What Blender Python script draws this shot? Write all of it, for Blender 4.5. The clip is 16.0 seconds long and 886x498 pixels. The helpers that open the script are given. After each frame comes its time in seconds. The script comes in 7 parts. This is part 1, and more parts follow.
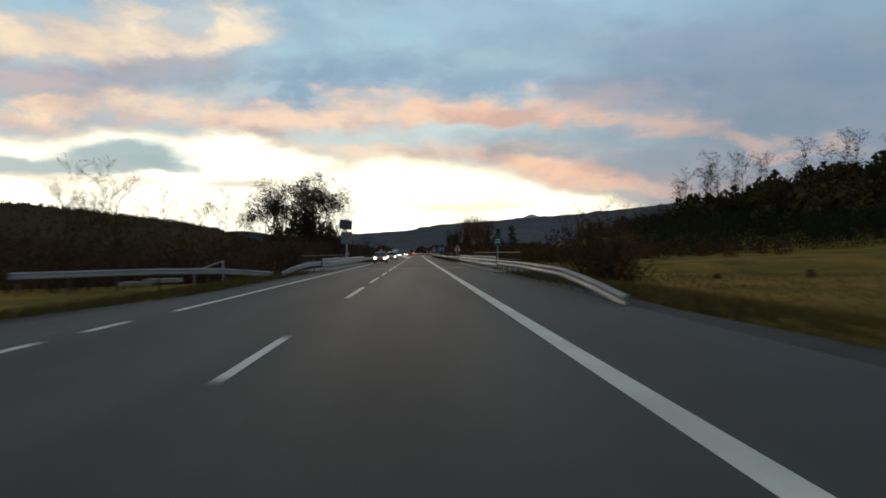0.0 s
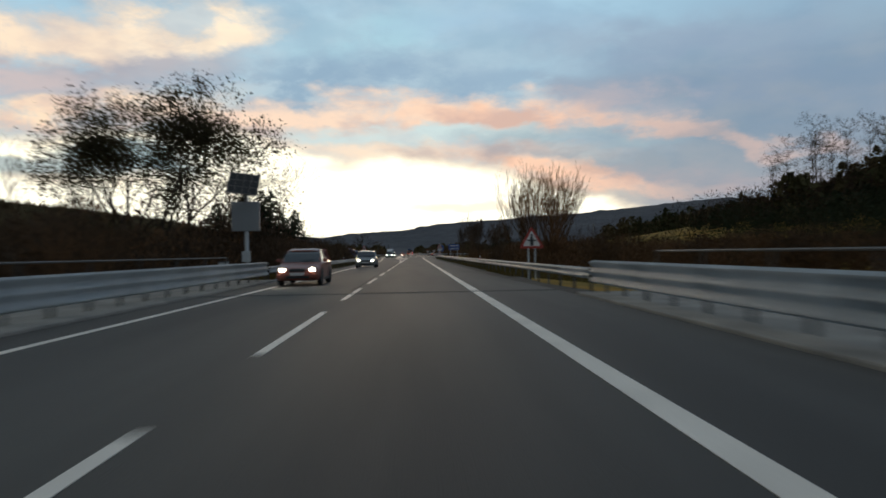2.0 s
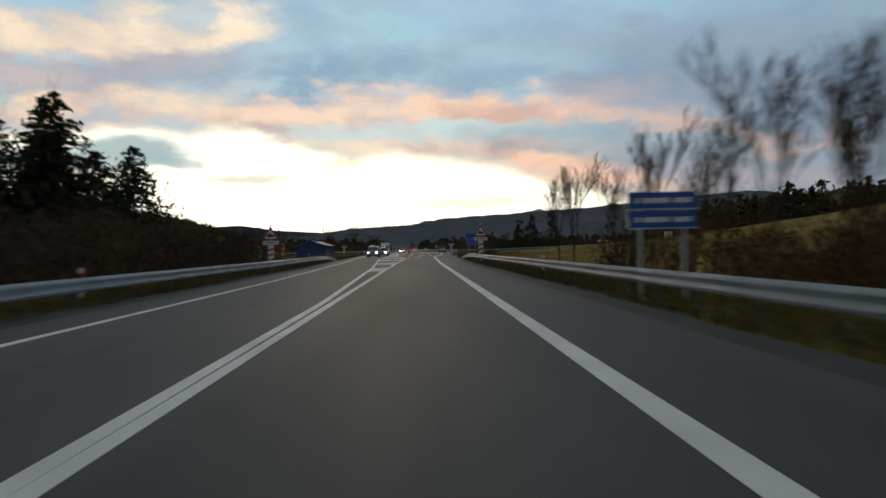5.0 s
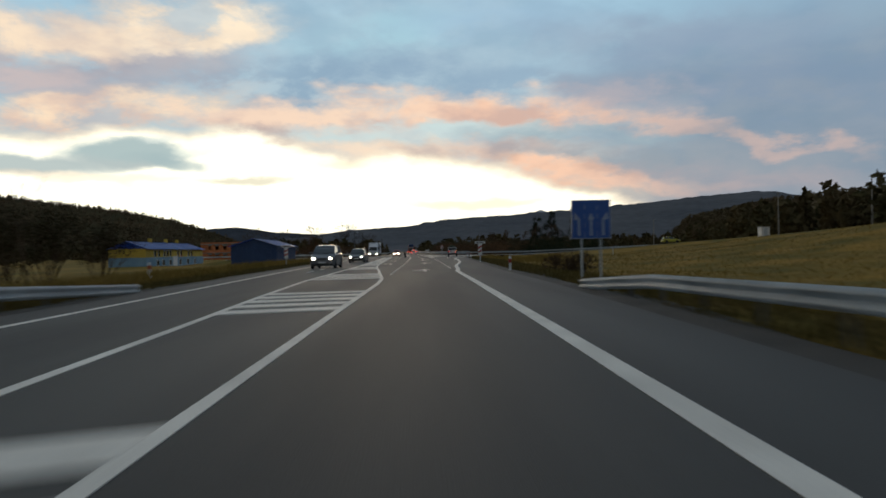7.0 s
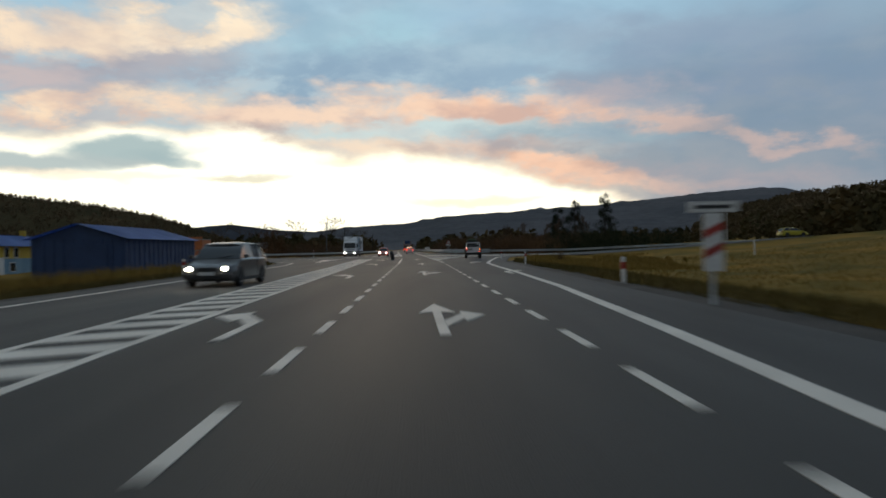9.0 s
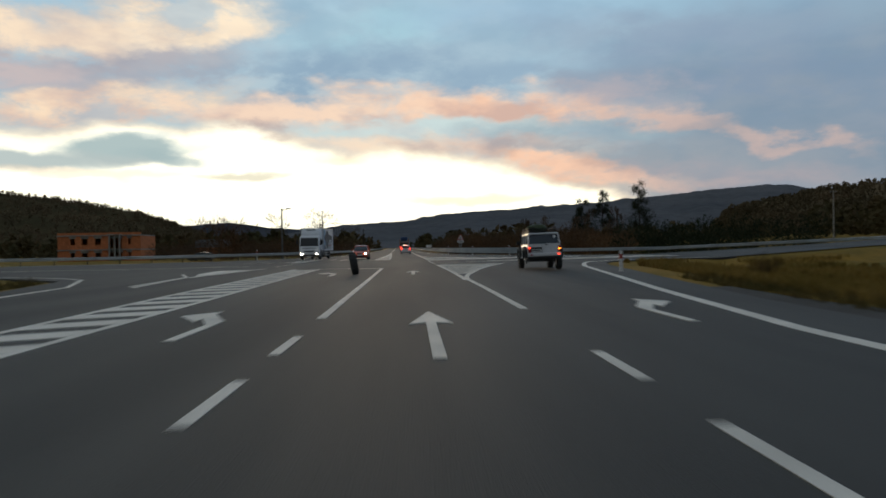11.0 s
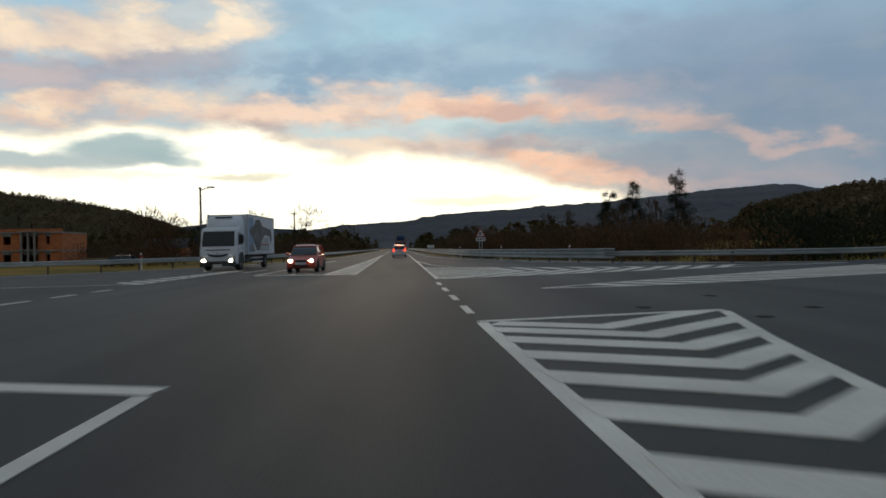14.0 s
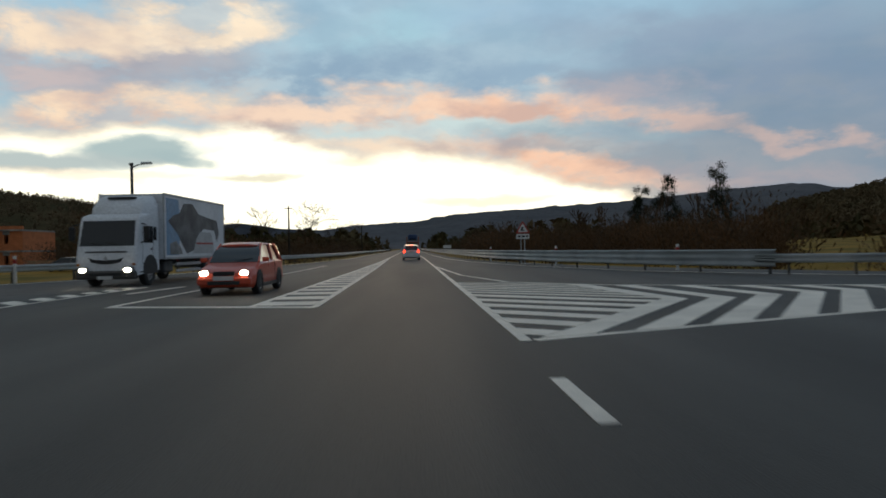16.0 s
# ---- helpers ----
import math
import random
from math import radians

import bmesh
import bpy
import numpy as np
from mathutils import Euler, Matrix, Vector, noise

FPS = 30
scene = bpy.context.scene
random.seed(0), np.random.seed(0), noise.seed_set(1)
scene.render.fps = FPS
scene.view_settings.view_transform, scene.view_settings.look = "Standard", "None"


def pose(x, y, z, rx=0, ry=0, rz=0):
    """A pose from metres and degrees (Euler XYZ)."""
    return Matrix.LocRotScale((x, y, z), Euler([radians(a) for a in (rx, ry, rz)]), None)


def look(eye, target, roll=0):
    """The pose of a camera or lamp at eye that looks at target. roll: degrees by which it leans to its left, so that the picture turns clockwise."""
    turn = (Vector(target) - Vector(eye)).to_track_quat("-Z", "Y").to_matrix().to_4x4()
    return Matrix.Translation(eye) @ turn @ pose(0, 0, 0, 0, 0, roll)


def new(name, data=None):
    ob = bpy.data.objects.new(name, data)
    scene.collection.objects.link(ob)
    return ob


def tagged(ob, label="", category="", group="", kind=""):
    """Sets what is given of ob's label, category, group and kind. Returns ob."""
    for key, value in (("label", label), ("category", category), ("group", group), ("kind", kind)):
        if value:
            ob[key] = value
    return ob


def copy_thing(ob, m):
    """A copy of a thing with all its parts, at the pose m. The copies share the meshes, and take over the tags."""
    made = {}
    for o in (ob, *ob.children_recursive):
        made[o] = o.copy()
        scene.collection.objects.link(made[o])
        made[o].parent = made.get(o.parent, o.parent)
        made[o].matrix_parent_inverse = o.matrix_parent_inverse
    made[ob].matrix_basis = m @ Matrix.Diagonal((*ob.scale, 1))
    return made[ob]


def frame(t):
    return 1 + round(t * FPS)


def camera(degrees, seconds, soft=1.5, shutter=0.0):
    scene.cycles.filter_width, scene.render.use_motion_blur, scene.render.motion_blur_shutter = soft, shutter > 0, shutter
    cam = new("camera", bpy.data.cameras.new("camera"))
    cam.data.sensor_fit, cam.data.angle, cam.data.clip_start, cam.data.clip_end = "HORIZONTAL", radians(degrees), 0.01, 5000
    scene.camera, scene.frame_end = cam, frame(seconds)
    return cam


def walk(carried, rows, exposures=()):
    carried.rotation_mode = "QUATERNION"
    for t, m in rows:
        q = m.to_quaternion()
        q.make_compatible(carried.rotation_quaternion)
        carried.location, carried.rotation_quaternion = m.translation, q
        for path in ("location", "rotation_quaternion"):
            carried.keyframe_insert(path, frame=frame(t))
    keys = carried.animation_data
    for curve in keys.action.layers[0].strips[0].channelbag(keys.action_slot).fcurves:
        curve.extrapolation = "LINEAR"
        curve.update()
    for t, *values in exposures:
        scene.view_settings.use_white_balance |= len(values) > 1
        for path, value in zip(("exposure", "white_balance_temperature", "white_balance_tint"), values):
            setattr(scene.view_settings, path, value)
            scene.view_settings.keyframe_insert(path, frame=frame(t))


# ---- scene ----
import itertools

cam = camera(66.8, 16.0, soft=1.7, shutter=0.55)

# seconds, x, y, heading right of the road, tilt up
PATH = [
    (0, 0.10, -67.00, 2.27, 0.31), (0.5, 0.10, -53.00, 2.30, 0.18), (1, 0.11, -39.00, 2.29, 0.12), (1.5, 0.07, -25.00, 2.34, 0.23),
    (2, 0.09, -11.00, 2.40, 0.32), (2.5, 0.09, 3.00, 2.49, 0.12), (3, 0.14, 17.00, 2.34, 0.10), (3.5, 0.12, 31.00, 2.20, 0.20),
    (4, 0.21, 45.00, 2.03, -0.10), (5.25, 0.22, 79.60, 1.98, -0.03), (6.5, 0.24, 113.00, 1.93, 0.03), (7, 0.03, 126.00, 2.00, 0.12),
    (7.5, -0.01, 138.80, 2.07, 0.11), (8, -0.06, 151.50, 2.11, -0.03), (8.5, -0.01, 164.00, 2.05, -0.13), (9, 0.10, 176.50, 2.15, -0.08),
    (10.25, 0.18, 204.20, 2.19, -0.17), (11.5, 0.25, 223.98, 2.23, -0.26), (12, 0.31, 230.01, 2.32, -0.27), (12.5, 0.32, 235.44, 2.48, -0.28),
    (13, 0.45, 239.79, 2.65, -0.17), (13.5, 0.51, 244.14, 2.51, -0.20), (14, 0.48, 248.34, 2.16, -0.19), (14.5, 0.38, 252.49, 1.76, -0.20),
    (15, 0.26, 256.58, 1.47, -0.15), (15.5, 0.18, 260.40, 1.26, -0.20), (16, 0.01, 264.43, 1.17, -0.14)]
EYE_HEIGHT, LEAN = 1.162, -1.05


def seat(x, y, heading, tilt):
    a, e = radians(heading), radians(tilt)
    eye = (x, y, EYE_HEIGHT)
    return look(eye, (x + 100 * math.sin(a) * math.cos(e), y + 100 * math.cos(a) * math.cos(e), EYE_HEIGHT + 100 * math.sin(e)), LEAN)


walk(cam, [(t, seat(x, y, h, e)) for t, x, y, h, e in PATH],
     [(t, s, 6700, 8) for t, s in ((0, 0.0), (1.0, 0.0), (2.0, 0.10), (2.5, 0.18), (3.0, 0.22), (3.5, 0.22), (4.0, 0.12), (6.5, 0.02), (9.0, 0.0), (16, 0.0))])

# ---- world: dusk sky under broken cloud, the sun just down ahead ----
SUN_AZ, SUN_EL = radians(-4), radians(3)
world = bpy.data.worlds.new("dusk_sky")
scene.world = world
world.use_nodes = True
wn, wl = world.node_tree.nodes, world.node_tree.links
wn.clear()


def wmath(op, a, b=None, c=None, clamp=False):
    n = wn.new("ShaderNodeMath")
    n.operation, n.use_clamp = op, clamp
    for i, v in enumerate((a, b, c)):
        if v is None:
            continue
        if isinstance(v, (int, float)):
            n.inputs[i].default_value = v
        else:
            wl.new(v, n.inputs[i])
    return n.outputs[0]


def wsmooth(v, lo, hi):
    n = wn.new("ShaderNodeMapRange")
    n.interpolation_type = "SMOOTHSTEP"
    wl.new(v, n.inputs[0])
    n.inputs[1].default_value, n.inputs[2].default_value = lo, hi
    return n.outputs[0]


def wmix(fac, a, b, mode="MIX"):
    n = wn.new("ShaderNodeMix")
    n.data_type, n.blend_type, n.clamp_factor = "RGBA", mode, True
    for s, v in ((n.inputs[0], fac), (n.inputs[6], a), (n.inputs[7], b)):
        if isinstance(v, (int, float)):
            s.default_value = v
        elif isinstance(v, tuple):
            s.default_value = (*v, 1)
        else:
            wl.new(v, s)
    return n.outputs[2]


def wnoise(vec, scale, detail, rough=0.55, dist=0.0):
    n = wn.new("ShaderNodeTexNoise")
    wl.new(vec, n.inputs["Vector"])
    n.inputs["Scale"].default_value, n.inputs["Detail"].default_value = scale, detail
    n.inputs["Roughness"].default_value, n.inputs["Distortion"].default_value = rough, dist
    return n


wtex = wn.new("ShaderNodeTexCoord")
wsep = wn.new("ShaderNodeSeparateXYZ")
wl.new(wtex.outputs["Generated"], wsep.inputs[0])
az_true = wmath("ARCTAN2", wsep.outputs[0], wsep.outputs[1])
el_true = wmath("ARCSINE", wmath("MINIMUM", wmath("MAXIMUM", wsep.outputs[2], -1.0), 1.0))
# cloud edges fray: the two angles are shifted by noise that is stretched sideways
wmap = wn.new("ShaderNodeMapping")
wmap.inputs["Scale"].default_value = (1.0, 1.0, 2.3)
wl.new(wtex.outputs["Generated"], wmap.inputs[0])
fray = wn.new("ShaderNodeSeparateColor")
wl.new(wnoise(wmap.outputs[0], 8.0, 6.0, 0.56).outputs["Color"], fray.inputs[0])
az = wmath("ADD", az_true, wmath("MULTIPLY", wmath("SUBTRACT", fray.outputs[0], 0.5), 0.26))
el = wmath("ADD", el_true, wmath("MULTIPLY", wmath("SUBTRACT", fray.outputs[1], 0.5), 0.085))
puff = wnoise(wmap.outputs[0], 5.0, 6.0, 0.52, 0.2).outputs["Fac"]
wisp = wnoise(wmap.outputs[0], 11.0, 4.0, 0.5).outputs["Fac"]


nishita = wn.new("ShaderNodeTexSky")
nishita.sky_type, nishita.sun_disc = "NISHITA", False
nishita.sun_elevation, nishita.sun_rotation = SUN_EL, SUN_AZ
# clear sky behind the cloud: pale and cool above, warm low down
ramp = wn.new("ShaderNodeValToRGB")
wl.new(wmath("MULTIPLY", el_true, 1.6), ramp.inputs[0])
cr = ramp.color_ramp
cr.elements[0].position, cr.elements[0].color = 0.0, (0.62, 0.50, 0.38, 1)
cr.elements[1].position, cr.elements[1].color = 1.0, (0.14, 0.165, 0.19, 1)
for p, c in ((0.10, (0.56, 0.52, 0.48)), (0.24, (0.36, 0.49, 0.58)), (0.40, (0.34, 0.55, 0.70)), (0.58, (0.33, 0.55, 0.72)), (0.78, (0.21, 0.29, 0.35))):
    e_ = cr.elements.new(p)
    e_.color = (*c, 1)
sky = wmix(0.02, ramp.outputs[0], nishita.outputs[0], "ADD")
# crisper clouds fray less
sharp = wn.new("ShaderNodeSeparateColor")
wl.new(wnoise(wmap.outputs[0], 13.0, 5.0, 0.55).outputs["Color"], sharp.inputs[0])
az_c = wmath("ADD", az_true, wmath("MULTIPLY", wmath("SUBTRACT", sharp.outputs[0], 0.5), 0.09))
el_c = wmath("ADD", el_true, wmath("MULTIPLY", wmath("SUBTRACT", sharp.outputs[1], 0.5), 0.030))
az_m = wmath("ADD", az, wmath("SUBTRACT", az_c, az_true))
el_m = wmath("ADD", el, wmath("SUBTRACT", el_c, el_true))
rag = wmath("ADD", 0.35, wmath("MULTIPLY", wsmooth(wnoise(wmap.outputs[0], 9.0, 7.0, 0.62, 0.3).outputs["Fac"], 0.36, 0.56), 0.65))


def cloud(a, e, wa, we, power=1.0, tilt=0.0, soft=0.62, crisp=False):
    """A cloud round azimuth a and elevation e (radians); tilt: its rise to the east; soft: the width of its edge."""
    p, q = (az_c, el_c) if crisp else (az_m, el_m)
    u = wmath("SUBTRACT", p, a)
    v = wmath("SUBTRACT", wmath("SUBTRACT", q, e), wmath("MULTIPLY", u, tilt)) if tilt else wmath("SUBTRACT", q, e)
    d = wmath("SQRT", wmath("ADD", wmath("POWER", wmath("ABSOLUTE", wmath("DIVIDE", u, wa)), 2.0), wmath("POWER", wmath("ABSOLUTE", wmath("DIVIDE", v, we)), 2.0)))
    mask = wmath("MULTIPLY", wmath("SUBTRACT", 1.0, wsmooth(d, 1 - soft, 1 + soft)), power, clamp=True)
    return mask if crisp else wmath("MULTIPLY", mask, rag)


# broken grey-blue deck
deck = wsmooth(wmath("ADD", puff, wmath("MULTIPLY", wmath("SUBTRACT", el_true, 0.2), 0.25)), 0.40, 0.60)
deck_tone = wmix(wsmooth(wisp, 0.36, 0.66), (0.235, 0.36, 0.50), (0.36, 0.48, 0.60))
sky = wmix(wmath("MULTIPLY", deck, 0.55), sky, deck_tone)
# east and overhead, away from the sunset, the sky is dull
away = wsmooth(wmath("ABSOLUTE", wmath("SUBTRACT", az_true, SUN_AZ)), 0.55, 1.5)
sky = wmix(wmath("MULTIPLY", away, 0.85), sky, (0.190, 0.198, 0.203))
sky = wmix(wmath("MULTIPLY", wsmooth(az_true, 0.16, 0.55), 0.50), sky, (0.205, 0.305, 0.455))
low_east = wmath("MULTIPLY", wsmooth(az, 0.16, 0.44), wmath("SUBTRACT", 1.0, wsmooth(el_true, 0.20, 0.34)))
sky = wmix(wmath("MULTIPLY", low_east, 0.75), sky, wmix(wsmooth(wisp, 0.3, 0.7), (0.195, 0.27, 0.365), (0.275, 0.315, 0.385)))
# darker and lighter fields of the deck
sky = wmix(cloud(-0.20, 0.232, 0.24, 0.036, 0.85, 0.03, 0.7), sky, (0.255, 0.385, 0.53))
sky = wmix(cloud(0.06, 0.250, 0.20, 0.030, 0.7, -0.05, 0.7), sky, (0.27, 0.40, 0.55))
sky = wmix(cloud(-0.07, 0.312, 0.11, 0.030, 0.75, 0.1, 0.8), sky, (0.40, 0.64, 0.76))
sky = wmix(cloud(0.12, 0.330, 0.14, 0.026, 0.6, 0.0, 0.8), sky, (0.36, 0.54, 0.72))
sky = wmix(cloud(0.36, 0.285, 0.16, 0.030, 0.65, -0.1, 0.8), sky, (0.295, 0.385, 0.52))
sky = wmix(cloud(0.50, 0.215, 0.20, 0.050, 0.6, -0.1, 0.8), sky, (0.215, 0.310, 0.45))
sky = wmix(cloud(0.30, 0.225, 0.12, 0.020, 0.7, -0.1, 0.7), sky, (0.30, 0.36, 0.465))
# lit undersides of the deck, peach to rose
patch = wsmooth(wisp, 0.32, 0.62)


def lit(lo, hi):
    return wmix(patch, lo, hi)


sky = wmix(cloud(-0.43, 0.190, 0.16, 0.022, 1.2, 0.22), sky, lit((0.74, 0.56, 0.48), (1.0, 0.78, 0.58)))
sky = wmix(cloud(-0.20, 0.199, 0.14, 0.018, 1.1), sky, lit((0.56, 0.45, 0.44), (0.90, 0.68, 0.55)))
sky = wmix(cloud(0.00, 0.207, 0.20, 0.021, 1.15), sky, lit((0.60, 0.48, 0.46), (0.94, 0.71, 0.56)))
sky = wmix(cloud(0.16, 0.194, 0.17, 0.021, 1.2, -0.06), sky, lit((0.66, 0.46, 0.40), (0.95, 0.62, 0.46)))
sky = wmix(cloud(0.30, 0.212, 0.09, 0.016, 0.6), sky, (0.50, 0.44, 0.47))
sky = wmix(cloud(0.36, 0.170, 0.12, 0.013, 0.8, -0.22), sky, lit((0.40, 0.365, 0.39), (0.66, 0.49, 0.44)))
sky = wmix(cloud(0.48, 0.139, 0.13, 0.010, 0.75, -0.25), sky, lit((0.38, 0.355, 0.385), (0.58, 0.45, 0.43)))
# pale streaks and the lower rose belt
sky = wmix(cloud(0.02, 0.172, 0.20, 0.013, 0.95, -0.03), sky, (0.60, 0.73, 0.75))
sky = wmix(cloud(0.22, 0.160, 0.12, 0.014, 0.8, -0.05), sky, (0.33, 0.43, 0.50))
sky = wmix(cloud(-0.01, 0.151, 0.15, 0.014, 0.95, -0.07), sky, lit((0.60, 0.51, 0.47), (0.95, 0.76, 0.60)))
sky = wmix(cloud(0.15, 0.143, 0.13, 0.014, 0.9, -0.06), sky, lit((0.46, 0.40, 0.41), (0.70, 0.55, 0.49)))
sky = wmix(cloud(0.34, 0.122, 0.15, 0.020, 0.8, -0.10), sky, (0.31, 0.36, 0.42))
sky = wmix(cloud(0.25, 0.104, 0.15, 0.015, 1.1, -0.15), sky, lit((0.66, 0.45, 0.37), (0.95, 0.62, 0.46)))
sky = wmix(cloud(0.42, 0.088, 0.12, 0.022, 0.7, -0.1, 0.7), sky, (0.42, 0.375, 0.41))
# the burnt-out gap over the sunset under an uneven rim
RIM = [(-0.62, 0.146), (-0.50, 0.156), (-0.42, 0.172), (-0.33, 0.170), (-0.25, 0.184), (-0.21, 0.166), (-0.15, 0.153), (-0.10, 0.139), (-0.03, 0.146), (0.05, 0.132), (0.13, 0.118), (0.22, 0.094), (0.30, 0.070), (0.38, 0.050), (0.50, 0.025)]
rim_ramp = wn.new("ShaderNodeValToRGB")
wl.new(wmath("DIVIDE", wmath("ADD", az_c, 0.62), 1.12), rim_ramp.inputs[0])
rr_ = rim_ramp.color_ramp
rr_.elements[0].position, rr_.elements[0].color = 0.0, (RIM[0][1] * 4,) * 3 + (1,)
rr_.elements[1].position, rr_.elements[1].color = 1.0, (RIM[-1][1] * 4,) * 3 + (1,)
for a_, e__ in RIM[1:-1]:
    rr_.elements.new((a_ + 0.62) / 1.12).color = (e__ * 4,) * 3 + (1,)
under = wmath("SUBTRACT", wmath("MULTIPLY", rim_ramp.outputs[0], 0.25), el_c)
edge_fade = wmath("SUBTRACT", 1.0, wsmooth(wmath("ABSOLUTE", wmath("ADD", az_true, 0.14)), 0.56, 0.80))
gap = wmath("MULTIPLY", wsmooth(under, -0.008, 0.010), edge_fade)
gap_tone = wmix(wsmooth(under, -0.002, 0.020), (0.98, 0.86, 0.68), (1.42, 1.36, 1.14))
sky = wmix(gap, sky, gap_tone)
sky = wmix(cloud(-0.197, 0.178, 0.050, 0.013, 0.9), sky, (0.54, 0.43, 0.41))
# the grey lens of cloud and the small scraps in the gap
LENS = (0.385, 0.505, 0.535)
sky = wmix(cloud(-0.400, 0.136, 0.078, 0.019, 0.95, 0.0, 0.35, True), sky, wmix(wsmooth(el_c, 0.115, 0.140), (0.46, 0.52, 0.53), LENS))
sky = wmix(cloud(-0.350, 0.127, 0.050, 0.009, 0.8, -0.10, 0.5, True), sky, LENS)
sky = wmix(cloud(-0.53, 0.117, 0.120, 0.014, 0.95, 0.03, 0.4, True), sky, (0.46, 0.545, 0.56))
sky = wmix(cloud(-0.45, 0.104, 0.12, 0.006, 0.5, 0.0, 0.6, True), sky, (0.95, 0.78, 0.60))
sky = wmix(cloud(-0.367, 0.157, 0.022, 0.005, 0.6, 0.2, 0.6, True), sky, (0.74, 0.82, 0.80))
sky = wmix(cloud(-0.312, 0.146, 0.026, 0.008, 0.45, 0.1, 0.6, True), sky, (0.80, 0.88, 0.82))
sky = wmix(cloud(-0.245, 0.106, 0.055, 0.005, 0.75, 0.10, 0.6, True), sky, (0.70, 0.66, 0.52))
sky = wmix(cloud(-0.11, 0.128, 0.045, 0.008, 0.6, 0.0, 0.6, True), sky, (1.0, 0.88, 0.66))
sky = wmix(cloud(0.09, 0.068, 0.10, 0.006, 0.6, 0.0, 0.6, True), sky, (0.90, 0.76, 0.58))
# high bank in the west: mauve shade, peach tops
sky = wmix(cloud(-0.46, 0.256, 0.19, 0.050, 0.9, 0.12, 0.6), sky, lit((0.40, 0.39, 0.45), (0.47, 0.44, 0.48)))
sky = wmix(cloud(-0.54, 0.212, 0.08, 0.018, 0.8, 0.1, 0.6), sky, (0.60, 0.51, 0.52))
sky = wmix(cloud(-0.335, 0.309, 0.12, 0.025, 1.25, 0.12, 0.6), sky, lit((0.80, 0.68, 0.57), (1.0, 0.84, 0.66)))
sky = wmix(cloud(-0.50, 0.274, 0.09, 0.026, 1.1, 0.05, 0.6), sky, lit((0.70, 0.58, 0.52), (0.95, 0.77, 0.60)))
# below the horizon: dark land
sky = wmix(wsmooth(el_true, -0.002, -0.03), sky, (0.03, 0.028, 0.025))
wbg = wn.new("ShaderNodeBackground")
wl.new(sky, wbg.inputs[0])
wbg.inputs[1].default_value = 1.0
wout = wn.new("ShaderNodeOutputWorld")
wl.new(wbg.outputs[0], wout.inputs[0])

sun = new("sun", bpy.data.lights.new("sun", "SUN"))
sun.data.energy, sun.data.angle, sun.data.color = 0.5, radians(14), (1.0, 0.72, 0.48)
sun.matrix_world = look((0, 0, 0), (-math.sin(SUN_AZ) * math.cos(SUN_EL), -math.cos(SUN_AZ) * math.cos(SUN_EL), -math.sin(SUN_EL)))
scene.view_settings.exposure = 0.0


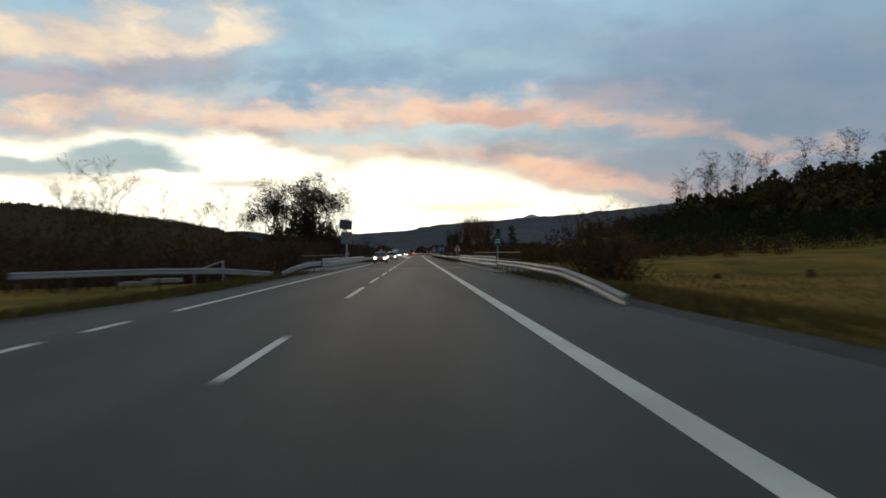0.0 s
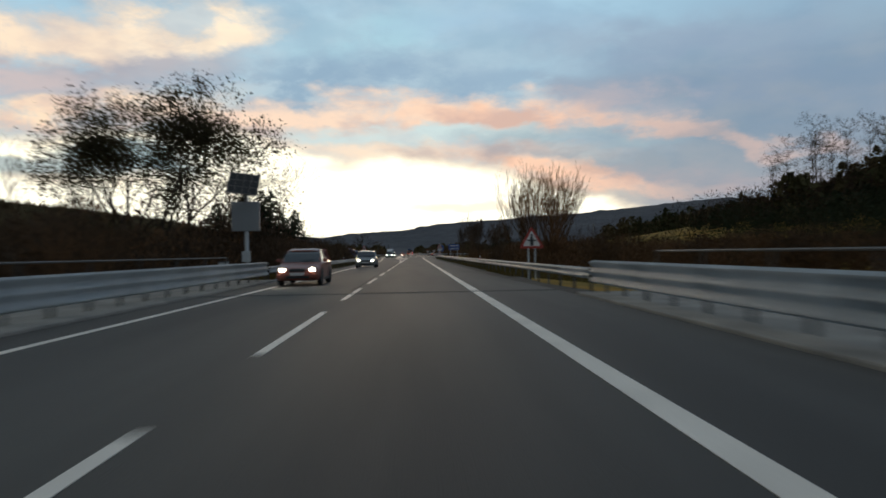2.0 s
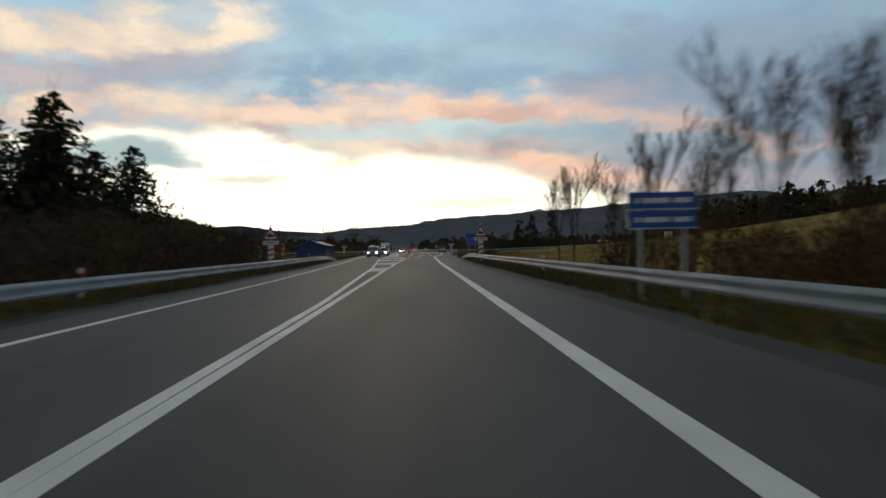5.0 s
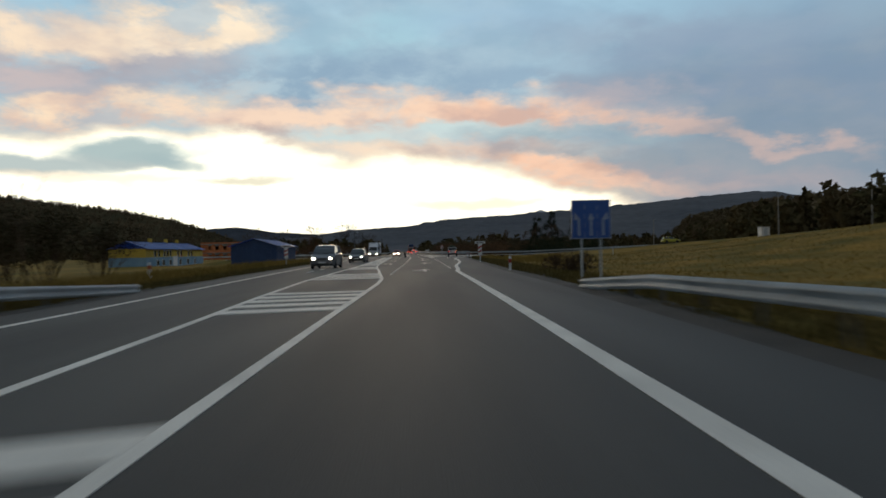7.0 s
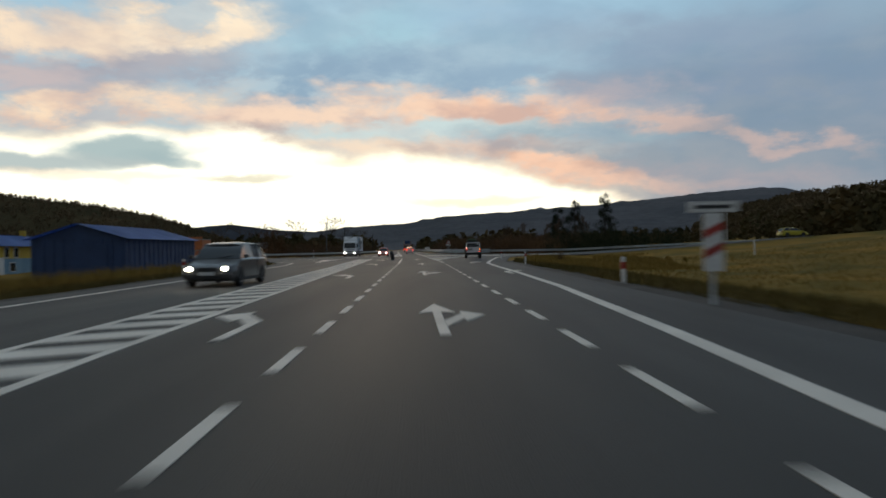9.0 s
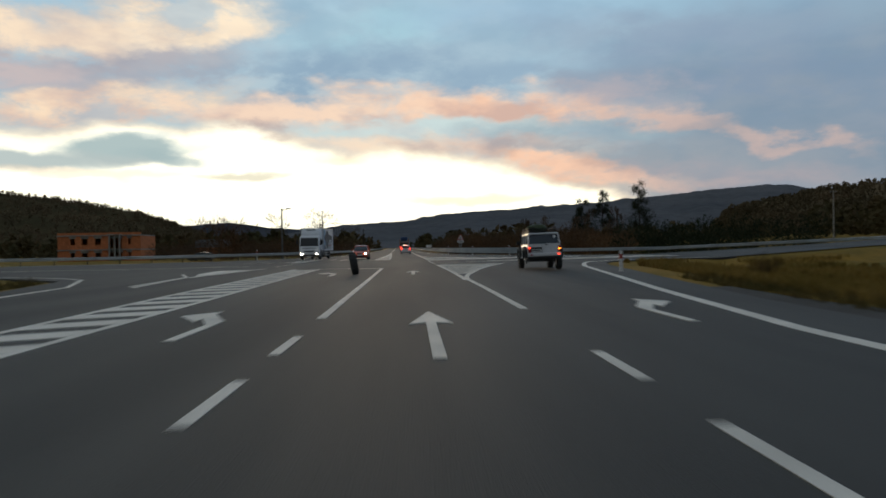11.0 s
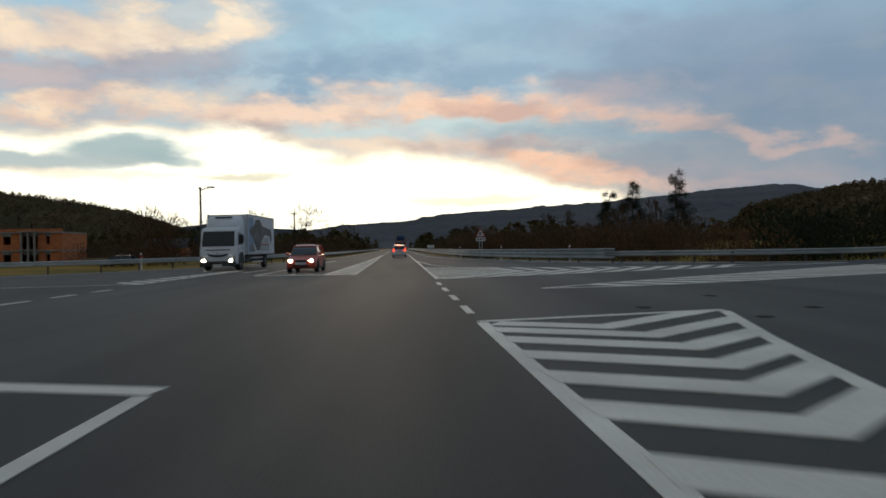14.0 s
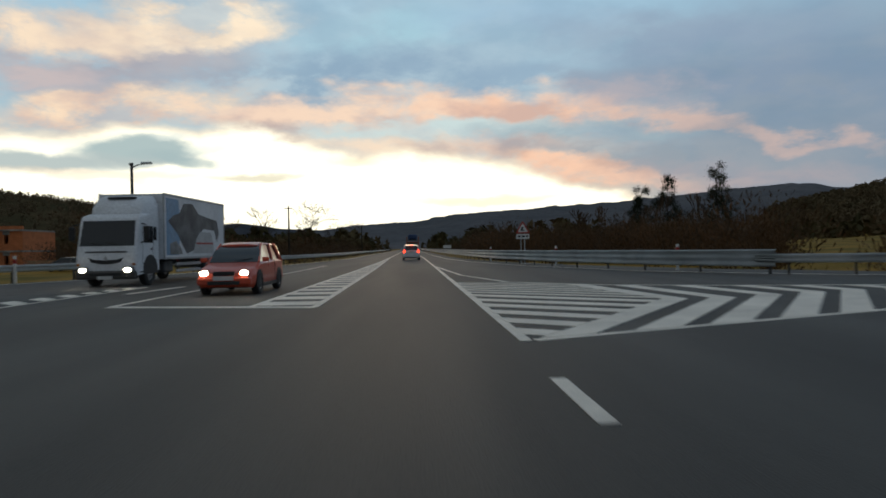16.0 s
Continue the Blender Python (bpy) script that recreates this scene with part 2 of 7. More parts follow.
# ---- materials ----
def mat(name, color, rough=0.7, metal=0.0, spots=None, scale=6.0, fine=60.0, bump=0.0, amount=0.5, obj_random=0.0, emit=None, spec=0.5, contrast=0.22, stretch=None):
    """A surface with variation at two scales: broad patches towards the colour spots, and fine grain."""
    m = bpy.data.materials.new(name)
    m.use_nodes = True
    n, l = m.node_tree.nodes, m.node_tree.links
    b = n["Principled BSDF"]
    b.inputs["Roughness"].default_value, b.inputs["Metallic"].default_value = rough, metal
    b.inputs["Specular IOR Level"].default_value = spec
    if emit:
        b.inputs["Base Color"].default_value = (*color, 1)
        b.inputs["Emission Color"].default_value, b.inputs["Emission Strength"].default_value = (*color, 1), emit
        return m
    geo = n.new("ShaderNodeNewGeometry")
    vec = geo.outputs["Position"]
    if stretch:
        mp = n.new("ShaderNodeMapping")
        mp.inputs["Scale"].default_value = stretch
        l.new(vec, mp.inputs[0])
        vec = mp.outputs[0]
    spots = spots or tuple(c * 0.72 for c in color)

    def noise_at(s, d):
        t = n.new("ShaderNodeTexNoise")
        l.new(vec, t.inputs["Vector"])
        t.inputs["Scale"].default_value, t.inputs["Detail"].default_value = s, d
        return t.outputs["Fac"]

    broad, grain = noise_at(1.0 / scale, 5.0), noise_at(fine, 3.0)
    rng = n.new("ShaderNodeMapRange")
    l.new(broad, rng.inputs[0])
    rng.inputs[1].default_value, rng.inputs[2].default_value = 0.5 - contrast, 0.5 + contrast
    rng.inputs[4].default_value = amount * 2 if amount < 0.5 else 1.0
    mix = n.new("ShaderNodeMix")
    mix.data_type = "RGBA"
    l.new(rng.outputs[0], mix.inputs[0])
    mix.inputs[6].default_value, mix.inputs[7].default_value = (*color, 1), (*spots, 1)
    hsv = n.new("ShaderNodeHueSaturation")
    l.new(mix.outputs[2], hsv.inputs["Color"])
    val = n.new("ShaderNodeMath")
    val.operation = "MULTIPLY_ADD"
    l.new(grain, val.inputs[0])
    val.inputs[1].default_value, val.inputs[2].default_value = 0.7, 0.65
    out = val.outputs[0]
    if obj_random:
        oi = n.new("ShaderNodeObjectInfo")
        v2 = n.new("ShaderNodeMath")
        v2.operation = "MULTIPLY_ADD"
        l.new(oi.outputs["Random"], v2.inputs[0])
        v2.inputs[1].default_value, v2.inputs[2].default_value = obj_random * 2, 1 - obj_random
        v3 = n.new("ShaderNodeMath")
        v3.operation = "MULTIPLY"
        l.new(out, v3.inputs[0])
        l.new(v2.outputs[0], v3.inputs[1])
        out = v3.outputs[0]
    l.new(out, hsv.inputs["Value"])
    l.new(hsv.outputs[0], b.inputs["Base Color"])
    rr = n.new("ShaderNodeMath")
    rr.operation = "MULTIPLY_ADD"
    l.new(broad, rr.inputs[0])
    rr.inputs[1].default_value, rr.inputs[2].default_value = 0.24, rough - 0.12
    rr.use_clamp = True
    l.new(rr.outputs[0], b.inputs["Roughness"])
    if bump:
        bp = n.new("ShaderNodeBump")
        bp.inputs["Strength"].default_value, bp.inputs["Distance"].default_value = bump, 0.02
        l.new(grain, bp.inputs["Height"])
        l.new(bp.outputs[0], b.inputs["Normal"])
    return m


def glass(name, tint=(0.02, 0.025, 0.03), rough=0.04):
    m = bpy.data.materials.new(name)
    m.use_nodes = True
    b = m.node_tree.nodes["Principled BSDF"]
    b.inputs["Base Color"].default_value = (*tint, 1)
    b.inputs["Roughness"].default_value, b.inputs["Specular IOR Level"].default_value = rough, 0.5
    b.inputs["Coat Weight"].default_value = 0.1
    return m


def paint(name, color, rough=0.32, metal=0.0):
    m = mat(name, color, rough, metal, tuple(c * 0.86 for c in color), 1.3, 25.0, amount=0.5)
    m.node_tree.nodes["Principled BSDF"].inputs["Coat Weight"].default_value = 0.5
    return m


M_ASPHALT = mat("asphalt", (0.061, 0.055, 0.047), 0.78, 0, (0.041, 0.038, 0.034), 2.6, 55.0, 0.45, contrast=0.15, stretch=(1.5, 0.14, 1))
M_ASPHALT_OLD = mat("old_asphalt", (0.085, 0.08, 0.075), 0.85, 0, (0.05, 0.048, 0.046), 1.2, 60.0, 0.5)
M_TAR = mat("tar", (0.020, 0.019, 0.018), 0.9, 0, (0.030, 0.028, 0.026), 0.6, 30.0, spec=0.15)
M_LINE = mat("road_paint", (0.87, 0.79, 0.68), 0.7, 0, (0.64, 0.58, 0.50), 1.1, 45.0, 0.2, contrast=0.2)
M_GRASS = mat("grass", (0.290, 0.160, 0.020), 0.95, 0, (0.115, 0.090, 0.012), 7.0, 2.2, 0.9, spec=0.1, contrast=0.15)
M_DIRT = mat("gravel", (0.060, 0.050, 0.040), 0.95, 0, (0.03, 0.027, 0.022), 1.6, 30.0, 0.8)
M_CONCRETE = mat("concrete", (0.36, 0.325, 0.275), 0.9, 0, (0.17, 0.16, 0.145), 1.2, 28.0, 0.35)
M_STEEL = mat("galvanised_steel", (0.56, 0.59, 0.60), 0.55, 0.20, (0.42, 0.45, 0.465), 0.9, 30.0, 0.05, obj_random=0.08)
M_STEEL_DARK = mat("weathered_steel", (0.14, 0.14, 0.14), 0.6, 0.6, (0.08, 0.075, 0.07), 0.6, 25.0)
M_BARK = mat("bark", (0.055, 0.042, 0.032), 0.95, 0, (0.03, 0.025, 0.02), 0.4, 25.0, 0.6, spec=0.1)
M_TWIG = mat("twigs", (0.105, 0.068, 0.044), 0.95, 0, (0.052, 0.038, 0.026), 3.0, 8.0, spec=0.05, obj_random=0.3)
M_TWIG_RED = mat("russet_twigs", (0.180, 0.095, 0.048), 0.95, 0, (0.085, 0.055, 0.031), 4.0, 8.0, spec=0.05, obj_random=0.3)
M_LEAF = mat("dry_leaves", (0.046, 0.033, 0.013), 0.9, 0, (0.035, 0.032, 0.014), 1.2, 9.0, spec=0.1)
M_NEEDLE = mat("needles", (0.034, 0.042, 0.020), 0.9, 0, (0.016, 0.022, 0.012), 1.0, 9.0, spec=0.1)
M_WOOD_FAR = mat("far_wood", (0.125, 0.088, 0.046), 1.0, 0, (0.052, 0.054, 0.026), 45.0, 0.12, spec=0.0, contrast=0.14)
M_HILLWOOD = mat("hill_wood", (0.165, 0.116, 0.068), 1.0, 0, (0.110, 0.088, 0.050), 45.0, 0.12, spec=0.0, contrast=0.16)
M_HILLSIDE = mat("hillside_wood", (0.088, 0.066, 0.036), 1.0, 0, (0.058, 0.050, 0.028), 45.0, 0.12, spec=0.0, contrast=0.16)
# the ridge's base colour is lifted to blue-grey in place of distance haze
M_HILL_HAZE = mat("hazed_wooded_hill", (0.150, 0.145, 0.150), 1.0, 0, (0.100, 0.104, 0.112), 160.0, 0.05, spec=0.0)
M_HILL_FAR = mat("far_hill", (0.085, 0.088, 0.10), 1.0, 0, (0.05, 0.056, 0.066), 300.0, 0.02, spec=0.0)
M_BLACK = mat("black_plastic", (0.02, 0.02, 0.02), 0.6, 0, (0.012, 0.012, 0.012), 0.5, 40.0)
M_TYRE = mat("tyre_rubber", (0.022, 0.022, 0.022), 0.85, 0, (0.04, 0.038, 0.034), 0.3, 40.0, 0.3)
M_RIM = mat("alloy", (0.45, 0.45, 0.46), 0.4, 0.8, (0.3, 0.3, 0.3), 0.3, 30.0)
M_GLASS = glass("car_glass")
M_HEAD = mat("headlight", (1.0, 0.90, 0.70), emit=48.0)
M_LENS = mat("clear_lens", (0.30, 0.30, 0.30), 0.15, 0.4)
M_TAIL = mat("tail_light_lit", (1.0, 0.05, 0.02), emit=3.5)
M_TAIL_OFF = mat("red_lens", (0.35, 0.02, 0.02), 0.2)
M_AMBER = mat("indicator_lit", (1.0, 0.30, 0.03), emit=5.0)
M_WHITE = mat("white_sheet", (0.72, 0.72, 0.70), 0.5, 0, (0.58, 0.57, 0.55), 0.6, 30.0)
M_RED = mat("sign_red", (0.42, 0.045, 0.03), 0.5, 0, (0.32, 0.04, 0.03), 0.5, 30.0)
M_BLUE = mat("sign_blue", (0.02, 0.09, 0.34), 0.45, 0, (0.02, 0.07, 0.27), 0.6, 30.0)
M_PLATE = mat("plate_white", (0.62, 0.62, 0.60), 0.5)
M_BAR = mat("dark_lettering", (0.03, 0.03, 0.03), 0.6)


# ---- helpers for building ----
def part(name, bm, material, parent=None, label=""):
    """Links a bmesh as one mesh object under a thing or under a part."""
    me = bpy.data.meshes.new(name)
    bm.normal_update()
    bm.to_mesh(me)
    bm.free()
    me.materials.append(material)
    ob = new(name, me)
    if parent is not None:
        ob.parent = parent
    return tagged(ob, label)


def same(name, ob, m, parent):
    """One more object on the mesh of ob."""
    o = new(name, ob.data)
    o.parent, o.matrix_basis = parent, m
    return o


def thing(name, m, label, category, group="", kind=""):
    e = new(name)
    e.matrix_basis = m
    e.empty_display_size = 0.2
    return tagged(e, label, category, group, kind)


def smooth(ob, angle=40):
    for p in ob.data.polygons:
        p.use_smooth = True
    ob.data.set_sharp_from_angle(angle=radians(angle))
    return ob


def box(bm, cx, cy, cz, sx, sy, sz, bevel=0.0, m=None):
    mm = Matrix.Translation((cx, cy, cz)) @ Matrix.Diagonal((sx, sy, sz, 1))
    if m is not None:
        mm = m @ mm
    r = bmesh.ops.create_cube(bm, size=1, matrix=mm)
    if bevel:
        es = {e for v in r["verts"] for e in v.link_edges}
        bmesh.ops.bevel(bm, geom=list(es), offset=bevel, segments=2, affect="EDGES", profile=0.5)
    return bm


def boxes(*rows, bevel=0.0):
    bm = bmesh.new()
    for r in rows:
        box(bm, *r, bevel=bevel)
    return bm


def tube(bm, pts, radii, sides=8, cap=True):
    """A tapered tube along points."""
    rings = []
    for i, p in enumerate(pts):
        p = Vector(p)
        d = (Vector(pts[min(i + 1, len(pts) - 1)]) - Vector(pts[max(i - 1, 0)])).normalized()
        q = d.to_track_quat("Z", "Y")
        rings.append([bm.verts.new(p + q @ Vector((radii[i] * math.cos(2 * math.pi * k / sides), radii[i] * math.sin(2 * math.pi * k / sides), 0))) for k in range(sides)])
    for a, b in zip(rings, rings[1:]):
        for k in range(sides):
            bm.faces.new((a[k], a[(k + 1) % sides], b[(k + 1) % sides], b[k]))
    if cap:
        bm.faces.new(rings[0][::-1])
        bm.faces.new(rings[-1])
    return bm


def prism(bm, poly, z0, z1):
    """A flat polygon (x, y) raised from z0 to z1."""
    lo = [bm.verts.new((x, y, z0)) for x, y in poly]
    hi = [bm.verts.new((x, y, z1)) for x, y in poly]
    n = len(poly)
    bm.faces.new(hi)
    for i in range(n):
        bm.faces.new((lo[i], lo[(i + 1) % n], hi[(i + 1) % n], hi[i]))
    bmesh.ops.recalc_face_normals(bm, faces=bm.faces)
    return bm


def interp(table, y):
    ys, xs = [r[0] for r in table], [r[1] for r in table]
    return float(np.interp(y, ys, xs))


# ---- the lie of the land along the road ----
STRETCH = [(103, 1.267), (125, 1.157), (196, 1.157), (225, 1.0)]     # growth of the roadside by distance along the road
SURVEY = [(-216, -320.2), (118, 102.9), (138, 124.7), (200, 196.4), (225, 225), (900, 900)]


def growth(y):
    return interp(STRETCH, y)


def sited(x, y):
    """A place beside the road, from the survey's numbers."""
    v = interp(SURVEY, y)
    return x * growth(v), v


def site(x, y, z=0.0, rz=0.0):
    """The pose of a roadside thing, grown to its true size."""
    u, v = sited(x, y)
    k = growth(v)
    return Matrix.Translation((u, v, z * k - 1.162 * (k - 1))) @ Matrix.Rotation(radians(rz), 4, "Z") @ Matrix.Diagonal((k, k, k, 1))


# ---- ground ----
ROAD_L = [(-320, -9.5), (-77.3, -9.0), (-57.0, -7.6), (-44.4, -6.2), (75.1, -6.2), (121.2, -7.6), (164.2, -9.4), (190.9, -10.4), (213.0, -11), (235.4, -12), (245, -14.5), (250, -20), (254, -34), (256, -37), (281, -37), (282, -36), (284, -26), (289, -18.5), (300, -14), (312, -11.5), (330, -10), (345, -9.8), (700, -20)]
ROAD_R = [(-320, 4.5), (-60, 4.5), (-30, 4.35), (9, 4.35), (20, 3.85), (130, 3.85), (148, 4.5), (164.2, 4.7), (190.9, 5.6), (213.0, 6.4), (228.6, 6.9), (240, 8.6), (247, 9.7), (252, 10.4), (257, 11.6), (260, 12.9), (262.5, 16), (264, 19), (265, 24), (283, 24), (285, 21), (288, 17), (294, 12.5), (303, 8.6), (316, 5.2), (332, 3.4), (345, 2.6), (700, -8)]
SIDE_LO = [(23, 264.9), (32, 267.0), (50, 268.5), (75, 268), (120, 262)]
SIDE_HI = [(23, 283.2), (32, 281.5), (50, 281), (75, 281), (120, 277)]


def ground_z(x, y):
    l, r = interp(ROAD_L, y), interp(ROAD_R, y)
    d = max(l - x, x - r, 0.0)
    if x > 22:
        d = min(d, max(interp(SIDE_LO, x) - y, y - interp(SIDE_HI, x), 0.0))
    z = -0.06 - 0.55 * min(1, max(0, d - 1.6) / 5.0) ** 1.2 - 0.02 * min(d, 3)
    if -21 < y < 12:
        z -= 1.6 * math.sin((y + 21) / 33 * math.pi) * min(1, max(0, d - 1.0) / 1.5)
    hill = 20.0 * math.exp(-(((x - 180) / 96) ** 2 + ((y - 158) / 98) ** 2)) + 15 * math.exp(-(((x - 252) / 88) ** 2 + ((y - 4) / 152) ** 2))
    if x > 22:
        z += hill * min(1, (x - 22) / 34) + min(max(0.0, x - 22) * 0.028, 9.0) * min(1, max(0, y - 78) / 100)
    if d > 4:
        z += 0.25 * noise.noise((x * 0.07, y * 0.07, 0)) * min(1, (d - 4) / 8)
    return z


def build_ground():
    xs = sorted({*np.arange(-60, 61, 2.0).tolist(), *np.arange(-160, 260, 8.0).tolist(), -4200, -2500, -1400, -800, -450, -280, 360, 500, 800, 1400, 2500, 4200, *np.arange(-12, 13, 1.0).tolist()})
    ys = sorted({*np.arange(-120, 420, 3.0).tolist(), *np.arange(420, 720, 20.0).tolist(), -4000, -2000, -900, -400, -250, -180, 900, 1300, 2000, 3000, 4500})
    verts = [(x, y, ground_z(x, y)) for y in ys for x in xs]
    w = len(xs)
    faces = [(j * w + i, j * w + i + 1, (j + 1) * w + i + 1, (j + 1) * w + i) for j in range(len(ys) - 1) for i in range(w - 1)]
    me = bpy.data.meshes.new("ground")
    me.from_pydata(verts, [], faces)
    me.materials.append(M_GRASS)
    for p in me.polygons:
        p.use_smooth = True
    tagged(new("ground", me), "dry ochre and green winter grass on rough ground", "ground", kind="structure")


build_ground()


def strip(name, ys, left, right, z, material, label, category, thick=0.12):
    """A sheet of ground cover between two edges, with a skirt."""
    bm = bmesh.new()
    rows = []
    for y in ys:
        l, r = left(y), right(y)
        n = 10
        rows.append([bm.verts.new((l + (r - l) * i / n, y, z)) for i in range(n + 1)])
    for a, b in zip(rows, rows[1:]):
        for i in range(len(a) - 1):
            bm.faces.new((a[i], a[i + 1], b[i + 1], b[i]))
    edges = [e for e in bm.edges if e.is_boundary]
    r = bmesh.ops.extrude_edge_only(bm, edges=edges)
    for v in r["geom"]:
        if isinstance(v, bmesh.types.BMVert):
            v.co.z -= thick
    bmesh.ops.recalc_face_normals(bm, faces=bm.faces)
    return tagged(part(name, bm, material), label, category, kind="structure")


YS = sorted({*np.arange(-230, 240, 4.0).tolist(), *np.arange(240, 345, 1.0).tolist(), *np.arange(345, 701, 12.0).tolist()})
strip("road", YS, lambda y: interp(ROAD_L, y), lambda y: interp(ROAD_R, y), 0.0, M_ASPHALT, "grey worn asphalt of a country main road with a junction", "road")
strip("verge_gravel", [y for y in YS if y < 236], lambda y: interp(ROAD_R, y) - 0.05, lambda y: interp(ROAD_R, y) + 0.9 + 0.3 * math.sin(y * 0.37), -0.012, M_DIRT, "strip of dark gravel beside the asphalt", "verge")
strip("verge_gravel", [y for y in YS if y < 240], lambda y: interp(ROAD_L, y) - 0.8 - 0.3 * math.sin(y * 0.31), lambda y: interp(ROAD_L, y) + 0.05, -0.012, M_DIRT, "strip of dark gravel beside the asphalt", "verge")

bm, rows_ = bmesh.new(), []
for k_ in range(50):
    x_ = 22.5 + 2.0 * k_
    lo_, hi_ = interp(SIDE_LO, x_), interp(SIDE_HI, x_)
    rows_.append([bm.verts.new((x_, lo_ + (hi_ - lo_) * i_ / 6, max(ground_z(x_, lo_ + (hi_ - lo_) * i_ / 6) + 0.06, -0.004))) for i_ in range(7)])
for a_, b_ in zip(rows_, rows_[1:]):
    for i_ in range(6):
        bm.faces.new((a_[i_], b_[i_], b_[i_ + 1], a_[i_ + 1]))
tagged(part("side_road", bm, M_ASPHALT), "grey asphalt side road climbing away from the junction", "road", kind="structure")

# ---- road markings ----
Z0, Z1 = 0.001, 0.006
COATS = itertools.cycle((0.0, 0.0008, 0.0016, 0.0024, 0.0032))


def band(bm, pts, width):
    """A painted line of one width along points (x, y)."""
    pts = [Vector((*p, 0)) for p in pts]
    rows, top = [], Z1 + next(COATS)
    for i, p in enumerate(pts):
        d = (pts[min(i + 1, len(pts) - 1)] - pts[max(i - 1, 0)]).normalized()
        s = Vector((d.y, -d.x, 0)) * width / 2
        rows.append([bm.verts.new((*(p - s).xy, Z0)), bm.verts.new((*(p - s).xy, top)), bm.verts.new((*(p + s).xy, top)), bm.verts.new((*(p + s).xy, Z0))])
    for a, b in zip(rows, rows[1:]):
        for k in range(3):
            bm.faces.new((a[k], a[k + 1], b[k + 1], b[k]))
    bm.faces.new(rows[0])
    bm.faces.new(rows[-1][::-1])
    bmesh.ops.recalc_face_normals(bm, faces=bm.faces)
    return bm


def line(name, pts, width, label, category="road marking", step=3.0, parent=None):
    fine = []
    for a, b in zip(pts, pts[1:]):
        n = max(1, int(math.hypot(b[0] - a[0], b[1] - a[1]) / step))
        fine += [(a[0] + (b[0] - a[0]) * i / n, a[1] + (b[1] - a[1]) * i / n) for i in range(n)]
    fine.append(pts[-1])
    ob = part(name, band(bmesh.new(), fine, width), M_LINE, parent)
    return ob if parent else tagged(ob, label, category, kind="structure")


def seam(pts, width, label):
    """A thin sealed crack, laid on the asphalt."""
    tagged(part("tar_seam", band(bmesh.new(), pts, width), M_TAR), label, "road seam", kind="structure")


def curve_pts(table, y0, y1, step=2.0):
    n = max(1, int((y1 - y0) / step))
    return [(interp(table, y0 + (y1 - y0) * i / n), y0 + (y1 - y0) * i / n) for i in range(n + 1)]


EDGE_R = [(-230, 1.88), (128, 1.88), (136, 1.98), (150, 2.08), (163.5, 2.12), (168, 2.42), (171, 2.52), (176.4, 2.75), (180.8, 3.08), (185.4, 3.48), (195.7, 4.2), (206, 4.6), (216, 4.85), (225.4, 5.2), (233.4, 6.2), (240, 7.2), (246, 8.1), (252, 9.0), (256.5, 10.1), (259.7, 11.2), (262, 13.3), (263.6, 16.5), (264.8, 20), (265.6, 23)]
EDGE_L = [(-230, -5.15), (75.1, -5.12), (99.7, -5.55), (121.2, -6.35), (141.3, -7.2), (164.2, -8.25), (190.9, -9.3), (208.9, -9.75), (230.6, -10.4), (240, -11.6), (247, -14.5), (251, -20), (254, -32), (256, -60)]
MID_L = [(70.1, -1.82), (87.4, -1.95), (115.2, -2.8), (122.4, -3.15), (137.2, -3.85), (144.2, -4.28), (154.0, -4.7), (167.7, -4.78), (182.6, -4.93), (225.8, -5.9), (235.4, -6.3), (247, -6.5), (255, -6.65)]
MID_R = [(70.1, -1.7), (115.2, -1.75), (137.8, -1.62), (150.6, -1.5), (154.5, -1.58), (157.4, -1.78), (160.8, -2.05), (166.5, -2.43), (174.5, -3.07), (184.9, -3.6), (213.0, -4.25), (232.5, -4.7), (245, -5.05), (255, -5.3)]
line("edge_line", curve_pts(EDGE_R, -230, 265.6, 1.0), 0.25, "broad white edge line, slightly worn")
line("edge_line", curve_pts(EDGE_L, -52.2, 256, 2.0), 0.16, "white edge line, slightly worn")
gl = thing("edge_line", pose(0, 0, 0), "broken white edge line across the side track", "road marking", kind="structure")
one = part("dash", band(bmesh.new(), [(0, 0), (0, 1.5)], 0.16), M_LINE, gl)
one.matrix_basis = pose(-5.2, -56.0, 0)
for i in range(1, 7):
    same("dash", one, pose(-5.2, -56.0 - 3.0 * i, 0), gl)
line("median_line", curve_pts(MID_L, 71.5, 255), 0.15, "solid white line of the hatched median")
line("median_line", curve_pts(MID_R, 71.5, 255), 0.15, "solid white line of the hatched median")
rt_ = random.Random(8)
seam([(-2.02 + 0.05 * rt_.gauss(0, 1), y) for y in np.arange(11, 71.5, 2.6)], 0.035, "dark tar seam beside the lane line")
lane = thing("lane_line", pose(0, 0, 0), "broken white line between the two lanes", "road marking", kind="structure")
one = part("dash", band(bmesh.new(), [(0, 0), (0, 5.7)], 0.13), M_LINE, lane)
one.matrix_basis = pose(-1.77, -60.6, 0)
one.scale = (1, 0.56, 1)
for y in [-67.3 - 9.3 * i for i in range(1, 6)] + [-49.1 + 9.22 * i for i in range(13)]:
    same("dash", one, pose(-1.77, y, 0), lane)
TURN_R = [(150.6, 1.95), (187.3, 2.08), (228.6, 2.12)]
TURN_L = [(160.8, -1.42), (187.3, -1.3), (228.6, -1.4)]
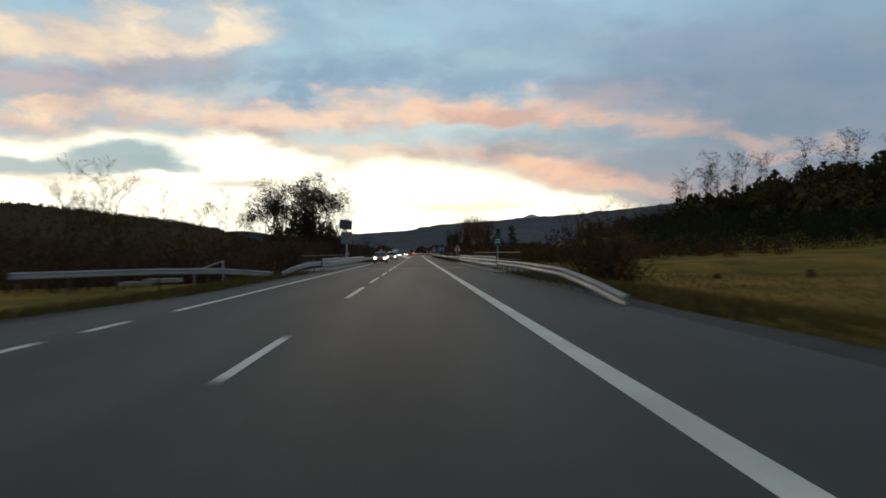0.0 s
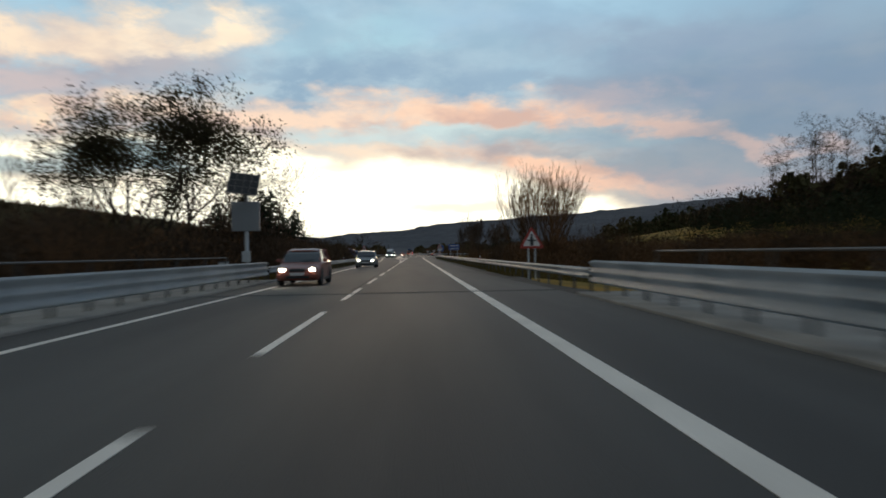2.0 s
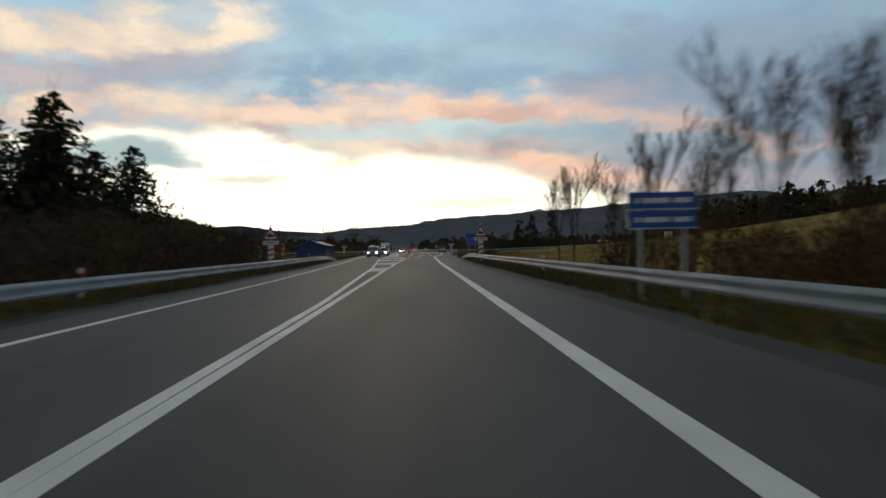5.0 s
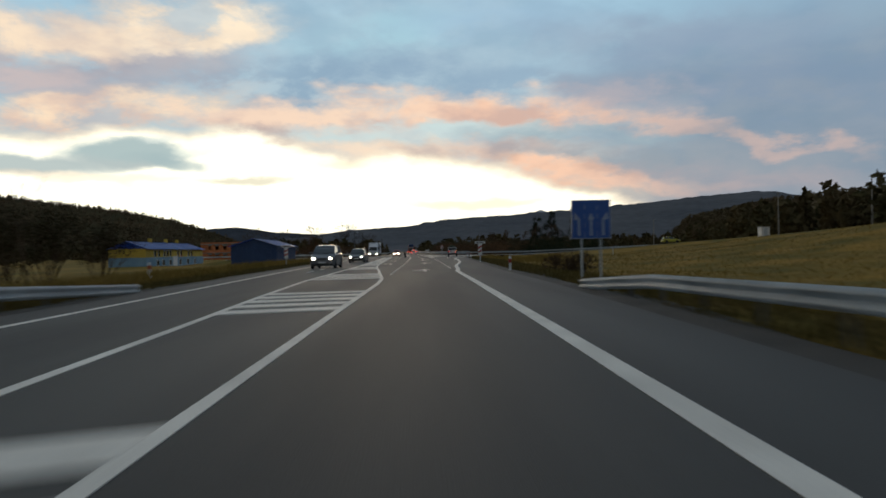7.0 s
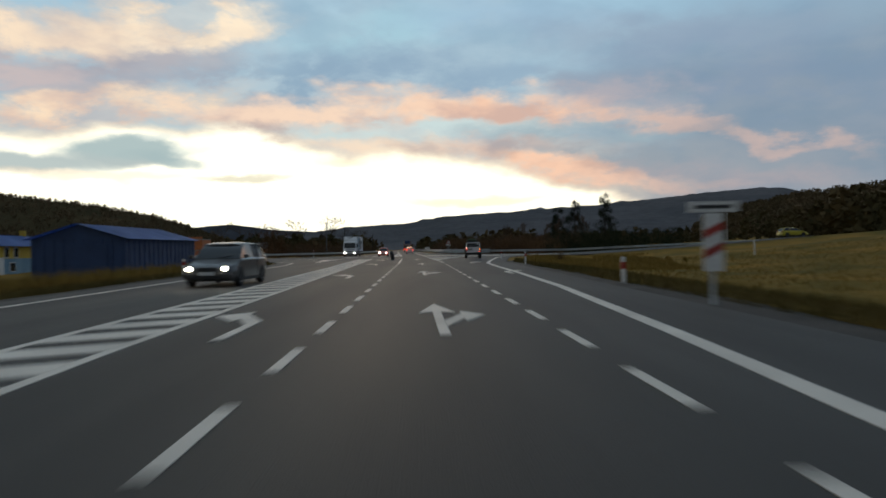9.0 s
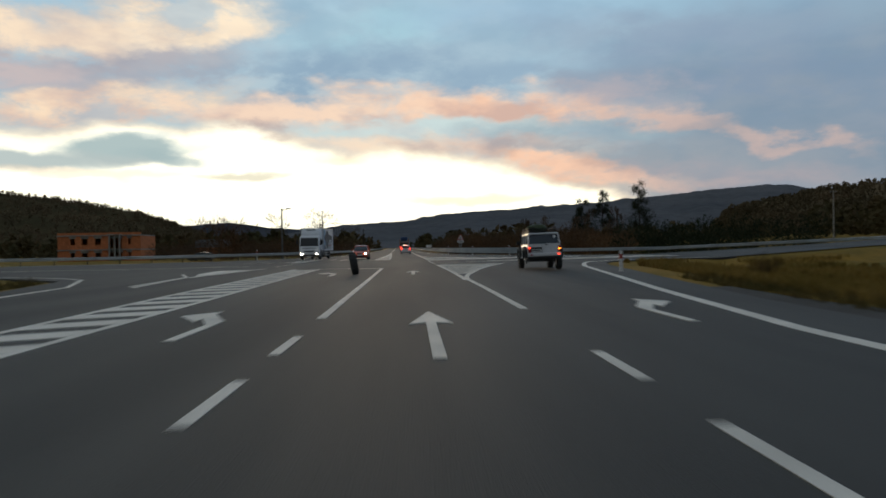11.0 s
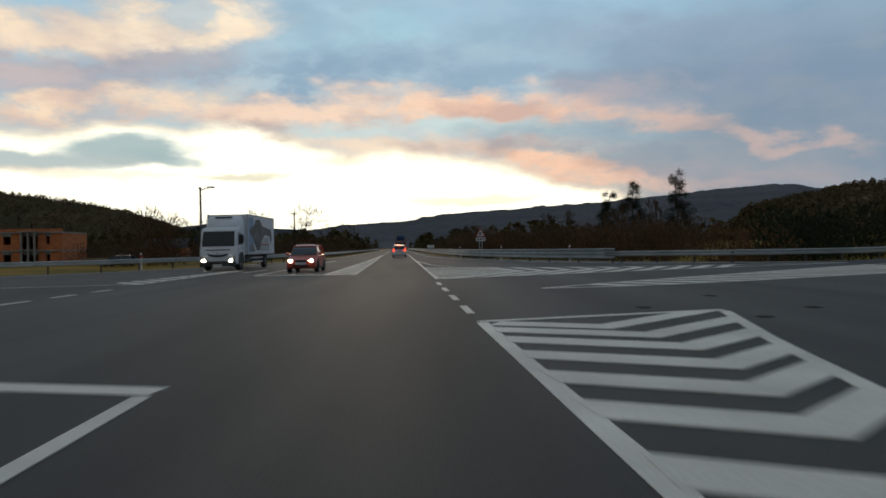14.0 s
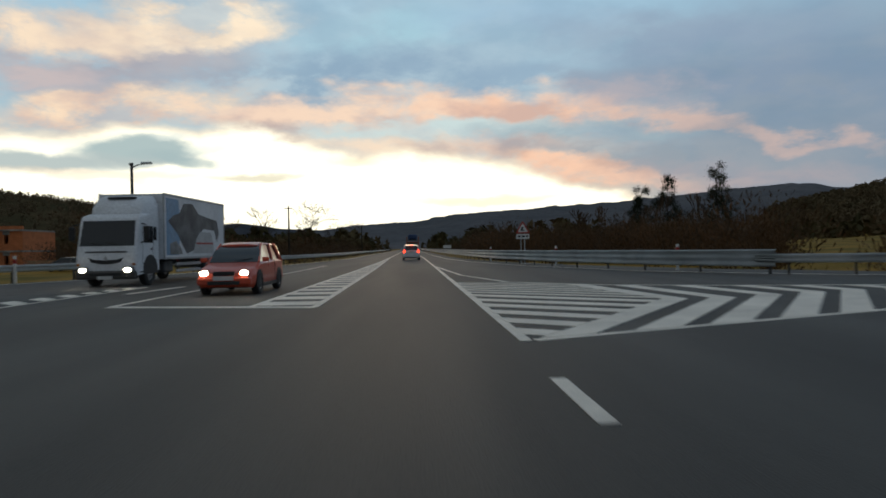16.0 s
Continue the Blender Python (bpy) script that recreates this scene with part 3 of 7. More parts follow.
for table, y0, y1 in ((TURN_R, 169.4, 228), (TURN_L, 159.4, 228)):
    ln = thing("turn_lane_line", pose(0, 0, 0), "short broken white line beside a turning lane", "road marking", kind="structure")
    first = None
    for i in range(int((y1 - y0) / 2.95)):
        y = y0 + 2.95 * i
        m = pose(interp(table, y), y, 0)
        if first is None:
            first = part("dash", band(bmesh.new(), [(0, 0), (0, 1.5)], 0.125), M_LINE, ln)
            first.matrix_basis = m
        else:
            same("dash", first, m, ln)
line("turn_lane_line", [(-1.40, 228), (-1.55, 240), (-1.75, 253.8)], 0.15, "solid white line beside the left turning lane")
line("turn_lane_line", [(2.12, 229), (2.05, 235), (1.95, 239.8)], 0.15, "solid white line beside the right turning lane")
line("stop_line", [(-5.4, 254.9), (-1.7, 254.0)], 0.3, "white stop line of the turning lane")


def area(name, stripes, outline, label, width=0.15):
    """A hatched area: outline and painted stripes, each (points)."""
    a = thing(name, pose(0, 0, 0), label, "road marking", kind="structure")
    for o in outline:
        line("outline", o, width, "", parent=a)
    for s in stripes:
        bm = bmesh.new()
        prism(bm, s, Z0, Z1 + 0.004 + next(COATS))
        part("stripe", bm, M_LINE, a)
    return a


def rungs(y0, y1, n, fill=0.55, slant=0.6, lo=MID_L, hi=MID_R):
    out, p = [], (y1 - y0) / n
    for i in range(n):
        a, b = y0 + p * i, y0 + p * (i + fill)
        la, lb, ra, rb = interp(lo, a), interp(lo, b), interp(hi, a + slant), interp(hi, b + slant)
        if ra - la > 0.15:
            out.append([(la + 0.06, a), (ra - 0.06, a + slant), (rb - 0.06, b + slant), (lb + 0.06, b)])
    return out


area("hatched_area", sum((rungs(y, y + 7.2, 5) for y in (107.8, 123.4, 139.0, 154.6, 170.2)), []), [], "white hatching in groups of bars on the median")
area("hatched_area", rungs(181, 254, 49), [], "close white hatching on the narrowing median")

# islands at the junction
def reach(p, d, inside, most=14.0):
    """How far a bar runs from p along d while it stays inside."""
    s = 0.0
    while s < most and inside(p[0] + d[0] * (s + 0.08), p[1] + d[1] * (s + 0.08)):
        s += 0.08
    return (p[0] + d[0] * s, p[1] + d[1] * s)


def chevrons(bends, shift, arms, inside):
    """Bars that bend at each place of bends; shift: from a bar's one edge to its other; arms: the two ways that they run."""
    out = []
    for b in bends:
        c = (b[0] + shift[0], b[1] + shift[1])
        for d in arms:
            if inside(*b) and inside(*c):
                e, f = reach(b, d, inside), reach(c, d, inside)
                if math.hypot(e[0] - b[0], e[1] - b[1]) > 0.12 or math.hypot(f[0] - c[0], f[1] - c[1]) > 0.12:
                    out.append([b, e, f, c])
    return out


I1L = [(239.5, 1.87), (249, 1.74), (258.5, 1.44)]
I1R = [(239.5, 1.93), (241.4, 1.98), (243, 2.12), (245, 2.40), (248, 2.92), (249.5, 3.14), (252.6, 3.78), (256, 4.6), (259.4, 5.6)]

I1B = [(244.8, 2.12), (246, 2.24), (249, 2.62), (252.7, 3.05), (255, 3.55), (256.8, 3.35), (258.2, 2.7)]


def in_one(x, y):
    return 243 < y < 258.5 + 0.235 * (x - 1.44) and interp(I1L, y) < x < interp(I1R, y)


area("traffic_island", chevrons([(interp(I1B, y), y) for y in (244.85, 246.0, 247.2, 248.4, 249.64, 250.89, 252.12, 253.2, 254.3, 255.4, 256.4, 257.35)], (0.0, 0.55), ((-0.90, 0.43), (0.76, 0.65)), in_one),
     [curve_pts(I1L, 239.6, 258.5), curve_pts(I1R, 239.6, 259.4, 1.0), [(1.4, 258.62), (5.65, 259.6)]], "painted island with white chevrons between the lanes", 0.18)
guide = thing("guide_line", pose(0, 0, 0), "short broken white line through the junction", "road marking", kind="structure")
one = part("dash", band(bmesh.new(), [(0, 0), (-0.04, 1.5)], 0.14), M_LINE, guide)
one.matrix_basis = pose(1.38, 259.9, 0)
for i in range(1, 4):
    same("dash", one, pose(1.38 - 0.026 * 2.95 * i, 259.9 + 2.95 * i, 0), guide)
I2L = [(272.6, 1.17), (317, 0.0), (345, -0.75)]


I2T = [(0.3, 306), (1.3, 292), (2.5, 286.2), (5, 283.6), (8, 282.3), (11.5, 281.4), (22, 281.5)]


def in_two(x, y):
    top = float(np.interp(x, [p[0] for p in I2T], [p[1] for p in I2T]))
    return interp(I2L, y) < x < 22 and 272.66 + 0.43 * (x - 1.2) < y < top


two = []
BENT = [(5.35, 278.26), (6.40, 278.33), (7.67, 278.91), (8.91, 279.37), (10.09, 279.79)] + [(10.09 + 1.25 * k, 279.79 + 0.30 * k) for k in range(1, 8)]
for k, (x, y) in enumerate(BENT):
    low = (-0.53, -0.85)
    for d in (low, (-0.14, 0.99)):
        p, q = (x, y), (x - 0.50, y + 0.10)
        e, f = reach(p, d, in_two), reach(q, d, in_two)
        if math.hypot(e[0] - p[0], e[1] - p[1]) > 0.3:
            two.append([p, e, f, q])
for k in range(13):
    y = 273.0 + 0.92 * k
    x = 1.55 + (y - 273.1) * 0.63 if y < 278.3 else 4.82 - (y - 278.3) * 0.10
    p, q = (x, y), (x + (0.28 if y < 278.3 else -0.05), y + 0.46)
    e, f = reach(p, (-0.80, 0.60), in_two), reach(q, (-0.80, 0.60), in_two)
    if p[0] - e[0] > 0.2:
        two.append([p, e, f, q])
area("traffic_island", two, [curve_pts(I2L, 272.6, 345), [(1.3, 272.66), (7.6, 275.4), (14, 278.2), (22, 281.3)], I2T[::-1]], "painted island with white chevrons at the far side of the junction")
I3U = [(3.85, 266.3), (5.35, 267.5), (7.4, 269.0), (10.35, 271.05), (18, 276.2), (22.4, 279.0)]
I3L = [(3.75, 266.15), (5.6, 266.3), (7.5, 266.75), (9.3, 267.4), (11.2, 268.2), (18, 271.2), (22.4, 273.4)]


def in_three(x, y):
    lo, hi = (float(np.interp(x, [p[0] for p in t], [p[1] for p in t])) for t in (I3L, I3U))
    return x < 22.4 and lo < y < hi


three = []
for k in range(17):
    x = 5.2 + 0.92 * k
    p, q = [(v, float(np.interp(v, [c[0] for c in I3U], [c[1] for c in I3U])) - 0.02) for v in (x, x + 0.46)]
    e, f = reach(p, (0.72, -0.69), in_three), reach(q, (0.72, -0.69), in_three)
    three.append([p, e, f, q])
area("traffic_island", three, [I3L, I3U], "painted hatched tongue between the lanes of the side road")
line("edge_line", [(30, 284.0), (20, 284.4), (14, 286.6), (9, 293), (5.5, 304), (3, 318), (1.6, 335), (0.6, 360), (-9, 700)], 0.13, "thin white edge line past the junction")
line("lane_line", [(-0.8, 345), (-12, 700)], 0.14, "white edge line of the road ahead")
HB_L, HB_R = [(278.3, -3.7), (300, -3.9), (320, -4.2), (345, -4.8)], [(278, -2.33), (300, -3.0), (320, -3.75), (345, -4.7)]
area("hatched_area", rungs(278.6, 343, 40, 0.6, -0.1, HB_L, HB_R), [curve_pts(HB_L, 278.3, 345), curve_pts(HB_R, 278, 345)], "close white hatching on the median beyond the junction")
line("stop_line", [(-6.9, 279.0), (-2.3, 278.0)], 0.3, "white stop line facing the junction")
line("lane_line", [(-6.9, 279.1), (-7.0, 290), (-7.3, 312)], 0.13, "solid white line beside the oncoming turning lane")
line("lane_line", [(-4.75, 345), (-15.2, 700)], 0.13, "white line down the middle of the road ahead")
ln = thing("lane_line", pose(0, 0, 0), "broken white line of the oncoming lane", "road marking", kind="structure")
one = part("dash", band(bmesh.new(), [(0, 0), (0, 3.0)], 0.13), M_LINE, ln)
one.matrix_basis = pose(-6.6, 165.7, 0, 0, 0, 1.5)
for i in range(1, 4):
    same("dash", one, pose(-6.6 - 0.12 * i, 165.7 + 6.2 * i, 0, 0, 0, 1.5), ln)
line("edge_line", [(-60, 279), (-30, 281), (-20, 285.5), (-14.5, 296), (-11.6, 310), (-10.4, 325), (-9.6, 345), (-20, 700)], 0.13, "thin white edge line past the junction")
area("traffic_island", [[(-9.75, 246.2), (-9.5, 246.0), (-8.85, 257.6), (-9.2, 255.8)], [(-9.80, 247.5), (-9.30, 255.7), (-10.9, 255.0), (-10.6, 250.5)]],
     [[(-9.0, 238.9), (-9.55, 243.6), (-9.75, 246.2)], [(-9.35, 239.6), (-9.95, 246.8), (-11.3, 250.2)]], "solid white painted nose of the island at the side road")
line("edge_line", [(-30, 262.2), (-22.9, 262.25), (-16.8, 262.4), (-11.5, 263.9)], 0.16, "thin white line across the mouth of the side road")
line("lane_line", [(-8.55, 283.6), (-8.2, 287.0)], 0.2, "short white line beside the oncoming lane")
bm = prism(bmesh.new(), [(-9.75, 272.6), (-9.7, 287.2), (-12.2, 300), (-14.2, 297), (-17.8, 290), (-22.5, 286), (-27, 284.1), (-28, 271.6), (-14, 272.2)], -0.01, 0.004)
tagged(part("slip_road", bm, M_ASPHALT_OLD), "pale dusty asphalt at the mouth of the side road", "road", kind="structure")
wedge = []
for i in range(12):
    y, w = 272.9 + 1.2 * i, 1.35 - 0.085 * i
    wedge.append([(-9.62, y), (-9.62, y + 0.62), (-9.62 - w, y + 0.62 + w), (-9.62 - w, y + w)])
area("traffic_island", wedge, [[(-9.5, 272.8), (-9.5, 287.2)], [(-14, 272.3), (-11.5, 272.6), (-9.5, 272.8)]], "narrow wedge of slanted white bars beside the oncoming lane", 0.1)
gl = thing("guide_line", pose(0, 0, 0), "short broken white line past the side road", "road marking", kind="structure")
for y in (262.0, 264.15, 266.4, 268.65):
    line("dash", [(-9.17, y), (-9.15, y + 1.15)], 0.13, "", parent=gl)


def arrow(x, y, straight=True, left=False, right=False, length=5.0):
    """A lane arrow whose tail is at x, y and which points down the lane."""
    t = thing("lane_arrow", pose(x, y, 0, 0, 0, 0.5), "white painted lane arrow on the asphalt", "road marking", "lane arrows", "structure")
    L = length
    if straight:
        part("arrow_stroke", prism(bmesh.new(), [(-0.075, 0), (0.075, 0), (0.075, L - 1.7), (0.33, L - 1.9), (0, L), (-0.33, L - 1.9), (-0.075, L - 1.7)], Z0, Z1 + 0.008), M_LINE, t)
    for on, s in ((left, -1), (right, 1)):
        if not on:
            continue
        pts = [(-0.075 * s, 0), (0.075 * s, 0), (0.075 * s, L * 0.36), (0.42 * s, L * 0.55), (0.42 * s, L * 0.46), (0.95 * s, L * 0.66), (0.42 * s, L * 0.80), (0.42 * s, L * 0.71), (-0.075 * s, L * 0.46)]
        if straight:
            pts = [(0.08 * s, L * 0.2), (0.42 * s, L * 0.42), (0.42 * s, L * 0.33), (0.8 * s, L * 0.52), (0.42 * s, L * 0.66), (0.42 * s, L * 0.57), (0.08 * s, L * 0.36)]
        part("arrow_stroke", prism(bmesh.new(), pts if s > 0 else pts[::-1], Z0, Z1 + 0.009), M_LINE, t)
    return t


arrow(0.35, 163.4, left=True, length=4.8)
arrow(0.45, 185.4, right=True)
arrow(0.4, 205.6, right=True)
arrow(0.42, 223.8)
arrow(0.02, 245.0, length=4.4)
for x, y in ((-2.55, 185.4), (-2.8, 204), (-3.0, 225.6)):
    arrow(x, y, False, True)
arrow(-3.45, 244.8, False, True)
for y in (205.6, 226.5):
    arrow(4.2, y, False, False, True)

# ---- hills ----
def hill(name, crest, depth, label, material, rough, seed):
    """A wooded ridge: its crest line (x, y, z), a slope towards the road and one behind."""
    noise.seed_set(seed)
    n, rows, verts, faces = 260, 22, [], []
    xs = np.linspace(0, len(crest) - 1, n)
    idx = np.arange(len(crest))
    cx, cy, cz = (np.interp(xs, idx, [c[k] for c in crest]) for k in range(3))
    # round the corners of the crest
    k = np.ones(15) / 15
    cz = np.convolve(np.pad(cz, 7, mode="edge"), k, "valid")
    for j in range(rows):
        s = j / (rows - 1)          # 0 at the near foot, 0.7 at the crest, 1 behind
        up = math.sin(min(1, s / 0.7) * math.pi / 2) ** 1.3 if s <= 0.7 else 1 - ((s - 0.7) / 0.3) ** 1.5
        for i in range(n):
            d = (s - 0.7) * depth
            f = 1 + d / cy[i]
            x, y = cx[i] * f, cy[i] * f
            z = cz[i] * up
            z += rough * (noise.fractal((x / (rough * 9), y / (rough * 9), seed), 1.0, 2.0, 5)) * (0.35 + 0.65 * up) * (0.5 if 0.6 < s < 0.8 else 1.0)
            verts.append((x, y, z - 1.5))
    for j in range(rows - 1):
        for i in range(n - 1):
            faces.append((j * n + i, j * n + i + 1, (j + 1) * n + i + 1, (j + 1) * n + i))
    me = bpy.data.meshes.new(name)
    me.from_pydata(verts, [], faces)
    me.materials.append(material)
    noise.seed_set(1)
    return tagged(new(name, me), label, "hill", kind="structure"), list(zip(cx, cy, cz))


def woods(name, spots, size, label, material, seed, conifer=0.5, quads=46, leaf=0.16):
    """Trees past counting as ragged crowns of small clumps on thin stems, joined in one mesh."""
    r = np.random.RandomState(seed)
    P = np.array(spots, float)
    n = len(P)
    h = size * r.uniform(0.55, 1.25, n)
    tall = r.rand(n) < conifer
    w = h * np.where(tall, r.uniform(0.16, 0.26, n), r.uniform(0.26, 0.46, n))
    t = r.rand(n, quads)
    wide = np.where(tall[:, None], (1 - t) ** 0.8, np.sin(math.pi * np.clip(0.12 + 0.86 * t, 0, 1)) ** 0.6)
    a = r.uniform(0, 2 * math.pi, (n, quads))
    q = np.sqrt(r.rand(n, quads)) * wide * w[:, None] * (1 + 0.35 * np.sin(a * 3 + r.uniform(0, 6, (n, 1))))
    lo = np.where(tall, 0.08, 0.12)[:, None]
    c = np.stack([P[:, None, 0] + q * np.cos(a), P[:, None, 1] + q * np.sin(a), P[:, None, 2] + h[:, None] * (lo + (1 - lo) * t)], -1).reshape(-1, 3)
    s = np.repeat(h * leaf, quads) * r.uniform(0.5, 1.3, n * quads)
    u = r.normal(size=(n * quads, 3))
    u /= np.linalg.norm(u, axis=1)[:, None]
    v = np.cross(u, r.normal(size=(n * quads, 3)))
    v /= np.linalg.norm(v, axis=1)[:, None]
    u, v = u * s[:, None], v * s[:, None] * 0.6
    V = np.stack([c - u, c + v, c + u, c - v * 0.8], 1).reshape(-1, 3)
    F = np.arange(len(V)).reshape(-1, 4)
    # stems
    b = len(V)
    k = h * 0.012 + 0.03
    S = np.stack([P + np.stack([-k, 0 * k, 0 * k], 1), P + np.stack([k, 0 * k, 0 * k], 1), P + np.stack([0 * k, k, h * 0.9], 1), P + np.stack([0 * k, -k, h * 0.9], 1)], 1).reshape(-1, 3)
    G = b + np.arange(len(S)).reshape(-1, 4)
    me = bpy.data.meshes.new(name)
    me.from_pydata(np.concatenate([V, S]).tolist(), [], np.concatenate([F, G[:, [0, 1, 2, 3]]]).tolist())
    me.materials.append(material)
    return tagged(new(name, me), label, "woods", kind="stuff")


def thicket(name, spots, height, label, material, seed, quads=285):
    """Dense brush of bare twigs past counting: slivers that stand up and lean outward."""
    r = np.random.RandomState(seed)
    P = np.array(spots, float)
    n = len(P)
    h = height * r.uniform(0.55, 1.2, n) * np.interp(P[:, 1], [p[0] for p in STRETCH], [p[1] for p in STRETCH])
    w = h * r.uniform(0.38, 0.6, n)
    t = r.rand(n, quads) ** 0.8
    a = r.uniform(0, 2 * math.pi, (n, quads))
    q = np.sqrt(r.rand(n, quads)) * w[:, None] * (0.55 + 0.6 * np.sin(math.pi * np.clip(t * 0.85 + 0.1, 0, 1)))
    c = np.stack([P[:, None, 0] + q * np.cos(a), P[:, None, 1] + q * np.sin(a), P[:, None, 2] + h[:, None] * t * (1 - 0.25 * (q / w[:, None]) ** 2)], -1).reshape(-1, 3)
    m = n * quads
    up = np.stack([np.cos(a).ravel() * 0.45, np.sin(a).ravel() * 0.45, np.ones(m)], 1) + r.normal(0, 0.35, (m, 3))
    up /= np.linalg.norm(up, axis=1)[:, None]
    s = r.uniform(0.07, 0.24, m) * (0.6 + 0.12 * np.repeat(h, quads))
    v = np.cross(up, r.normal(size=(m, 3)))
    v /= np.linalg.norm(v, axis=1)[:, None]
    u, v = up * s[:, None], v * (s * r.uniform(0.10, 0.36, m))[:, None]
    V = np.stack([c - u, c + v, c + u, c - v], 1).reshape(-1, 3)
    me = bpy.data.meshes.new(name)
    me.from_pydata(V.tolist(), [], np.arange(len(V)).reshape(-1, 4).tolist())
    me.materials.append(material)
    return tagged(new(name, me), label, "brush", kind="stuff")


rnd = random.Random(5)
_, crest = hill("hill_left", [(-1300, 500, 75), (-1000, 820, 100), (-799, 1040, 103), (-656, 1040, 92), (-548, 1040, 80), (-476, 1040, 69), (-403, 1040, 60), (-330, 1040, 45), (-286, 1040, 31), (-241, 1040, 14), (-200, 1040, 0)],
                620, "dark wooded hill across the valley", M_HILLSIDE, 6.0, 3)
def slope_trees(crest, depth, n, r):
    """Tree feet on the near slope of a ridge."""
    out = []
    for _ in range(n):
        x, y, z = crest[r.randrange(len(crest))]
        s = r.uniform(0.12, 0.72)
        f = 1 + (s - 0.7) * depth / y
        out.append((x * f + r.uniform(-6, 6), y * f, z * math.sin(min(1, s / 0.7) * math.pi / 2) ** 1.3 - 3.5))
    return out


woods("hill_trees", slope_trees(crest, 620, 3000, rnd) + [(x + rnd.uniform(-4, 4), y, z - 5) for x, y, z in crest for _ in range(5)], 6.5, "dark brown trees all over the hill", M_HILLWOOD, 4, 0.3, 36, 0.13)
# this ridge carries its aerial haze as surface colour
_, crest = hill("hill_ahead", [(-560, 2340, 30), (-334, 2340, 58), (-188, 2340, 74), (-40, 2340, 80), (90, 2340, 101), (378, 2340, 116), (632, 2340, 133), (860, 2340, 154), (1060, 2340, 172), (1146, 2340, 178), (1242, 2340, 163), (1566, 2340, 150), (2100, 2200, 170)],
                1500, "wooded mountain ridge in the distance, its haze put into a blue-grey colour", M_HILL_HAZE, 7.0, 8)
_, crest = hill("hill_right", [(245, 760, 12), (262, 760, 26), (287, 760, 30), (313, 760, 35), (342, 760, 41), (442, 760, 52), (572, 700, 58), (700, 560, 60), (760, 380, 60)],
                380, "wooded hillside to the east", M_HILLWOOD, 4.0, 12)
woods("hill_trees", slope_trees(crest, 380, 2000, rnd) + [(x + rnd.uniform(-4, 4), y, z - 3) for x, y, z in crest for _ in range(3)], 7.0, "dark trees all over the hillside", M_HILLWOOD, 6, 0.3, 40, 0.13)
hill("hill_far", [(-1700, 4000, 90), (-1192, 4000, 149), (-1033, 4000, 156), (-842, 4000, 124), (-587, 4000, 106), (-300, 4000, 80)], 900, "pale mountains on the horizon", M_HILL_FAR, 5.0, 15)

hill("hill_far", [(540, 4000, 140), (620, 4000, 186), (668, 4000, 214), (704, 4000, 228), (742, 4000, 216), (810, 4000, 196), (900, 4000, 188), (1000, 4000, 150)], 700, "pale snow-dusted peak over the ridge", mat("snowy_peak", (0.50, 0.48, 0.50), 1.0, 0, (0.24, 0.25, 0.29), 90.0, 0.03, spec=0.0), 4.0, 17)

# ---- guard rails ----
W_SHAPE = [(-0.02, -0.155), (0.0, -0.15), (0.075, -0.115), (0.08, -0.06), (0.02, -0.015), (0.02, 0.015), (0.08, 0.06), (0.075, 0.115), (0.0, 0.15), (-0.02, 0.155)]

W_TALL = [(-0.02, -0.31), (0, -0.305), (0.08, -0.265), (0.08, -0.205), (0.01, -0.15), (0.01, -0.09), (0.08, -0.035), (0.08, 0.035), (0.01, 0.09), (0.01, 0.15), (0.08, 0.205), (0.08, 0.265), (0, 0.305), (-0.02, 0.31)]


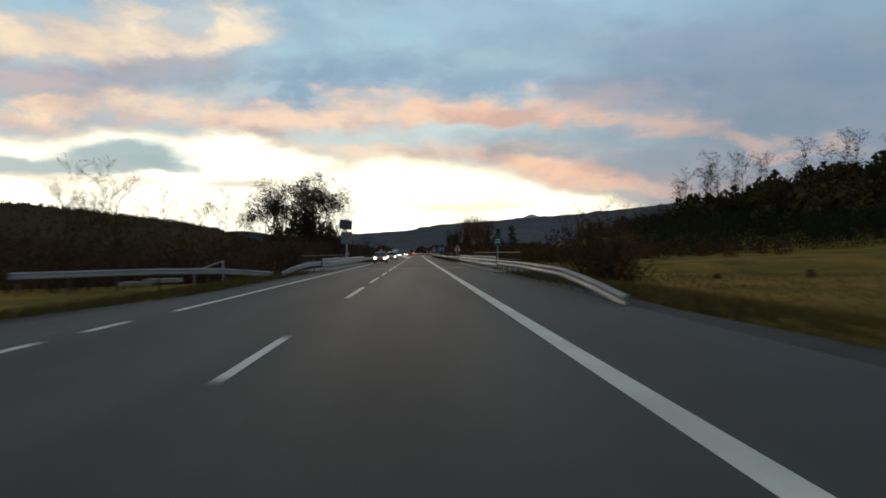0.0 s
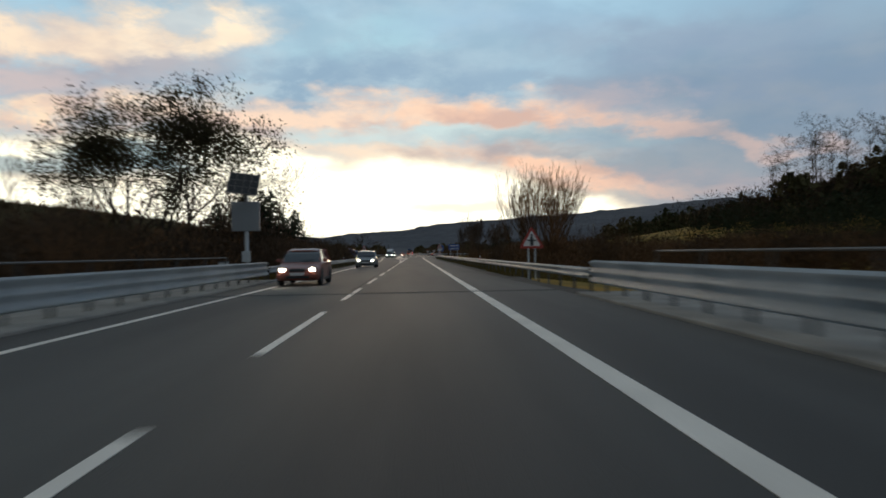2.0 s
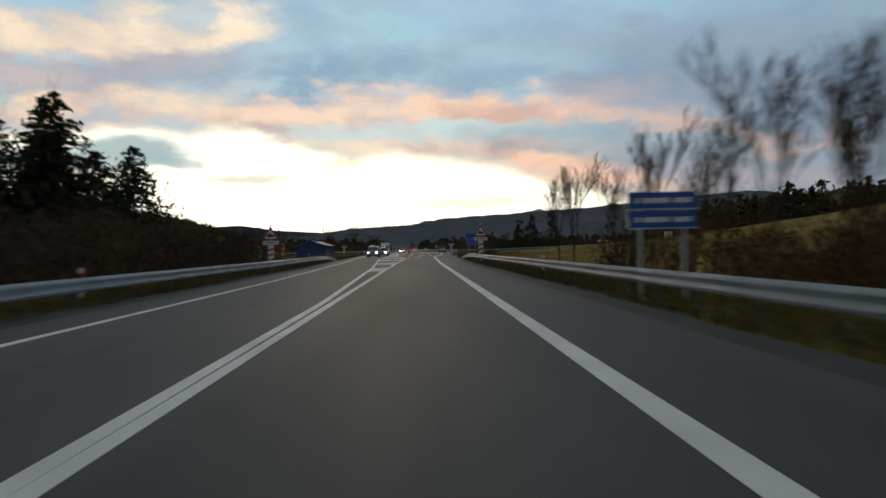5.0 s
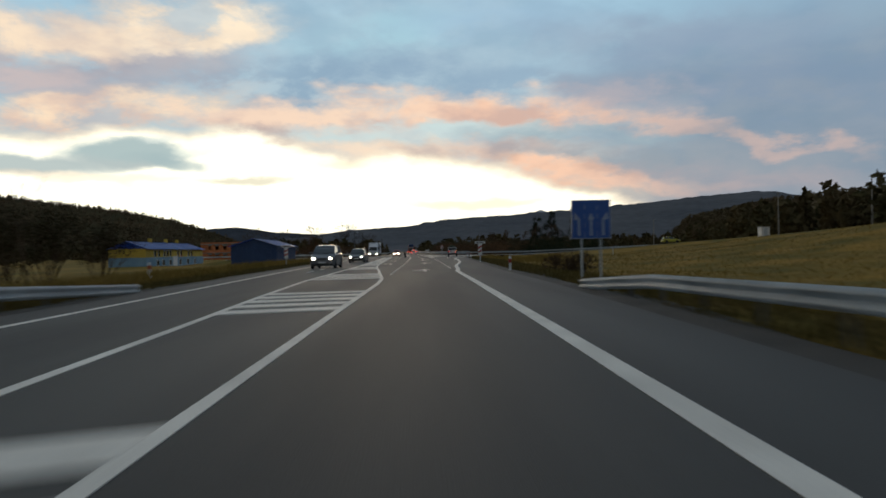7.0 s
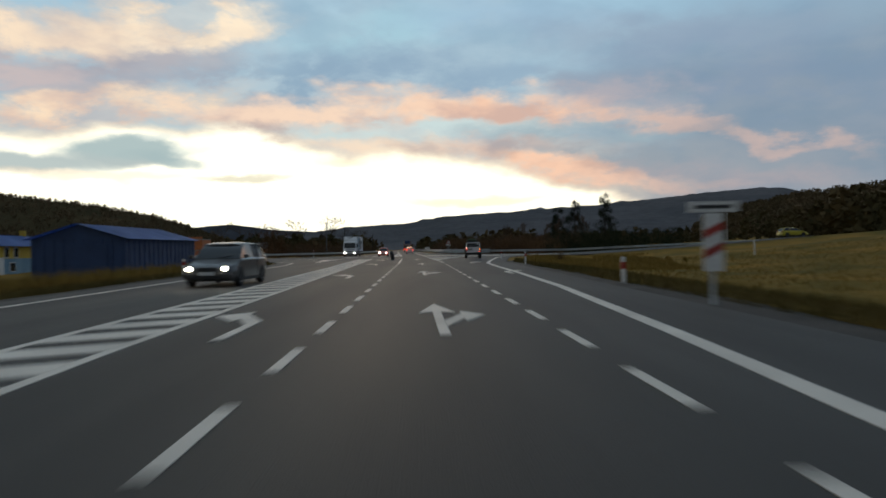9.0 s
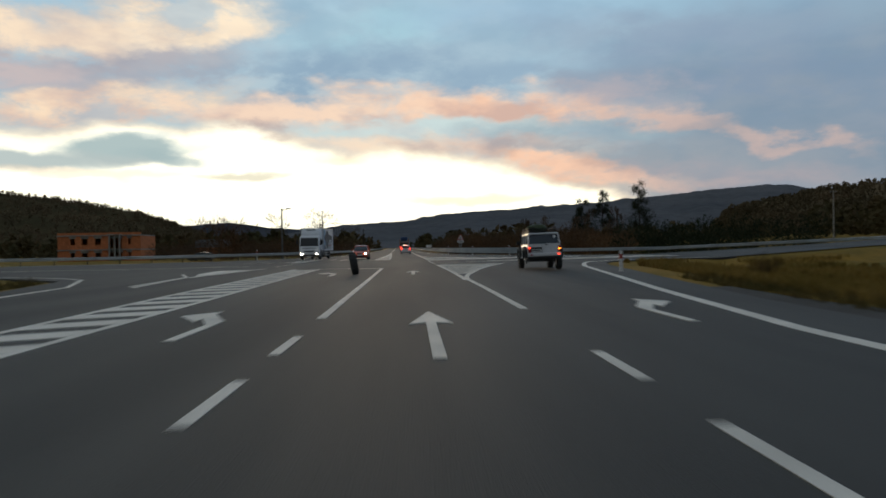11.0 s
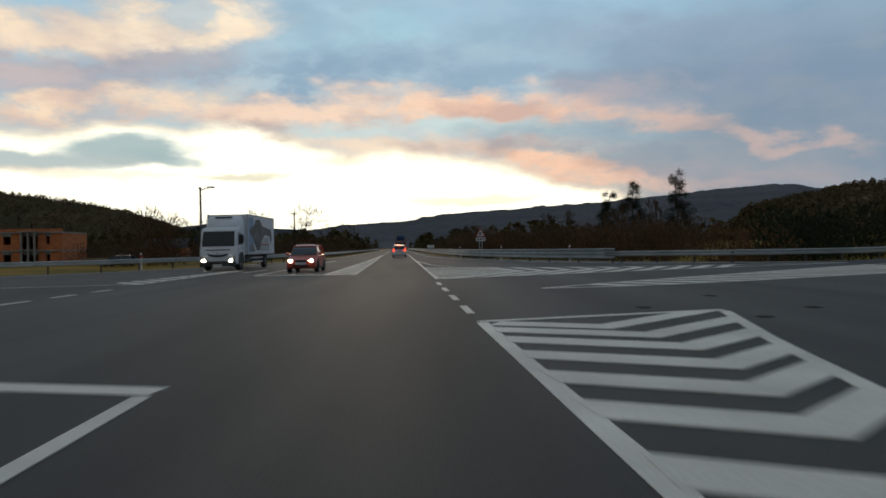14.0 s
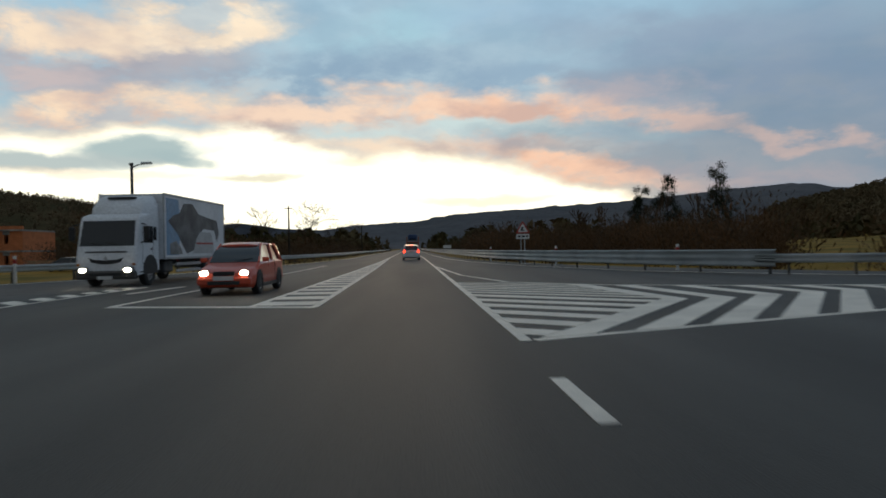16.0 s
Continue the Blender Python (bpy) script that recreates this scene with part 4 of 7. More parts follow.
def guard_rail(path, label, side, post_step=2.0, tall=1.0, group="guard rails"):
    """A steel rail along (x, y, z of the beam's middle); side: +1 if the road lies towards +x. Panels of four metres and posts are parts."""
    t = thing("guard_rail", pose(path[0][0], path[0][1], 0), label, "guard rail", group)
    o = Vector((path[0][0], path[0][1], 0))
    shape = W_SHAPE if tall == 1 else W_TALL
    pts = [Vector(p) for p in path]
    seg = [(b - a).length for a, b in zip(pts, pts[1:])]
    total = sum(seg)

    def at(s):
        s = max(0.0, min(total, s))
        for a, b, l in zip(pts, pts[1:], seg):
            if s <= l or b is pts[-1]:
                return a.lerp(b, s / l if l else 0), (b - a).normalized()
            s -= l
    n = max(1, round(total / 4.0))
    for i in range(n):
        bm, rings = bmesh.new(), []
        for j in range(5):
            s = total * (i + j / 4) / n
            s2 = s + (0.02 if j == 4 else 0)
            p, d = at(s2)
            nrm = Vector((d.y, -d.x, 0)).normalized() * side * (1 if d.y > 0 else 1)
            lap = 0.004 if j == 0 else 0.0
            rings.append([bm.verts.new(p - o + nrm * (u + lap) + Vector((0, 0, v))) for u, v in shape])
        for a, b in zip(rings, rings[1:]):
            for q in range(len(a) - 1):
                bm.faces.new((a[q], a[q + 1], b[q + 1], b[q]))
        bmesh.ops.solidify(bm, geom=bm.faces[:], thickness=0.006)
        smooth(part("rail_panel", bm, M_STEEL, t), 60)
    first = None
    for i in range(int(total / post_step) + 1):
        p, d = at(i * post_step + 0.3)
        if p.z < 0.28:
            continue
        g = -0.5
        m = Matrix.Translation(p - o) @ Matrix.Rotation(math.atan2(d.y, d.x) - math.pi / 2, 4, "Z")
        if first is None:
            bm = boxes((-0.10 * side, 0, -0.42, 0.012, 0.07, 0.98), (-0.075 * side, 0.035, -0.42, 0.06, 0.01, 0.98), (-0.075 * side, -0.035, -0.42, 0.06, 0.01, 0.98), (-0.04 * side, 0, 0, 0.08, 0.12, 0.10))
            first = part("post", bm, M_STEEL_DARK, t)
            first.matrix_basis = m
        else:
            same("post", first, m, t)
    return t


guard_rail([(4.5, -53.1, 0.05), (4.62, -49.4, 0.3), (4.75, -45.6, 0.47), (4.85, -38.1, 0.52), (4.9, -27.3, 0.53)], "galvanised steel guard rail with a turned-down end beside the asphalt", -1)
guard_rail([(4.86, -27.2, 0.575), (4.89, -10.2, 0.575), (4.93, 7.2, 0.575)], "tall three-wave steel guard rail along the bridge kerb", -1, 1.5, 2)
guard_rail([(4.95, 7.4, 0.52), (4.9, 75.1, 0.515), (4.95, 117.6, 0.515), (4.98, 133.1, 0.51), (4.95, 140.1, 0.42), (4.87, 146.0, 0.08)], "long galvanised guard rail beside the main road", -1)
guard_rail([(-17, -38.1, 0.5), (-12.5, -34.0, 0.5), (-10.2, -31.0, 0.4), (-8.4, -27.2, 0.08)], "steel guard rail curving into a side track, low at its end", 1)
guard_rail([(-7.7, -28.0, 0.06), (-7.45, -24.8, 0.36), (-7.1, -21.6, 0.52), (-6.85, -18.1, 0.54)], "steel guard rail ramping up to the bridge", 1)
guard_rail([(-6.8, -17.8, 0.575), (-6.7, 20.1, 0.575)], "tall three-wave steel guard rail along the bridge kerb", 1, 1.5, 2)
guard_rail([(-6.7, 20.4, 0.52), (-6.75, 75.1, 0.515), (-7.5, 105.7, 0.515), (-8.35, 129.5, 0.51), (-8.9, 140.1, 0.42), (-9.2, 148.3, 0.08)], "long galvanised guard rail beside the oncoming lane", 1)
guard_rail([(70, 284, 1.9), (38, 283.4, 0.95), (25, 284.2, 0.56), (18, 284.6, 0.56), (12.3, 287.6, 0.57), (11.8, 288.5, 0.575)], "guard rail round the outside of the junction", -1)
guard_rail([(12.2, 287.8, 0.575), (9.4, 293, 0.575), (6.9, 301.5, 0.575), (4.9, 313, 0.575), (3.9, 328, 0.575), (3.2, 345, 0.575), (0.2, 430, 0.575), (-3.8, 560, 0.575)], "tall guard rail beside the road past the junction", -1, 3.0, 2)
guard_rail([(-60, 284, 0.55), (-40, 284, 0.55), (-26, 287, 0.56), (-19.5, 291, 0.58), (-15.2, 300.5, 0.58), (-12.6, 313, 0.58), (-11.0, 330, 0.58), (-10.6, 345, 0.58), (-13.2, 430, 0.58), (-17.2, 560, 0.58)], "blue-grey guard rail beside the oncoming lane past the junction", 1, 3.0)

# ---- the bridge: kerbs, joints, handrails ----
def kerb(x0, x1, y0, y1, label):
    bm = bmesh.new()
    n = 20
    for i in range(n):
        a, b = y0 + (y1 - y0) * i / n, y0 + (y1 - y0) * (i + 1) / n
        box(bm, (x0 + x1) / 2, (a + b) / 2, -0.085 + 0.004 * (i % 2), x1 - x0, b - a - 0.012, 0.30, 0.03)
    tagged(part("bridge_kerb", bm, M_CONCRETE), label, "kerb", kind="structure")


kerb(4.35, 6.4, -29.9, 6.6, "pale weathered concrete kerb of the bridge")
kerb(-8.3, -6.22, -18.4, 20.1, "pale weathered concrete kerb of the bridge")
M_JOINT = mat("pale_joint", (0.55, 0.52, 0.46), 0.8, 0, (0.40, 0.37, 0.33), 0.8, 30.0)
for y in (-15.8, 8.9):
    b = boxes((-1.0, y, 0.003, 10.6, 0.16, 0.008), (-1.0, y + 0.14, 0.003, 10.6, 0.05, 0.012), (-1.0, y - 0.14, 0.003, 10.6, 0.05, 0.012))
    tagged(part("expansion_joint", b, M_JOINT if y < 0 else M_ASPHALT_OLD), "pale expansion joint across the bridge deck" if y < 0 else "grey expansion joint across the bridge deck", "joint", kind="structure")
for x, y0, y1, lab in ((6.25, -27.3, 5.9, "grey steel handrail along the bridge edge"), (-8.15, -18.4, 18.8, "grey steel handrail along the bridge edge")):
    h = thing("bridge_handrail", pose(x, y0, 0.09), lab, "handrail", "bridge handrails")
    part("top_rail", tube(bmesh.new(), [(0, 0, 1.02), (0, y1 - y0, 1.02)], [0.026, 0.026], 8), M_STEEL_DARK, h)
    part("lower_rail", tube(bmesh.new(), [(0, 0, 0.55), (0, y1 - y0, 0.55)], [0.02, 0.02], 8), M_STEEL_DARK, h)
    p0 = part("post", tube(bmesh.new(), [(0, 0, 0), (0, 0, 1.02)], [0.022, 0.022], 8), M_STEEL_DARK, h)
    for i in range(1, 13):
        same("post", p0, pose(0, i * (y1 - y0) / 12, 0), h)
# inspection steps' rail beside the track
h = thing("step_handrail", site(-9.2, 16.5), "short grey pipe handrail beside concrete steps", "handrail")
part("rail", tube(bmesh.new(), [(0, 0, 0.95), (-1.9, 1.6, 0.45)], [0.03, 0.03]), M_STEEL, h)
part("post", tube(bmesh.new(), [(0, 0, -0.3), (0, 0, 0.98)], [0.035, 0.035]), M_STEEL, h)
part("post", tube(bmesh.new(), [(-1.9, 1.6, -0.3), (-1.9, 1.6, 0.46)], [0.035, 0.035]), M_STEEL, h)
tagged(part("concrete_slab", boxes((-12.6, -32.8, 0.02, 1.6, 1.1, 0.2), (-13.7, -33.0, -0.1, 1.6, 1.1, 0.2), bevel=0.02), M_CONCRETE), "broken pale concrete slabs in the grass", "slab")


# ---- signs ----
def pole(parent, x, y, z1, r=0.035, z0=-0.9, material=None):
    return part("pole", tube(bmesh.new(), [(x, y, z0), (x, y, z1)], [r, r], 10), material or M_STEEL, parent)


def rounded_triangle(size, r, z, n=5):
    h = size * math.sqrt(3) / 2
    c = [(-size / 2, z), (size / 2, z), (0, z + h)]
    cen = (0, z + h / 3)
    out = []
    for i, (x, zz) in enumerate(c):
        dx, dz = cen[0] - x, cen[1] - zz
        l = math.hypot(dx, dz)
        ox, oz = x + dx / l * 2 * r, zz + dz / l * 2 * r
        a0 = math.atan2(-dz, -dx)
        for k in range(n):
            a = a0 - math.radians(60) + math.radians(120) * k / (n - 1)
            out.append((ox + r * math.cos(a), oz + r * math.sin(a)))
    return out


def plate(bm, poly, y0, y1):
    """A flat plate in x, z between two depths."""
    a, b = [bm.verts.new((x, y0, z)) for x, z in poly], [bm.verts.new((x, y1, z)) for x, z in poly]
    bm.faces.new(a)
    bm.faces.new(b[::-1])
    n = len(poly)
    for i in range(n):
        bm.faces.new((a[i], b[i], b[(i + 1) % n], a[(i + 1) % n]))
    bmesh.ops.recalc_face_normals(bm, faces=bm.faces)
    return bm


def rect(x0, x1, z0, z1):
    return [(x0, z0), (x1, z0), (x1, z1), (x0, z1)]


def warning_face(t, size, z, y=-0.05):
    part("sign_border", plate(bmesh.new(), rounded_triangle(size, 0.05, z), y, y + 0.02), M_RED, t, "red-bordered triangular plate")
    part("sign_field", plate(bmesh.new(), rounded_triangle(size * 0.70, 0.03, z + size * 0.09), y - 0.006, y - 0.001), M_WHITE, t, "white sign field")


def striped_post(t, x, z0, z1, w, y, n=5, up=1):
    part("striped_board", plate(bmesh.new(), rect(x - w / 2, x + w / 2, z0, z1), y, y + 0.03), M_WHITE, t, "white beacon board")
    h = (z1 - z0 - 0.15) / n
    for i in range(0, n, 2):
        a = z0 + 0.06 + h * i
        k = 0.12 * up
        part("red_stripe", plate(bmesh.new(), [(x - w / 2, a), (x + w / 2, a + k), (x + w / 2, a + k + h * 0.8), (x - w / 2, a + h * 0.8)], y - 0.006, y - 0.002), M_RED, t, "slanting red stripe")


# crossroads ahead
t = thing("warning_sign", site(4.25, 52.0, 0.0, -2), "triangular red and white crossroads warning sign on two posts", "road sign")
pole(t, -0.12, 0.0, 1.35, 0.03), pole(t, 0.12, 0.0, 1.35, 0.03)
warning_face(t, 0.92, 1.26)
part("symbol", plate(bmesh.new(), [(-0.06, 1.36), (0.06, 1.36), (0.06, 1.52), (0.16, 1.52), (0.16, 1.57), (0.06, 1.57), (0.03, 1.76), (0, 1.80), (-0.03, 1.76), (-0.06, 1.57), (-0.16, 1.57), (-0.16, 1.52), (-0.06, 1.52)], -0.062, -0.058), M_BAR, t, "black crossroads symbol")


def rail_crossing_sign(x, y, lab, board=True, s=1.0):
    t = thing("warning_sign", site(x, y, -0.1, -2 if x > 0 else 2), lab, "road sign", "signs of the level crossing")
    pole(t, 0, 0.03, 2.95 * s, 0.04)
    warning_face(t, 0.95 * s, 2.05 * s)
    part("symbol", plate(bmesh.new(), rect(-0.2 * s, 0.2 * s, 2.22 * s, 2.36 * s), -0.062, -0.058), M_BAR, t, "dark symbol on the sign")
    part("symbol", plate(bmesh.new(), rect(-0.12 * s, 0.05 * s, 2.36 * s, 2.46 * s), -0.062, -0.058), M_BAR, t, "dark symbol on the sign")
    part("name_plate", plate(bmesh.new(), rect(-0.45 * s, 0.45 * s, 1.78 * s, 2.0 * s), -0.05, -0.03), M_WHITE, t, "white supplementary plate")
    part("name_bar", plate(bmesh.new(), rect(-0.34 * s, 0.34 * s, 1.87 * s, 1.92 * s), -0.056, -0.052), M_BAR, t, "dark bar of lettering")
    striped_post(t, 0, 0.68 * s, 1.76 * s, 0.34 * s, -0.04, 6)
    return t


rail_crossing_sign(4.45, 139.5, "triangular warning sign with a plate over a red-striped beacon board")
rail_crossing_sign(-7.9, 130.5, "triangular warning sign over a red-striped board beside the oncoming lane", s=0.92)


def tee_beacon(x, y, lab):
    t = thing("beacon_sign", site(x, y, -0.15, -2 if x > 0 else 2), lab, "road sign", "signs of the level crossing")
    pole(t, 0, 0.03, 1.9, 0.035)
    part("top_plate", plate(bmesh.new(), rect(-0.42, 0.42, 1.82, 2.0), -0.04, -0.015), M_WHITE, t, "white top plate with a dark bar")
    part("name_bar", plate(bmesh.new(), rect(-0.30, 0.30, 1.88, 1.94), -0.046, -0.042), M_BAR, t, "dark bar of lettering")
    part("striped_board", plate(bmesh.new(), rect(-0.16, 0.16, 0.85, 1.8), -0.04, -0.012), M_WHITE, t, "white beacon board")
    for a in (1.05, 1.38):
        part("red_stripe", plate(bmesh.new(), [(-0.16, a), (0.16, a + 0.16), (0.16, a + 0.30), (-0.16, a + 0.14)], -0.046, -0.042), M_RED, t, "slanting red stripe")


tee_beacon(4.95, 193.7, "beacon sign with white top plate and red stripes, in grass")
tee_beacon(-11.6, 198.2, "beacon sign with white top plate and red stripes beside weeds")

# direction sign
t = thing("direction_sign", site(4.6, 106, 0, -3), "blue direction sign with two panels on steel posts", "road sign")
pole(t, -0.4, 0.02, 2.2, 0.03), pole(t, 0.4, 0.02, 2.2, 0.03)
for z in (1.45, 1.80):
    pn = part("panel", plate(bmesh.new(), rect(-0.62, 0.62, z, z + 0.32), -0.04, -0.015), M_BLUE, t)
    part("panel_border", plate(bmesh.new(), rect(-0.62, 0.62, z, z + 0.016), -0.045, -0.041), M_WHITE, pn)
    for a, b in ((-0.5, -0.42), (-0.36, 0.12), (0.2, 0.52)):
        part("lettering_bar", plate(bmesh.new(), rect(a, b, z + 0.12, z + 0.21), -0.046, -0.042), M_WHITE, pn, "white bar of lettering")
# lane sign
# white sheeting with the dimness of a backlit sign painted into its colour
M_ARROW_SHADED = mat("shaded_white_sheet", (0.30, 0.36, 0.46), 0.5)
t = thing("lane_sign", site(5.45, 160.2, 0, -3), "square blue lane sign with three white arrows in a shaded tone", "road sign")
pole(t, -0.3, 0.02, 2.6, 0.03), pole(t, 0.3, 0.02, 2.6, 0.03)
part("sign_border", plate(bmesh.new(), rect(-0.61, 0.61, 1.45, 2.67), -0.04, -0.01), M_ARROW_SHADED, t, "white edge of the sign, coloured as if in shade")
part("sign_field", plate(bmesh.new(), rect(-0.59, 0.59, 1.475, 2.645), -0.046, -0.042), M_BLUE, t, "blue sign field")
for x in (-0.2, 0.2):
    for i in range(4):
        part("divider", plate(bmesh.new(), rect(x - 0.008, x + 0.008, 1.52 + 0.28 * i, 1.68 + 0.28 * i), -0.052, -0.048), M_ARROW_SHADED, t)
for x, s in ((-0.38, -1), (0, 0), (0.38, 1)):
    part("arrow", plate(bmesh.new(), rect(x - 0.035, x + 0.035, 1.54, 2.05), -0.052, -0.048), M_ARROW_SHADED, t)
    part("arrow_head", plate(bmesh.new(), [(x - 0.1 + s * 0.06, 2.05), (x + 0.1 + s * 0.06, 2.05), (x + s * 0.12, 2.28)], -0.052, -0.048), M_ARROW_SHADED, t)
# warning sign past the junction
t = thing("warning_sign", pose(6.1, 308, 0, 0, 0, -2), "triangular warning sign over a white plate behind the guard rail", "road sign")
pole(t, -0.12, 0.02, 2.2, 0.03), pole(t, 0.12, 0.02, 2.2, 0.03)
warning_face(t, 0.95, 1.98)
part("symbol", plate(bmesh.new(), [(-0.16, 2.14), (0.14, 2.14), (0.0, 2.24), (0.05, 2.4), (-0.08, 2.4)], -0.062, -0.058), M_BAR, t, "dark symbol on the sign")
part("name_plate", plate(bmesh.new(), rect(-0.42, 0.42, 1.62, 1.93), -0.05, -0.03), M_WHITE, t, "white supplementary plate")
for a, b in ((-0.33, -0.15), (-0.08, 0.12), (0.18, 0.34)):
    part("name_bar", plate(bmesh.new(), rect(a, b, 1.72, 1.84), -0.056, -0.052), M_BAR, t, "dark bar of lettering")
# board ahead
t = thing("town_sign", pose(2.9, 372, 0), "small white name board far down the road", "road sign")
pole(t, -0.4, 0, 1.6, 0.03), pole(t, 0.4, 0, 1.6, 0.03)
part("board", plate(bmesh.new(), rect(-0.65, 0.65, 1.0, 1.5), -0.04, -0.01), M_WHITE, t)
# name sign at the bridge
t = thing("bridge_sign", pose(5.75, -20.5, 0.0, 0, 0, -3), "small green name sign on a post at the bridge rail", "road sign")
pole(t, 0, 0.02, 2.25, 0.03)
part("panel", plate(bmesh.new(), rect(-0.24, 0.24, 1.55, 2.25), -0.03, -0.005), mat("sign_green", (0.02, 0.13, 0.085), 0.5), t, "dark green panel")
for z in (1.78, 1.96):
    part("lettering_bar", plate(bmesh.new(), rect(-0.17, 0.17, z, z + 0.07), -0.036, -0.032), M_WHITE, t, "white bar of lettering")
# solar-powered speed display
t = thing("solar_speed_display", site(-7.7, 59.5, 0, 5), "grey display box on a pole under a tilted solar panel", "speed display")
pole(t, 0, 0.1, 4.5, 0.09)
part("display_box", boxes((0, 0, 3.0, 1.25, 0.16, 1.35), bevel=0.02), mat("grey_sheet", (0.24, 0.26, 0.275), 0.6), t, "grey back of the display box")
part("bracket", boxes((0, 0.0, 3.95, 0.1, 0.1, 0.6)), M_STEEL_DARK, t)
pv = part("solar_panel", box(bmesh.new(), 0, 0, 0, 1.40, 0.05, 1.15, 0.01, pose(-0.08, -0.1, 4.50, -28, 7, 0)), M_STEEL_DARK, t, "dark tilted solar panel")
for i in range(4):
    for j in range(3):
        part("cell", box(bmesh.new(), -0.49 + 0.33 * i, -0.028, -0.35 + 0.35 * j, 0.30, 0.006, 0.32, 0, pose(-0.08, -0.1, 4.50, -28, 7, 0)), M_GLASS, pv)
part("control_box", boxes((0, -0.12, 1.15, 0.35, 0.22, 0.5), bevel=0.01), M_STEEL, t)
t = thing("control_cabinet", site(-8.9, 60.0, -0.6), "narrow grey steel cabinet beside the pole", "cabinet")
part("body", boxes((0, 0, 0.75, 0.4, 0.3, 1.5), bevel=0.015), M_STEEL, t)
part("roof", boxes((0, 0, 1.52, 0.46, 0.36, 0.05), bevel=0.01), M_STEEL_DARK, t)


# ---- delineator posts ----
def delineator(m):
    t = thing("delineator_post", m, "white plastic delineator post with a red band", "delineator", "delineator posts")
    bm = bmesh.new()
    prism(bm, [(-0.06, -0.045), (0.06, -0.045), (0.045, 0.05), (-0.045, 0.05)], -0.5, 0.98)
    bmesh.ops.bevel(bm, geom=[e for e in bm.edges if e.verts[0].co.z > 0.9 and e.verts[1].co.z > 0.9], offset=0.02, segments=2, affect="EDGES")
    part("post_body", bm, M_WHITE, t)
    part("red_band", boxes((0, -0.003, 0.74, 0.124, 0.098, 0.19)), M_RED, t, "red band")
    part("reflector", boxes((0, -0.054, 0.74, 0.05, 0.008, 0.12)), M_TAIL_OFF, t, "red reflector")
    return t


d0 = delineator(site(4.45, 172, -0.15))
for x, y in ((5.6, 200.6), (7.2, 222), (8.5, 244), (5.4, 28 + 55), (5.5, 33 + 90), (-8.4, 74), (-8.8, 112), (-11.9, 215), (-12.6, 171), (10.7, 293.2), (7.3, 303), (-18, 294), (4.9, 318)):
    copy_thing(d0, site(x, y, -0.12 if y < 270 else 0.15)).scale = (growth(y),) * 3
tp = thing("marker_post", pose(34, 243, -0.35), "thin white marker post in the field", "post")
part("post_body", tube(bmesh.new(), [(0, 0, 0), (0, 0, 1.7)], [0.07, 0.06]), M_WHITE, tp)
# manhole lids
for x, y in ((4.53, 260.3), (6.75, 262.6), (5.78, 258.44), (7.3, 259.7)):
    bm = bmesh.new()
    bmesh.ops.create_cone(bm, cap_ends=True, segments=24, radius1=0.13, radius2=0.13, depth=0.012, matrix=Matrix.Translation((0, 0, 0.004)))
    ob = part("manhole_cover", bm, M_TAR)
    ob.matrix_basis = pose(x, y, 0)
    tagged(ob, "small round dark iron cover in the asphalt", "manhole", "manhole covers", "structure")


# ---- lamp and poles ----
t = thing("street_lamp", pose(-17.0, 303.4, -0.4), "tall grey lamp post with one arm and a flat head", "street lamp")
part("post", tube(bmesh.new(), [(0, 0, 0), (0, 0, 1.2), (0, 0, 1.25), (0, 0, 6.6)], [0.16, 0.16, 0.12, 0.075], 10), M_STEEL_DARK, t)
part("arm", tube(bmesh.new(), [(0, 0, 6.45), (0.3, 0, 6.6), (0.7, 0, 6.68)], [0.04, 0.035, 0.03], 8), M_STEEL_DARK, t)
part("lamp_head", box(bmesh.new(), 0.85, 0, 6.72, 0.6, 0.24, 0.12, 0.03), M_STEEL, t)
part("bracket", boxes((-0.02, 0, 6.66, 0.22, 0.1, 0.16), bevel=0.01), M_STEEL_DARK, t)
for x, y, h in ((-19.4, 358, 8.3), (-17.5, 440, 8.0), (73, 260, 9.4), (87, 252, 10.2), (72, 330, 9.0)):
    t = thing("utility_pole", pose(x, y, ground_z(x, y) - 0.3), "weathered concrete and wood utility pole", "utility pole", "utility poles")
    part("pole", tube(bmesh.new(), [(0, 0, 0), (0, 0, h)], [0.16, 0.09], 10), M_CONCRETE if x > 0 else M_BARK, t)
    part("crossarm", boxes((0, 0, h - 0.35, 1.1, 0.08, 0.08)), M_STEEL_DARK, t)
    for q in (-0.45, 0.45):
        part("insulator", tube(bmesh.new(), [(q, 0, h - 0.31), (q, 0, h - 0.12)], [0.035, 0.025], 8), M_PLATE, t)
t = thing("relay_hut", pose(72, 264, ground_z(72, 264) - 0.1), "small pale concrete relay hut by the railway", "hut")
part("wall", boxes((0, 0, 1.05, 1.7, 1.7, 2.1), bevel=0.02), M_WHITE, t)
part("roof", boxes((0, 0, 2.17, 2.0, 2.0, 0.14), bevel=0.03), M_CONCRETE, t)
part("door", boxes((0, -0.86, 0.95, 0.75, 0.04, 1.8), bevel=0.01), M_STEEL, t)


# ---- buildings ----
def windows_on(parent, spots, w, h, y, material=None):
    for x, z in spots:
        wd = part("window", boxes((x, y - 0.02, z, w, 0.08, h)), M_WHITE, parent)
        part("pane", boxes((x, y - 0.065, z, w - 0.14, 0.02, h - 0.14)), M_GLASS, wd)


M_YELLOW = mat("yellow_plaster", (0.62, 0.42, 0.06), 0.9, 0, (0.45, 0.30, 0.05), 3.0, 12.0)
